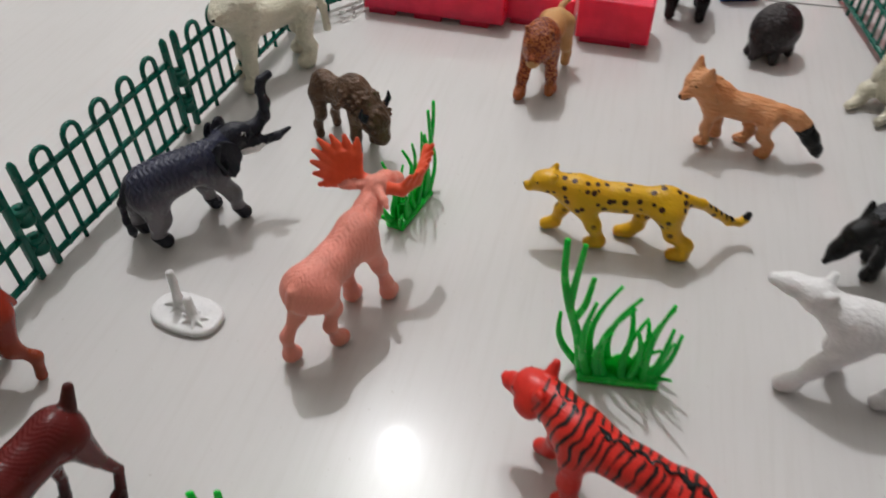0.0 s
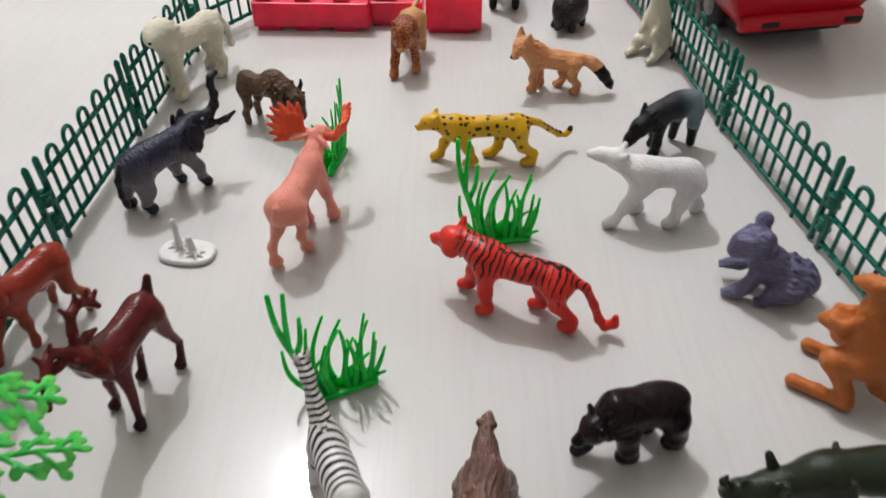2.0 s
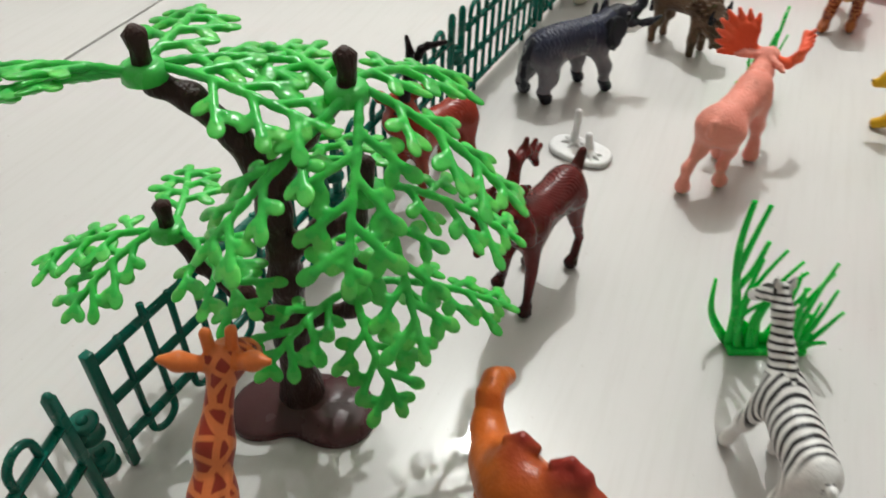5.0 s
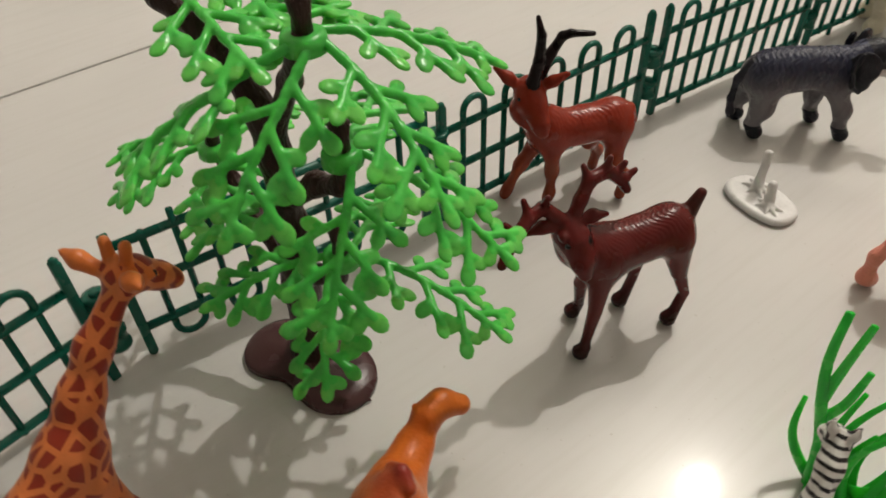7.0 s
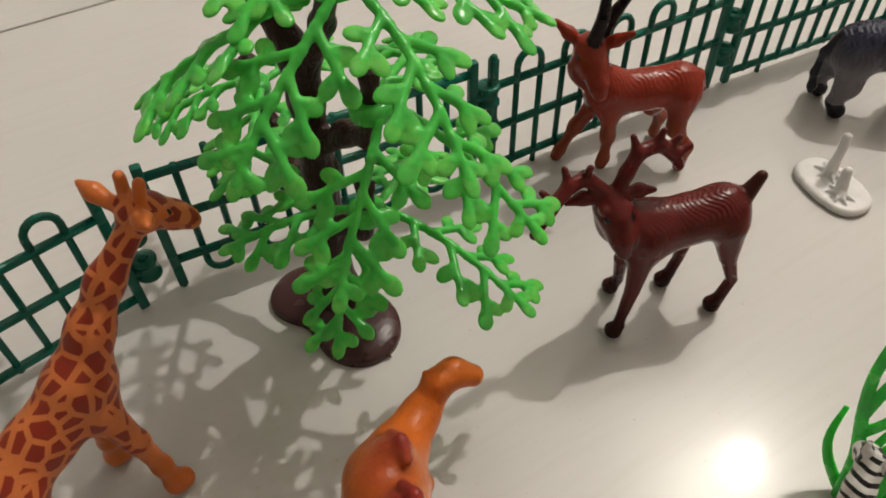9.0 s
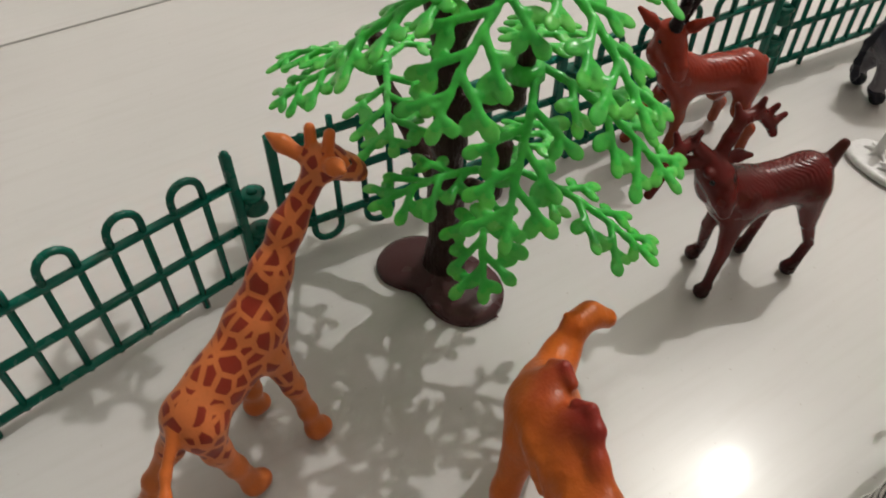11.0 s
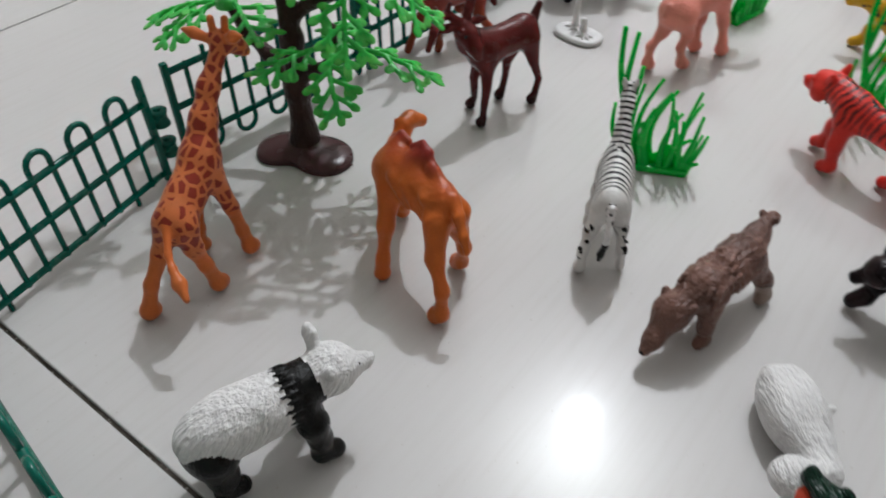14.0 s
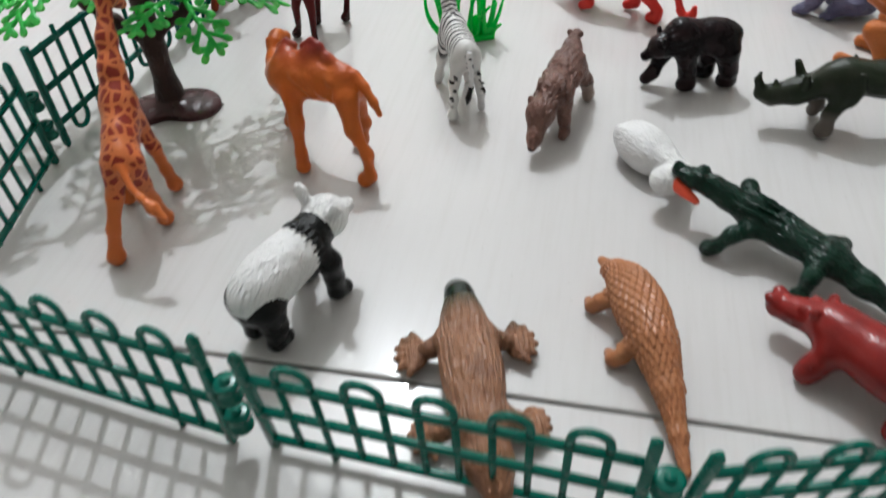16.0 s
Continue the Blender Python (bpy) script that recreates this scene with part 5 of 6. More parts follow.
for p, q in (((1.75, -0.5, 7.6), (1.9, -0.7, 8.1)), ((1.1, -0.6, 7.7), (0.95, -0.6, 8.25)), ((0.65, -0.6, 7.45), (0.35, -0.55, 7.9)), ((0.3, -0.6, 7.1), (-0.15, -0.6, 7.4)),
             ((3.4, -0.5, 6.9), (3.5, -0.1, 7.7)), ((4.1, -0.15, 7.0), (4.2, -0.45, 7.5)), ((4.7, 0.2, 6.7), (5.05, 0.0, 7.1))):
    c.limb("deer", 0.1, (*p, 0.18), (*q, 0.11))
c.limb("deer", 0.4, (1.2, 0.4, 3.8, 0.5), (1.5, 0.8, 2.2, 0.28))
c.limb("deer", 0.05, (1.5, 0.8, 2.2, 0.28), (1.8, 0.95, 0.7, 0.2), (1.85, 1.0, 0.42, 0.25), (2.0, 1.02, 0.24, 0.35))
c.limb("deer", 0.4, (1.0, -0.4, 3.8, 0.5), (1.3, -0.7, 2.2, 0.28))
c.limb("deer", 0.05, (1.3, -0.7, 2.2, 0.28), (1.1, -0.9, 0.7, 0.2), (1.15, -1.0, 0.42, 0.25), (1.3, -1.0, 0.24, 0.35))
c.limb("deer", 0.4, (-1.7, -0.4, 4.2, 0.65), (-1.2, -0.7, 2.6, 0.34))
c.limb("deer", 0.05, (-1.2, -0.7, 2.6, 0.3), (-1.2, -0.8, 1.4, 0.21), (-1.0, -0.8, 0.55, 0.23), (-0.8, -0.8, 0.24, 0.35))
c.limb("deer", 0.4, (-1.9, 0.4, 4.2, 0.65), (-2.2, 0.6, 2.7, 0.34))
c.limb("deer", 0.05, (-2.2, 0.6, 2.7, 0.3), (-2.6, 0.75, 1.5, 0.21), (-2.3, 0.8, 0.55, 0.23), (-2.1, 0.8, 0.24, 0.35))
c.limb("deerdark", 0.2, (-2.5, 0, 5.3, 0.3), (-2.8, 0, 6.0, 0.2))
figure(c, "toy_deer", "glossy dark red-brown stag figure with branching antlers", 0.0433, 0.3785, 235)

c = Clay(0.1)  # tiger
c.lump("tiger", 0.5, (-0.3, -0.1, 3.4), (2.8, 0.84, 0.88), 0, 3)
c.lump("tiger", 0.5, (1.6, -0.2, 3.5), (1.2, 0.95, 1.05))
c.lump("tiger", 0.5, (-2.3, 0, 3.1), (1.1, 0.9, 0.95))
c.limb("tiger", 0.5, (2.1, -0.3, 3.7, 0.9), (3.2, -0.7, 3.9, 0.8))
c.lump("tigerplain", 0.3, (4.0, -0.9, 3.8), (0.95, 0.82, 0.75), -14)
c.limb("tigerplain", 0.2, (4.6, -1.0, 3.5, 0.5), (5.1, -1.05, 3.4, 0.4))
c.limb("tigerplain", 0.1, (3.7, -1.5, 4.4, 0.28), (3.65, -1.7, 4.8, 0.18))
c.limb("tigerplain", 0.1, (3.6, -0.3, 4.4, 0.28), (3.5, -0.1, 4.8, 0.18))
c.limb("tiger", 0.4, (2.0, -0.6, 2.9, 0.65), (2.7, -0.8, 1.8, 0.45), (3.0, -0.85, 0.7, 0.38))
c.limb("tigerplain", 0.3, (3.0, -0.85, 0.55, 0.36), (3.5, -0.9, 0.33, 0.34))
c.limb("tiger", 0.4, (1.7, 0.45, 2.9, 0.6), (1.6, 0.8, 1.8, 0.38), (1.4, 0.85, 0.7, 0.33))
c.limb("tigerplain", 0.3, (1.4, 0.85, 0.5, 0.36), (1.85, 0.85, 0.33, 0.34))
c.limb("tiger", 0.4, (-2.1, -0.5, 2.8, 0.8), (-1.4, -0.6, 1.8, 0.48), (-1.5, -0.6, 0.7, 0.36))
c.limb("tigerplain", 0.3, (-1.5, -0.6, 0.5, 0.35), (-0.95, -0.6, 0.33, 0.34))
c.limb("tiger", 0.4, (-2.4, 0.5, 2.8, 0.78), (-2.5, 0.6, 1.9, 0.42), (-3.4, 0.6, 1.0, 0.33))
c.limb("tigerplain", 0.3, (-3.5, 0.6, 0.75, 0.36), (-3.4, 0.6, 0.36, 0.36), (-3.0, 0.55, 0.33, 0.35))
c.limb("tiger", 0.2, (-3.0, 0, 3.5, 0.36), (-3.9, 0, 3.1, 0.26), (-4.5, 0.05, 2.0, 0.24), (-4.9, 0.1, 1.0, 0.25))
c.lump("tigerplain", 0.15, (4.5, -1.0, 3.15), (0.5, 0.45, 0.3), -14)
c.lump("tigerplain", 0.15, (3.85, -1.55, 3.5), (0.55, 0.28, 0.5), -14)
c.lump("tigerplain", 0.15, (4.05, -0.15, 3.5), (0.55, 0.28, 0.5), -14)
c.lump("tigerplain", 0.1, (4.45, -1.0, 4.15), (0.35, 0.5, 0.2), -14, 20)
c.limb("ink", 0.03, (5.45, -1.15, 3.55, 0.1), (5.48, -0.95, 3.55, 0.1))
for s in (-1, 1):
    for k, (x, z) in enumerate(((3.75, 4.42), (3.35, 4.5), (4.15, 3.1), (3.8, 3.0), (3.45, 3.05))):
        w = 0.33 if k < 2 else 0.72
        c.limb("ink", 0.02, (x, -0.9 + s * w, z, 0.07), (x - 0.12, -0.9 + s * (w + 0.12), z + (-0.28 if k < 2 else 0.4), 0.05))
for k in range(17):
    x = 3.0 - 0.36 * k
    c.limb("ink", 0.03, (x, -0.65 + 0.25 * (3.0 - x) if x > 1 else -0.12, (4.62 if x > 2 else 4.45 - 0.06 * (2 - x)) - 0.03 * max(0, -x - 1) ** 2, 0.1), (x - 0.3, (-0.65 + 0.25 * (3.3 - x) if x > 1.3 else -0.1) + 0.14 * (-1) ** k, (4.6 if x > 2 else 4.43 - 0.06 * (2 - x)) - 0.04 * max(0, -x - 1) ** 2, 0.07))
c.limb("tigerplain", 0.2, (-4.9, 0.1, 1.0, 0.25), (-5.3, 0.1, 0.55, 0.27), (-5.75, 0.05, 0.85, 0.27), (-5.8, 0.0, 1.35, 0.19))
c.lump("ink", 0.02, (4.55, -1.55, 4), (0.11, 0.11, 0.11))
c.lump("ink", 0.02, (4.7, -0.45, 3.95), (0.11, 0.11, 0.11))
figure(c, "toy_tiger", "red-orange tiger figure with black stripes, walking", 0.2515, 0.375, 144)

c = Clay(0.1)  # koala
c.lump("koala", 0.6, (-0.8, 0, 1.5), (1.85, 1.25, 1.35), 0, 20)
c.lump("koala", 0.5, (0.7, 0, 2.35), (1.15, 1.0, 1.3))
c.lump("koala", 0.4, (1.6, 0, 3.75), (1.0, 1.0, 0.95), 0, -30)
c.limb("koala", 0.3, (1.8, 0, 3.9, 0.82), (2.45, 0, 3.55, 0.76), (2.78, 0, 3.05, 0.54))
c.lump("koala", 0.2, (1.5, 0.95, 4.85), (0.5, 0.4, 0.55), both=True)
c.limb("koala", 0.3, (1.6, 0.6, 4.3, 0.4), (1.5, 0.9, 4.8, 0.4), both=True)
c.limb("koala", 0.4, (1.2, 0.7, 2.0, 0.55), (1.8, 0.9, 0.9, 0.42), (2.3, 0.9, 0.4, 0.4), (2.7, 0.9, 0.3, 0.3))
c.limb("koala", 0.4, (1.2, -0.7, 2.0, 0.55), (2.1, -0.9, 1.3, 0.42), (2.8, -0.9, 1.1, 0.36))
c.limb("koala", 0.4, (-0.9, 1.0, 1.2, 0.8), (0.2, 1.3, 0.9, 0.5), (0.6, 1.3, 0.35, 0.4), both=True)
c.lump("ink", 0.05, (3.12, 0, 3.15), (0.16, 0.2, 0.26))
c.limb("koala", 0.12, (2.2, 0.75, 4.35, 0.22), (2.75, 0.35, 4.1, 0.16), both=True)
for k in range(4):
    c.limb("koala", 0.05, (2.5, 0.7 + 0.14 * k, 0.42, 0.15), (3.05, 0.62 + 0.18 * k, 0.2, 0.09))
    c.limb("koala", 0.05, (2.7, -1.1 + 0.14 * k, 1.15, 0.15), (3.25, -1.18 + 0.18 * k, 0.95, 0.09))
    c.limb("koala", 0.05, (0.6, 1.1 + 0.14 * k, 0.42, 0.15), (1.15, 1.05 + 0.17 * k, 0.2, 0.09))
for k in range(26):
    a, x = radians(-95 + 7.6 * k), -1.6 + 0.9 * (k % 4)
    q = math.sqrt(max(0.1, 1 - ((x + 0.7) / 2.0) ** 2))
    c.limb("koala", 0.1, (x, 1.28 * q * math.sin(a), 1.7 + 0.25 * x + 1.48 * q * math.cos(a), 0.16), (x - 0.5, 1.3 * q * math.sin(a), 1.4 + 0.25 * x + 1.42 * q * math.cos(a), 0.08))
figure(c, "toy_koala", "violet-grey furry koala figure sitting near the fence", 0.4035, 0.3420, 150, 0.96)

c = Clay(0.1)  # kangaroo
c.limb("roo", 0.6, (-0.2, 0, 2.7, 1.22), (0.2, 0, 4.1, 0.88), (0.6, 0, 5.6, 0.62), (0.75, 0, 6.7, 0.43))
c.limb("roo", 0.3, (0.85, 0, 7.05, 0.52), (1.35, -0.2, 6.9, 0.41), (1.8, -0.4, 6.65, 0.28))
c.limb("roo", 0.1, (0.6, 0.32, 7.4, 0.2), (0.4, 0.5, 8.0, 0.25), (0.2, 0.6, 8.5, 0.12), both=True)
c.lump("ink", 0.02, (1.2, 0.38, 7.2), (0.09, 0.09, 0.09))
c.lump("ink", 0.02, (2.05, -0.5, 6.7), (0.09, 0.12, 0.08))
c.limb("roo", 0.4, (0.2, 0.7, 2.7, 0.95), (1.3, 1.1, 2.5, 0.6), (0.2, 1.4, 1.0, 0.38), (0.0, 1.5, 0.4, 0.38), (1.4, 1.5, 0.35, 0.32), (2.6, 1.5, 0.35, 0.4), both=True)
c.limb("roo", 0.3, (0.9, 0.5, 5.1, 0.36), (1.5, 0.65, 4.4, 0.26), (2.1, 0.55, 4.5, 0.24), both=True)
c.limb("roo", 0.4, (1.5, 0, 3.8, 0.6), (2.1, 0, 4.0, 0.42), (2.5, 0, 3.9, 0.3))
c.limb("roo", 0.4, (-0.5, 0, 2.2, 0.75), (-1.2, 0, 1.0, 0.5), (-2.5, 0.2, 0.4, 0.36), (-4.2, 0.5, 0.3, 0.2))
figure(c, "toy_kangaroo", "orange-brown kangaroo figure with a joey in its pouch", 0.400, 0.268, 128)

c = Clay(0.09)  # zebra
c.lump("zebra", 0.5, (-0.2, 0, 3.75), (2.15, 0.88, 0.94))
c.lump("zebra", 0.4, (-1.6, 0, 3.9), (0.80, 0.72, 0.84))
c.lump("zebra", 0.5, (1.4, 0, 3.85), (0.95, 0.72, 0.95))
c.limb("zebraneck", 0.5, (1.6, 0, 4.1, 0.56), (2.5, 0.0, 5.0, 0.32), (3.5, 0.0, 6.0, 0.25), (4.0, 0.0, 6.3, 0.25))
c.limb("zebraneck", 0.3, (1.9, 0.0, 3.9, 0.46), (2.9, 0.0, 4.9, 0.30), (3.8, 0.0, 5.8, 0.24))
c.limb("zebraneck", 0.25, (4.15, 0.0, 6.25, 0.34), (4.7, 0.0, 5.7, 0.31), (5.2, 0.0, 5.1, 0.24))
c.limb("white", 0.12, (5.2, 0.0, 5.1, 0.27), (5.55, 0.0, 4.7, 0.25))
c.limb("zebra", 0.1, (4.05, 0.20, 6.45, 0.13), (4.1, 0.28, 6.75, 0.13), (4.15, 0.32, 7.0, 0.07), both=True)
c.limb("zebraneck", 0.08, (4.1, 0.0, 6.75, 0.12), (3.3, 0.0, 6.25, 0.15), (2.5, 0.0, 5.55, 0.15), (1.6, 0.0, 4.95, 0.13), (1.1, 0.0, 4.65, 0.10))
c.limb("zebra", 0.4, (1.5, 0.45, 3.3, 0.5), (1.7, 0.7, 1.9, 0.28), (1.9, 0.85, 0.7, 0.21), (2.0, 0.9, 0.25, 0.27))
c.limb("zebra", 0.4, (1.4, -0.45, 3.3, 0.5), (1.7, -0.7, 1.9, 0.28), (1.5, -0.85, 0.7, 0.21), (1.6, -0.9, 0.25, 0.27))
c.limb("zebra", 0.4, (-1.7, 0.4, 3.5, 0.52), (-1.7, 0.7, 2.2, 0.28), (-2.4, 0.92, 1.4, 0.2), (-2.4, 0.98, 0.4, 0.22), (-2.25, 1.0, 0.24, 0.25))
c.limb("zebra", 0.4, (-1.6, -0.4, 3.5, 0.52), (-1.2, -0.65, 2.2, 0.28), (-1.9, -0.85, 1.4, 0.19), (-1.75, -0.9, 0.28, 0.25))
c.limb("white", 0.1, (-2.5, -0.05, 4.3, 0.17), (-2.85, -0.05, 3.2, 0.15), (-2.8, -0.05, 2.4, 0.14))
c.limb("ink", 0.1, (-2.8, -0.05, 2.4, 0.15), (-2.65, 0.1, 1.6, 0.17), (-2.6, 0.15, 1.2, 0.1))
for y, z in ((-0.05, 4.05), (-0.12, 3.65), (0.05, 3.25), (-0.1, 2.85)):
    c.lump("ink", 0.02, (-2.84 + 0.2 * max(0, z - 3.3), y, z), (0.1, 0.1, 0.11))
for x, y, z in ((-2.12, 0.72, 2.6), (-2.0, 0.95, 2.3), (-2.3, 0.85, 1.9), (-2.52, 1.05, 1.5), (-2.55, 1.08, 1.1), (-1.7, -0.82, 2.4), (-1.85, -0.95, 1.9), (-2.02, -1.0, 1.5)):
    c.limb("ink", 0.02, (x, y - 0.09, z, 0.07), (x + 0.06, y + 0.05, z + 0.08, 0.06))
figure(c, "toy_zebra", "white zebra figure with black stripes, standing by grass", 0.130, 0.2797, 96)

c = Clay(0.08)  # brown shaggy animal
c.lump("mole", 0.5, (0.2, -0.2, 2.6), (2.2, 0.98, 1.05), 0, 3)
c.lump("mole", 0.4, (-1.5, -0.2, 2.65), (1.05, 1.02, 1.12))
c.lump("mole", 0.4, (1.2, -0.2, 2.75), (0.9, 0.92, 0.95))
c.limb("mole", 0.3, (-2.1, -0.1, 2.6, 0.75), (-2.8, 0.0, 2.4, 0.68))
c.lump("mole", 0.25, (-3.2, 0.05, 2.2), (0.82, 0.85, 0.8), 0, 20)
c.limb("mole", 0.25, (-3.6, 0.05, 1.8, 0.6), (-4.3, 0.0, 1.3, 0.42), (-4.75, 0.0, 0.95, 0.25))
c.lump("mole", 0.1, (-2.9, 0.75, 2.75), (0.22, 0.16, 0.24))
c.lump("mole", 0.1, (-2.9, -0.7, 2.75), (0.22, 0.16, 0.24))
c.lump("ink", 0.03, (-4.9, 0.0, 0.95), (0.12, 0.16, 0.12))
c.limb("mole", 0.5, (1.6, -0.2, 2.8, 0.82), (2.7, 0.0, 3.1, 0.48), (3.3, 0.1, 3.3, 0.34))
c.lump("mole", 0.2, (3.8, 0.1, 3.3), (0.5, 0.36, 0.34))
c.limb("mole", 0.2, (4.1, 0.1, 3.2, 0.28), (4.55, 0.1, 3.0, 0.18))
c.lump("mole", 0.1, (3.6, 0.45, 3.55), (0.18, 0.16, 0.2))
c.lump("mole", 0.1, (3.6, -0.25, 3.55), (0.18, 0.16, 0.2))
c.limb("mole", 0.3, (-1.6, -0.8, 2.0, 0.55), (-1.9, -1.0, 1.1, 0.32), (-1.8, -1.05, 0.35, 0.28), (-2.2, -1.05, 0.28, 0.27))
c.limb("mole", 0.3, (-1.4, 0.5, 2.0, 0.55), (-1.3, 0.8, 1.1, 0.32), (-1.2, 0.8, 0.35, 0.28), (-1.6, 0.8, 0.28, 0.27))
c.limb("mole", 0.35, (1.7, -0.7, 2.3, 0.58), (2.4, -1.15, 1.2, 0.36))
c.limb("molepale", 0.3, (2.3, -1.05, 1.4, 0.4), (2.5, -1.3, 0.4, 0.32), (2.15, -1.35, 0.3, 0.3))
c.limb("mole", 0.35, (1.4, 0.5, 2.3, 0.58), (1.6, 0.9, 1.2, 0.36), (1.6, 0.9, 0.4, 0.32), (1.25, 0.9, 0.3, 0.3))
rng = random.Random(14)
for k in range(70):
    x, a = rng.uniform(-2.2, 1.9), radians(rng.uniform(-110, 110))
    p = (x, -0.2 + 0.98 * math.sin(a), 2.65 + 1.02 * math.cos(a))
    c.limb("mole", 0.08, (*p, 0.13), (p[0] - 0.4, p[1] * 1.04, p[2] - 0.16, 0.06))
figure(c, "toy_badger", "shaggy brown burrowing animal figure with rough fur", 0.1835, 0.2505, 61)

c = Clay(0.08)  # black bear
c.lump("black", 0.6, (-1.0, 0, 3.45), (2.1, 1.2, 1.2))
c.lump("black", 0.5, (0.8, 0, 3.6), (1.2, 1.15, 1.15))
c.lump("black", 0.3, (1.15, 0, 4.1), (0.62, 0.8, 0.68))
c.limb("black", 0.4, (1.2, 0.1, 3.5, 1.0), (2.0, 0.25, 3.2, 0.85))
c.lump("black", 0.2, (2.5, 0.4, 3.15), (0.68, 0.80, 0.74))
c.limb("black", 0.15, (2.95, 0.45, 2.85, 0.42), (3.3, 0.5, 2.6, 0.34))
c.lump("ink", 0.05, (3.55, 0.52, 2.72), (0.14, 0.2, 0.14))
c.lump("black", 0.05, (2.45, 1.1, 3.8), (0.15, 0.33, 0.35))
c.lump("black", 0.05, (2.4, -0.3, 3.9), (0.15, 0.33, 0.35))
c.limb("black", 0.06, (2.75, 0.95, 3.5, 0.14), (3.1, 0.75, 3.25, 0.1))
c.limb("black", 0.06, (2.75, -0.15, 3.5, 0.14), (3.1, 0.2, 3.25, 0.1))
for k in range(22):
    a, x = radians(-115 + 230 * ((k * 7) % 11) / 10), 1.9 - 0.30 * (k % 3)
    r = 0.98 + 0.10 * (1.9 - x)
    c.limb("black", 0.05, (x, 0.15 + r * math.sin(a), 3.3 + 0.30 * (1.9 - x) + r * math.cos(a), 0.13), (x - 0.55, 0.10 + 1.06 * r * math.sin(a), 3.38 + 0.40 * (1.9 - x) + 1.06 * r * math.cos(a), 0.07))
c.limb("black", 0.4, (1.0, -0.7, 2.8, 0.75), (1.9, -0.55, 1.8, 0.48), (2.3, -0.35, 0.8, 0.40), (2.75, -0.3, 0.42, 0.42))
c.limb("black", 0.4, (0.7, 0.75, 2.7, 0.75), (0.4, 0.75, 1.3, 0.5), (0.2, 0.7, 0.45, 0.48), (0.6, 0.7, 0.38, 0.4))
c.limb("black", 0.4, (-2.0, 0.7, 2.7, 0.9), (-2.4, 0.75, 1.3, 0.55), (-2.6, 0.55, 0.45, 0.5), (-2.2, 0.55, 0.38, 0.42))
c.limb("black", 0.4, (-1.9, -0.75, 2.7, 0.9), (-1.5, -0.8, 1.3, 0.55), (-1.5, -0.8, 0.45, 0.5), (-1.1, -0.8, 0.38, 0.42))
figure(c, "toy_black_bear", "glossy black bear figure with moulded fur", 0.2700, 0.2710, 178, 0.91)

c = Clay(0.1)  # rhino
c.lump("rhino", 0.6, (-1.2, 0, 3.2), (3.3, 1.15, 1.08))
c.lump("rhino", 0.5, (-3.2, 0, 3.2), (1.2, 1.1, 1.1))
c.lump("rhino", 0.5, (1.5, 0, 3.2), (1.3, 1.05, 1.08))
c.limb("rhino", 0.12, (1.0, 1.0, 3.9, 0.14), (0.8, 1.15, 3.0, 0.13), (1.1, 1.05, 2.2, 0.1), both=True)
c.limb("rhino", 0.12, (-2.2, 1.0, 4.0, 0.14), (-2.0, 1.15, 3.0, 0.13), (-2.2, 1.05, 2.2, 0.1), both=True)
c.limb("rhino", 0.5, (2.4, 0, 2.8, 0.85), (3.8, -0.1, 2.1, 0.68), (5.0, -0.1, 1.8, 0.52), (5.6, -0.1, 1.9, 0.42))
c.limb("rhino", 0.15, (5.7, -0.1, 2.2, 0.32), (5.95, -0.1, 2.7, 0.2), (5.9, -0.1, 3.2, 0.08))
c.limb("rhino", 0.15, (4.9, -0.1, 2.3, 0.25), (5.0, -0.1, 2.7, 0.12))
c.limb("rhino", 0.1, (3.6, 0.5, 2.8, 0.3), (3.7, 0.75, 3.5, 0.2))
c.limb("rhino", 0.1, (3.6, -0.6, 2.8, 0.3), (3.9, -0.85, 3.5, 0.2))
c.limb("rhino", 0.4, (1.4, 0.7, 2.5, 0.66), (2.0, 0.95, 1.4, 0.36), (2.0, 1.0, 0.42, 0.38), (2.15, 1.0, 0.36, 0.4))
c.limb("rhino", 0.4, (1.6, -0.7, 2.5, 0.66), (2.7, -0.9, 1.6, 0.36), (2.1, -1.0, 0.85, 0.34), (2.2, -1.0, 0.4, 0.4))
c.limb("rhino", 0.4, (-3.0, 0.7, 2.6, 0.8), (-2.6, 0.8, 1.4, 0.40), (-2.8, 0.8, 0.8, 0.36), (-2.6, 0.8, 0.4, 0.42))
c.limb("rhino", 0.4, (-3.2, -0.7, 2.6, 0.8), (-3.6, -0.8, 1.4, 0.40), (-4.0, -0.8, 0.8, 0.36), (-3.9, -0.8, 0.4, 0.42))
c.limb("rhino", 0.2, (-4.5, 0, 3.4, 0.22), (-5.0, 0, 2.2, 0.16))
figure(c, "toy_rhinoceros", "dark olive-green rhinoceros figure with pale belly", 0.348, 0.211, 165)

c = Clay(0.085)  # swan
c.lump("feather", 0.6, (-0.3, 0, 1.25), (2.3, 1.4, 1.2), 0, -4)
c.lump("feather", 0.4, (-0.6, 0.65, 1.6), (1.8, 0.5, 0.8), 6)
c.lump("feather", 0.4, (-0.6, -0.65, 1.6), (1.8, 0.5, 0.8), -6)
c.limb("feather", 0.4, (1.5, 0.3, 1.2, 0.85), (2.6, 0.2, 1.2, 0.7), (3.1, -0.6, 1.6, 0.6))
c.lump("feather", 0.3, (3.2, -1.4, 1.9), (0.95, 1.0, 0.8), -10)
c.limb("beak", 0.1, (3.8, -1.45, 2.1, 0.42), (4.6, -1.4, 2.05, 0.33), (5.4, -1.3, 1.9, 0.2))
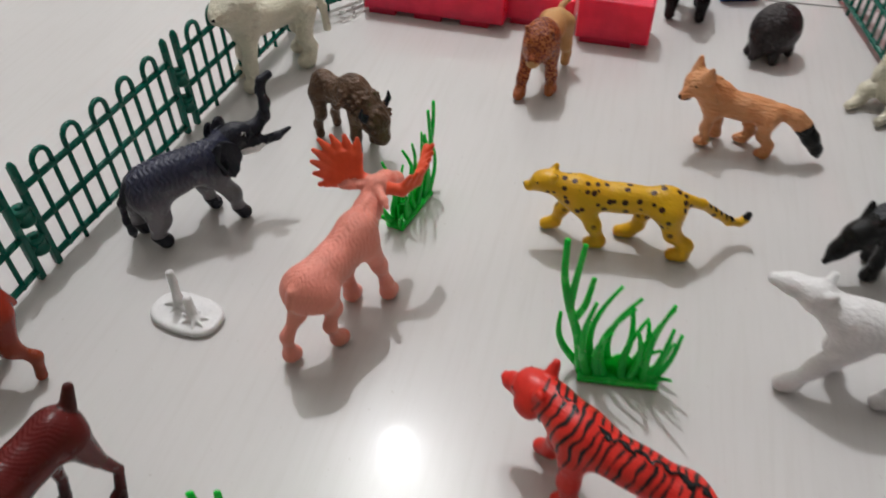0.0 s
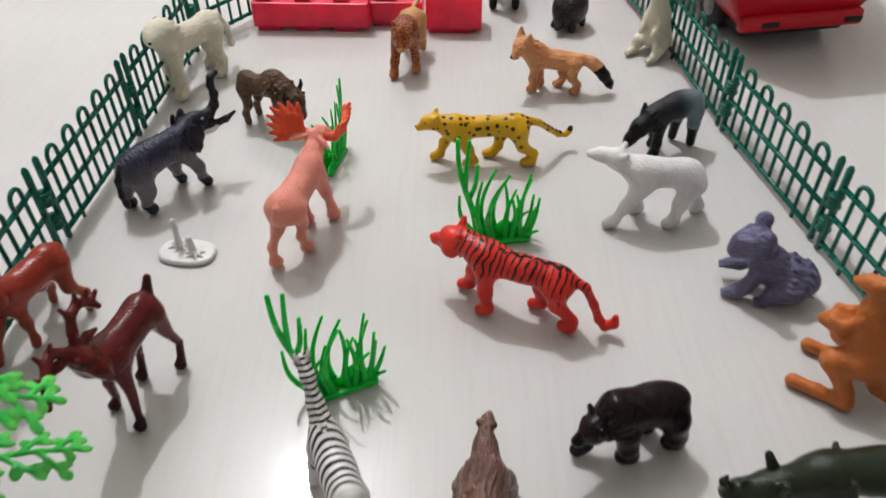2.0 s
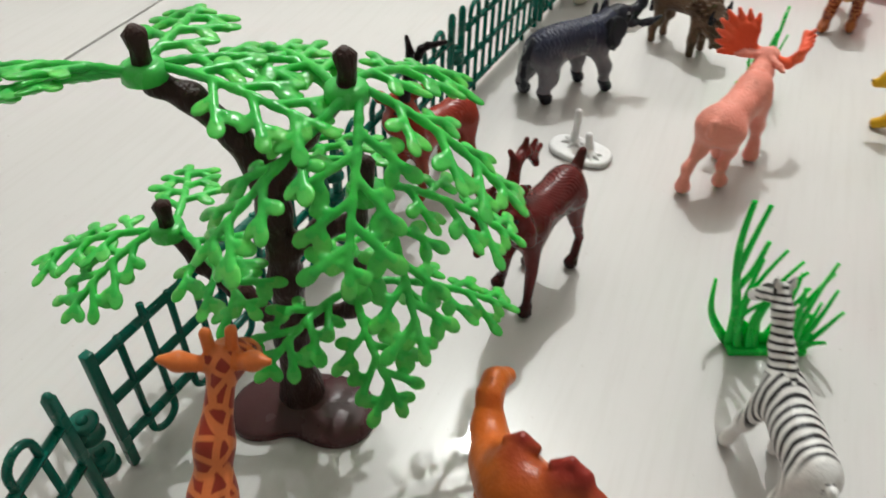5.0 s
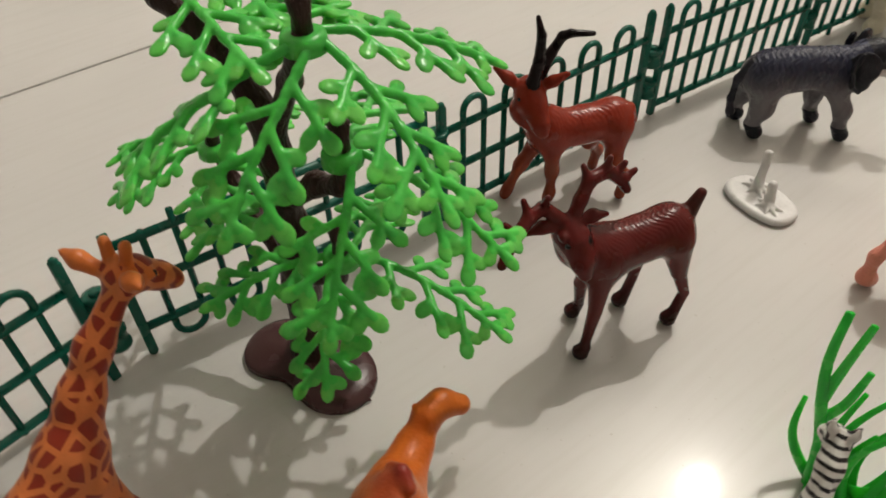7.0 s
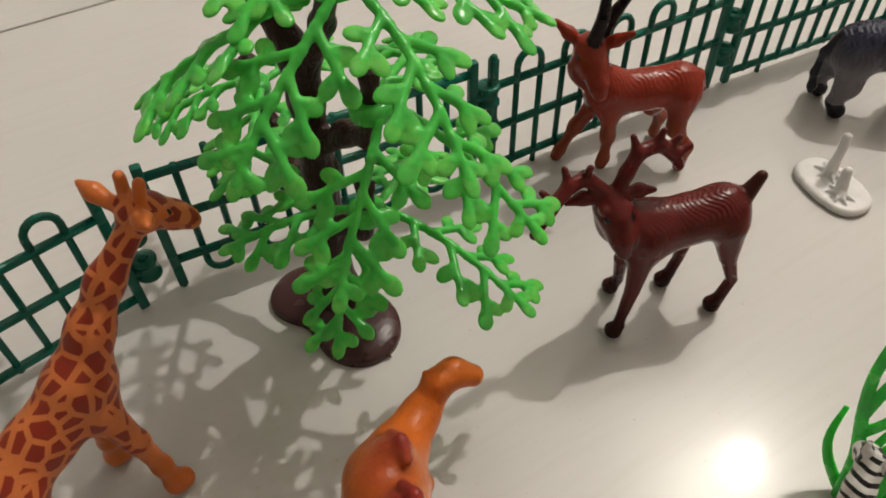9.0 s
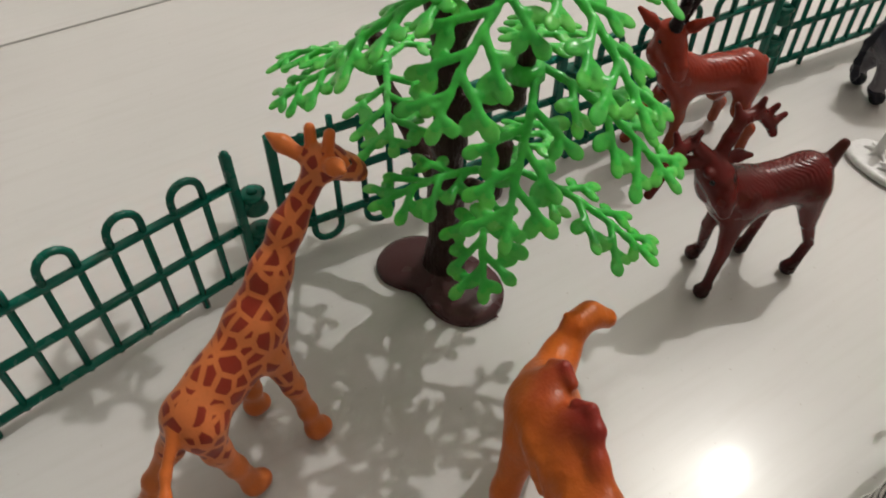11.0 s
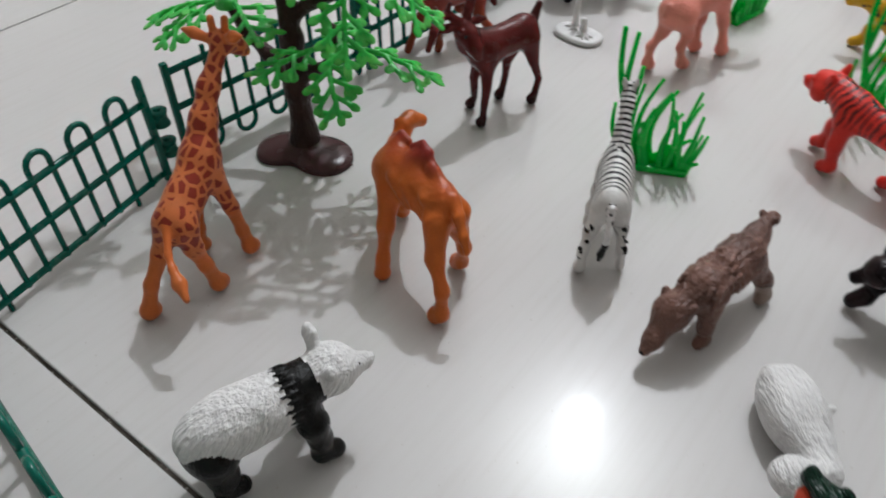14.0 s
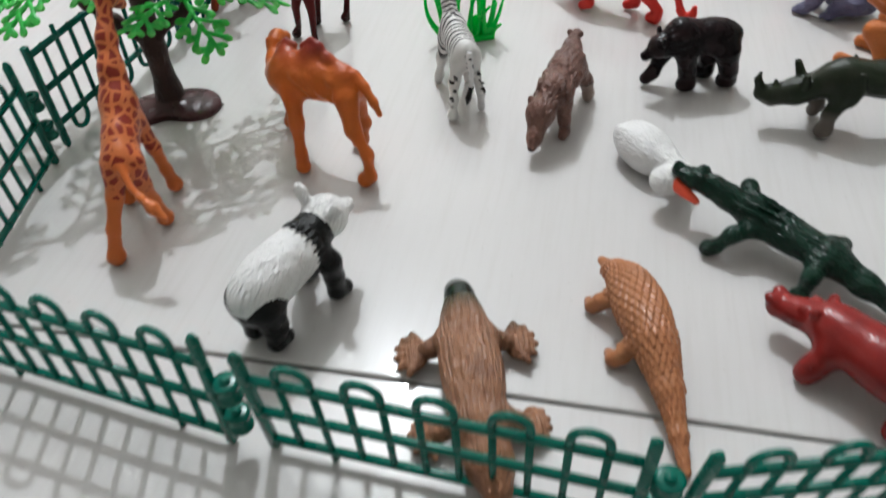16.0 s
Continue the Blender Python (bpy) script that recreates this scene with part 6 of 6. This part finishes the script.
c.limb("feather", 0.2, (-0.2, 1.2, 1.0, 0.25), (-0.4, 1.8, 1.2, 0.2))
figure(c, "toy_swan", "white swan figure with orange-red beak lying beside the crocodile", 0.2205, 0.1945, -68, 0.90)

c = Clay(0.09)  # crocodile
c.lump("croc", 0.5, (-0.3, 0, 1.5), (2.7, 0.94, 0.78))
c.limb("croc", 0.5, (1.8, 0.1, 1.8, 0.72), (3.0, 0.3, 2.1, 0.54), (3.6, 0.4, 2.3, 0.47))
c.limb("croc", 0.3, (3.8, 0.46, 2.35, 0.60), (4.6, 0.64, 2.45, 0.48), (5.5, 0.8, 2.6, 0.34))
c.lump("croc", 0.1, (4.35, 0.9, 2.88), (0.32, 0.22, 0.25))
c.lump("croc", 0.1, (4.45, 0.25, 2.88), (0.32, 0.22, 0.25))
c.lump("croc", 0.1, (5.55, 0.8, 2.9), (0.25, 0.25, 0.15))
c.limb("croc", 0.4, (1.2, 0.7, 1.5, 0.5), (1.7, 1.6, 1.3, 0.34), (2.1, 2.1, 0.6, 0.27), (2.4, 2.2, 0.4, 0.42))
c.limb("croc", 0.4, (2.0, -0.6, 1.7, 0.5), (2.7, -1.2, 2.0, 0.34), (2.6, -1.6, 1.2, 0.28), (2.7, -1.7, 0.4, 0.36))
c.limb("croc", 0.4, (-2.0, 0.7, 1.4, 0.55), (-2.2, 1.6, 1.3, 0.34), (-2.2, 2.1, 0.5, 0.27), (-2.0, 2.1, 0.35, 0.34))
c.limb("croc", 0.4, (-2.0, -0.8, 1.4, 0.6), (-2.1, -1.4, 1.2, 0.36), (-2.0, -1.7, 0.5, 0.3), (-1.7, -1.7, 0.32, 0.34))
c.limb("croc", 0.5, (-2.4, 0, 1.4, 0.75), (-4.0, 0.1, 1.1, 0.52), (-5.4, 0.0, 0.75, 0.36), (-7.4, -0.6, 0.5, 0.2))
for k in range(16):
    x = 1.8 - k * 0.5
    for v in (0.75, 0.28, -0.28, -0.75):
        t = max(0.25, 1 - 0.05 * k)
        c.lump("croc", 0.06, (x + 0.1 * (v > 0), v * t, max(1.0, 2.42 - 0.012 * k * k - 0.32 * v * v)), (0.34, 0.07, 0.15))
figure(c, "toy_crocodile", "dark glossy green crocodile figure with ridged back", 0.2611, 0.1189, 126)

c = Clay(0.08)  # camel
c.relief = combed(3.7, 0.46, 0.020, -2.6, 1.0, -0.9, top=5.7)
c.lump("camel", 0.6, (0.1, -0.3, 4.72), (2.0, 0.92, 1.12))
c.limb("camel", 0.15, (0.4, 0.45, 5.2, 0.2), (-0.3, 0.5, 4.6, 0.16), (-0.9, 0.5, 4.2, 0.12))
c.limb("camel", 0.15, (1.0, 0.55, 5.3, 0.2), (0.4, 0.6, 4.7, 0.16), (0.1, 0.55, 4.2, 0.12))
c.lump("camel", 0.6, (1.6, -0.3, 4.8), (1.2, 1.0, 1.3))
c.lump("camel", 0.6, (2.5, -0.55, 4.3), (0.95, 0.85, 1.05))
c.lump("camel", 0.5, (-1.4, -0.25, 4.9), (0.75, 0.74, 0.95))
c.limb("camel", 0.6, (2.2, -0.55, 5.0, 0.75), (2.35, -0.8, 5.7, 0.32), (2.3, -1.0, 6.1, 0.17))
c.limb("camel", 0.10, (2.75, -0.85, 5.95, 0.16), (2.35, -1.0, 6.25, 0.17), (1.85, -1.0, 6.1, 0.17))
c.limb("camel", 0.6, (0.65, -0.45, 5.1, 0.75), (0.7, -0.65, 6.0, 0.32), (0.65, -0.85, 6.5, 0.17))
c.limb("camel", 0.10, (1.15, -0.7, 6.35, 0.16), (0.7, -0.88, 6.65, 0.17), (0.2, -0.85, 6.45, 0.17))
c.limb("camel", 0.35, (0.2, -0.75, 6.3, 0.22), (-0.4, -0.6, 5.95, 0.22), (-1.4, -0.5, 5.5, 0.25))
c.lump("camel", 0.2, (-1.0, 0.3, 5.25), (0.38, 0.3, 0.22), 0, 10)
c.limb("camel", 0.5, (2.2, -0.4, 4.6, 1.0), (3.2, -1.1, 4.15, 0.72), (3.95, -1.9, 4.2, 0.50), (4.35, -2.5, 4.65, 0.44))
c.limb("camel", 0.3, (4.42, -2.65, 4.95, 0.45), (4.55, -3.15, 4.98, 0.40), (4.42, -3.7, 4.74, 0.33))
c.lump("camel", 0.1, (4.35, -2.75, 5.2), (0.2, 0.3, 0.16), -60)
c.lump("camel", 0.05, (4.1, -2.55, 5.15), (0.12, 0.1, 0.16))
c.lump("camel", 0.05, (4.65, -2.35, 5.15), (0.12, 0.1, 0.16))
c.limb("camel", 0.4, (1.6, 0.4, 4.2, 0.6), (1.1, 1.1, 2.7, 0.36), (0.8, 1.6, 1.1, 0.27), (0.7, 1.75, 0.4, 0.42))
c.limb("camel", 0.4, (1.9, -0.9, 4.2, 0.6), (2.9, -1.3, 2.7, 0.36), (3.4, -1.6, 1.1, 0.27), (3.7, -1.75, 0.4, 0.42))
c.limb("camel", 0.4, (-1.75, 0.35, 4.4, 0.66), (-2.3, 0.95, 3.0, 0.38), (-3.2, 1.3, 1.9, 0.27), (-3.3, 1.45, 0.6, 0.30), (-3.0, 1.5, 0.35, 0.42))
c.limb("camel", 0.4, (-1.75, -0.75, 4.4, 0.66), (-1.5, -1.1, 3.0, 0.40), (-1.7, -1.3, 1.9, 0.28), (-1.3, -1.45, 0.6, 0.30), (-1.0, -1.5, 0.35, 0.42))
c.limb("camel", 0.25, (-2.0, -0.4, 5.4, 0.3), (-2.6, -0.15, 5.0, 0.24), (-3.2, 0.1, 4.4, 0.2), (-3.55, 0.2, 3.8, 0.15))
c.lump("ink", 0.02, (4.16, -3.05, 5.1), (0.05, 0.05, 0.05))
c.lump("ink", 0.02, (4.92, -3.05, 5.1), (0.05, 0.05, 0.05))
figure(c, "toy_camel", "orange-brown two-humped camel figure with dark red humps", 0.0505, 0.2303, 150)

c = Clay(0.095)  # giraffe
c.lump("giraffe", 0.6, (-0.1, -0.12, 5.05), (1.85, 0.86, 1.05), 0, 26)
c.lump("giraffe", 0.5, (-1.25, -0.28, 4.6), (0.80, 0.80, 0.92))
c.lump("giraffe", 0.6, (1.4, -0.1, 5.7), (1.0, 0.82, 1.25))
c.limb("giraffe", 0.5, (1.7, -0.05, 6.2, 0.84), (2.5, 0.0, 7.4, 0.54), (3.4, 0.03, 8.5, 0.42), (4.6, 0.0, 9.6, 0.36))
c.lump("giraffe", 0.3, (4.95, -0.05, 9.95), (0.62, 0.52, 0.50), 0, -18)
c.limb("giraffe", 0.3, (5.2, -0.15, 9.8, 0.46), (5.65, -0.25, 9.4, 0.36), (5.95, -0.3, 9.1, 0.32))
c.lump("giraffeplain", 0.1, (6.0, -0.3, 9.0), (0.34, 0.33, 0.26), -20, -40)
c.limb("giraffeplain", 0.12, (4.85, 0.22, 10.3, 0.18), (4.95, 0.30, 10.95, 0.17))
c.limb("giraffeplain", 0.12, (4.95, -0.28, 10.3, 0.18), (5.1, -0.32, 10.95, 0.17))
c.limb("giraffeplain", 0.1, (4.6, 0.35, 10.15, 0.20), (4.4, 0.9, 10.45, 0.27), (4.3, 1.3, 10.6, 0.12))
c.limb("giraffeplain", 0.1, (4.75, -0.4, 10.15, 0.20), (4.6, -0.95, 10.45, 0.27), (4.5, -1.35, 10.6, 0.12))
c.lump("giraffeplain", 0.1, (5.35, 0.22, 10.0), (0.17, 0.14, 0.14))
c.lump("giraffeplain", 0.1, (5.3, -0.58, 9.95), (0.17, 0.14, 0.14))
c.limb("giraffe", 0.4, (1.5, -0.55, 5.0, 0.52), (1.8, -0.85, 3.2, 0.33))
c.limb("giraffeplain", 0.3, (1.8, -0.85, 3.2, 0.33), (2.0, -1.0, 1.6, 0.28), (2.1, -1.15, 0.5, 0.35), (2.35, -1.15, 0.35, 0.35))
c.limb("giraffe", 0.4, (1.4, 0.4, 5.0, 0.52), (1.4, 0.8, 3.2, 0.33))
c.limb("giraffeplain", 0.3, (1.4, 0.8, 3.2, 0.33), (1.4, 1.05, 1.6, 0.28), (1.4, 1.2, 0.5, 0.35), (1.65, 1.2, 0.35, 0.35))
c.limb("giraffe", 0.4, (-1.4, 0.1, 4.5, 0.60), (-2.0, 0.4, 3.2, 0.38))
c.limb("giraffeplain", 0.3, (-2.0, 0.4, 3.2, 0.38), (-2.8, 0.75, 1.9, 0.29), (-3.2, 1.0, 0.5, 0.38), (-2.9, 1.0, 0.35, 0.36))
c.limb("giraffe", 0.4, (-1.3, -0.65, 4.5, 0.60), (-1.2, -0.75, 3.2, 0.40))
c.limb("giraffeplain", 0.3, (-1.2, -0.7, 3.2, 0.42), (-0.9, -0.85, 1.9, 0.31), (-0.6, -1.0, 0.5, 0.37), (-0.3, -1.0, 0.35, 0.35))
c.limb("giraffeplain", 0.2, (-2.0, -0.4, 4.8, 0.22), (-2.8, -0.8, 4.2, 0.15), (-3.2, -1.2, 3.9, 0.16), (-3.6, -1.7, 3.55, 0.30), (-4.05, -2.25, 3.2, 0.14))
c.lump("ink", 0.02, (5.45, 0.30, 9.98), (0.09, 0.09, 0.09))
c.lump("ink", 0.02, (5.4, -0.68, 9.93), (0.09, 0.09, 0.09))
figure(c, "toy_giraffe", "orange giraffe figure with red-brown patches", -0.0442, 0.1917, 91)

c = Clay(0.09)  # panda
c.lump("whitefur", 0.6, (-0.75, 0, 3.35), (2.25, 1.28, 1.25), 0, 3)
c.lump("whitefur", 0.4, (0.6, 0, 3.4), (1.2, 1.16, 1.12))
c.limb("ink", 0.15, (1.45, 0, 3.5, 1.06), (1.75, 0, 3.6, 1.0))
c.lump("whitefur", 0.3, (2.95, 0.1, 3.75), (1.12, 1.06, 1.0), 0, -2)
c.limb("whitefur", 0.25, (3.6, 0.05, 3.52, 0.60), (4.35, 0.0, 3.45, 0.36))
c.lump("ink", 0.03, (4.66, 0.0, 3.55), (0.1, 0.18, 0.12))
c.lump("ink", 0.02, (3.92, 0.5, 3.98), (0.1, 0.1, 0.1))
c.lump("ink", 0.02, (3.92, -0.45, 3.98), (0.1, 0.1, 0.1))
c.limb("whitefur", 0.08, (2.75, 0.8, 4.45, 0.26), (2.75, 1.05, 5.0, 0.27), (2.75, 1.12, 5.2, 0.2))
c.limb("whitefur", 0.08, (2.7, -0.7, 4.4, 0.26), (2.65, -1.0, 4.85, 0.27))
for s in (-1, 1):
    c.limb("ink", 0.2, (1.55, 0.72 * s, 3.2, 0.48), (1.72, 0.92 * s, 2.5, 0.58), (1.85, 0.96 * s, 1.5, 0.46), (1.8, 1.0 * s, 0.6, 0.40), (2.35, 1.0 * s, 0.42, 0.40))
    c.limb("ink", 0.25, (-1.9, 0.58 * s, 2.75, 0.86), (-1.8, 0.70 * s, 1.6, 0.56), (-1.9, 0.66 * s, 0.6, 0.38), (-1.3, 0.62 * s, 0.42, 0.38))
for k in range(16):
    a = radians(-120 + 16 * k)
    c.limb("ink", 0.04, (1.4, 1.06 * math.sin(a), 3.5 + 1.05 * math.cos(a), 0.09), (0.95 - 0.12 * (k % 2), 1.12 * math.sin(a), 3.47 + 1.12 * math.cos(a), 0.05))
c.lump("ink", 0.2, (-1.9, 0, 2.62), (1.05, 1.22, 0.72), 0, -8)
figure(c, "toy_panda", "white panda figure with black legs and shoulder band", 0.0338, 0.1133, 51)

c = Clay(0.085)  # platypus
c.lump("platypus", 0.7, (-0.4, 0, 1.1), (3.6, 1.3, 0.95))
c.lump("platypus", 0.5, (2.1, 0, 1.3), (1.3, 0.76, 0.78))
c.limb("bill", 0.2, (2.8, 0, 1.4, 0.62), (3.2, 0, 1.3, 0.62), (3.5, 0, 1.2, 0.54))
c.lump("bill", 0.2, (3.6, 0, 1.2), (0.7, 0.6, 0.3))
c.limb("platypus", 0.5, (-3.3, 0, 0.9, 0.95), (-4.6, -0.1, 0.7, 0.85), (-5.6, -0.2, 0.55, 0.6))
for s in (1, -1):
    for px, reach in ((1.1, 1.22), (-2.9, 0.95)):
        c.limb("platypus", 0.3, (px, 0.9 * s, 1.0, 0.5), (px - 0.05, 1.5 * s, 0.55, 0.36), (px, 1.85 * s, 0.34, 0.30))
        for k in range(6):
            a = radians(-60 + 24 * k + (8 if px > 0 else -25))
            tip = (px + reach * math.sin(a), (1.75 + reach * math.cos(a)) * s, 0.2)
            c.limb("platypus", 0.05, (px, 1.75 * s, 0.36, 0.24), (*(0.75 * np.array(tip) + 0.25 * np.array((px, 1.75 * s, 0.36))), 0.19), (*tip, 0.15))
        c.lump("platypus", 0.08, (px + 0.10, (1.75 + 0.42 * reach) * s, 0.23), (0.80 * reach, 0.56 * reach, 0.145))
figure(c, "toy_platypus", "brown platypus figure with glossy black bill, lying flat", 0.1070, 0.0690, 90)

def scales(p):
    """Overlapping pointed scales in staggered rows, each one rising towards its tip; fewer round the tail."""
    x, y, z = p.T
    tail = np.clip((-1.0 - x) / 5.2, 0, 1)
    side = np.where(x < -1, 0.5 * tail, np.where(x > 2, 0.25 * (x - 2), 0))
    a = np.arctan2(y - side, z - (1.5 - 1.2 * tail)) / (2 * math.pi)
    rise = np.zeros(len(x))
    for turn in (0.0, 0.5):
        count = np.where(x < -4.2, 8, np.where(x < -2.4, 12, np.where(x < -0.9, 16, 20)))
        u = (-x / 0.66 + turn) % 1.0
        v = 2 * np.abs((a * count + turn) % 1.0 - 0.5)
        inside = v < np.where(u < 0.35, 0.96, 0.96 * np.sqrt(np.maximum(0, (1 - u) / 0.65)))
        rise = np.maximum(rise, np.where(inside, 0.02 + 0.13 * u - 0.04 * v * v, 0))
    covered = ((np.abs(a) < 0.33) | (x < -1.2)) & (x < 3.5) & ~((np.abs(y) > 0.95) & (z < 0.9))
    return np.where(covered, rise * np.clip(1.15 - 0.55 * tail, 0, 1), 0)


c = Clay(0.042)  # pangolin
c.relief = scales
c.lump("pangolin", 0.3, (0.8, 0, 1.55), (2.5, 1.05, 1.0))
c.limb("pangolin", 0.3, (2.2, 0.1, 1.6, 0.72), (3.3, 0.35, 1.4, 0.42), (4.2, 0.6, 1.2, 0.2))
c.limb("pangolin", 0.25, (-1.0, 0, 1.4, 0.90), (-3.0, 0.1, 1.0, 0.50), (-4.8, 0.3, 0.6, 0.27), (-6.2, 0.5, 0.3, 0.14))
c.limb("pangolin", 0.2, (2.0, 0.8, 1.0, 0.42), (2.2, 1.3, 0.6, 0.33), (2.3, 1.5, 0.35, 0.32), (2.7, 1.55, 0.26, 0.22))
c.limb("pangolin", 0.2, (2.0, -0.6, 1.0, 0.42), (2.2, -0.8, 0.5, 0.32), (2.5, -0.85, 0.26, 0.24))
c.limb("pangolin", 0.2, (-0.7, 0.8, 1.0, 0.42), (-0.8, 1.2, 0.6, 0.33), (-0.7, 1.5, 0.35, 0.32), (-0.3, 1.55, 0.26, 0.22))
c.limb("pangolin", 0.2, (-0.7, -0.55, 1.0, 0.42), (-0.7, -0.7, 0.5, 0.32), (-0.4, -0.75, 0.26, 0.24))
figure(c, "toy_pangolin", "copper-brown pangolin figure covered in overlapping scales", 0.182, 0.075, 92)

c = Clay(0.1)  # hippo
c.lump("hippo", 0.7, (-0.9, 0, 1.9), (2.7, 1.4, 1.25))
c.lump("hippo", 0.6, (1.4, 0, 1.9), (1.2, 1.1, 1.0))
c.limb("hippo", 0.5, (2.1, 0, 1.9, 0.78), (3.0, 0.1, 1.6, 0.55), (3.9, 0.2, 1.4, 0.58))
c.lump("hippo", 0.2, (4.2, 0.5, 1.8), (0.32, 0.28, 0.22))
c.lump("hippo", 0.2, (4.2, -0.1, 1.8), (0.32, 0.28, 0.22))
c.lump("hippo", 0.1, (2.3, 0.65, 2.55), (0.22, 0.2, 0.32), both=True)
c.lump("hippo", 0.1, (2.8, 0.4, 2.2), (0.28, 0.2, 0.22), both=True)
c.limb("hippo", 0.4, (1.1, 0.9, 1.4, 0.62), (1.3, 1.4, 0.7, 0.46), (1.4, 1.6, 0.42, 0.44), both=True)
c.limb("hippo", 0.4, (-2.4, 0.9, 1.4, 0.7), (-2.4, 1.2, 0.7, 0.5), (-2.3, 1.3, 0.42, 0.46), both=True)
figure(c, "toy_hippopotamus", "dark red glossy hippopotamus figure", 0.2616, 0.0450, 120)

# ---- floor tiles ----
ROOM = ((-3.1, -2.9), (3.3, 3.3))


def cut_tile(i, j):
    """A tile cut along the walls, as its own mesh."""
    place = M_TILE @ pose((i + 0.5) * LONG, (j + 0.5) * TILE, 0)
    bm = bmesh.new()
    bm.from_mesh(tile_mesh)
    back = place.inverted()
    for corner, ways in ((ROOM[0], ((-1, 0, 0), (0, -1, 0))), (ROOM[1], ((1, 0, 0), (0, 1, 0)))):
        for way in ways:
            bmesh.ops.bisect_plane(bm, geom=bm.verts[:] + bm.edges[:] + bm.faces[:], plane_co=back @ Vector((*corner, 0)), plane_no=back.to_3x3() @ Vector(way), clear_outer=True)
    if bm.faces:
        me = bpy.data.meshes.new("tile")
        bm.to_mesh(me)
        me.materials.append(M["tile"])
        floor_tile(me, i, j)
    bm.free()


for i in range(-5, 8):
    for j in range(-8, 9):
        corners = [M_TILE @ Vector(((i + a) * LONG, (j + b) * TILE, 0)) for a in (0, 1) for b in (0, 1)]
        inside = [ROOM[0][0] < q.x < ROOM[1][0] and ROOM[0][1] < q.y < ROOM[1][1] for q in corners]
        if all(inside):
            floor_tile(tile_mesh, i, j)
        elif min(q.x for q in corners) < ROOM[1][0] and max(q.x for q in corners) > ROOM[0][0] and min(q.y for q in corners) < ROOM[1][1] and max(q.y for q in corners) > ROOM[0][1]:
            cut_tile(i, j)
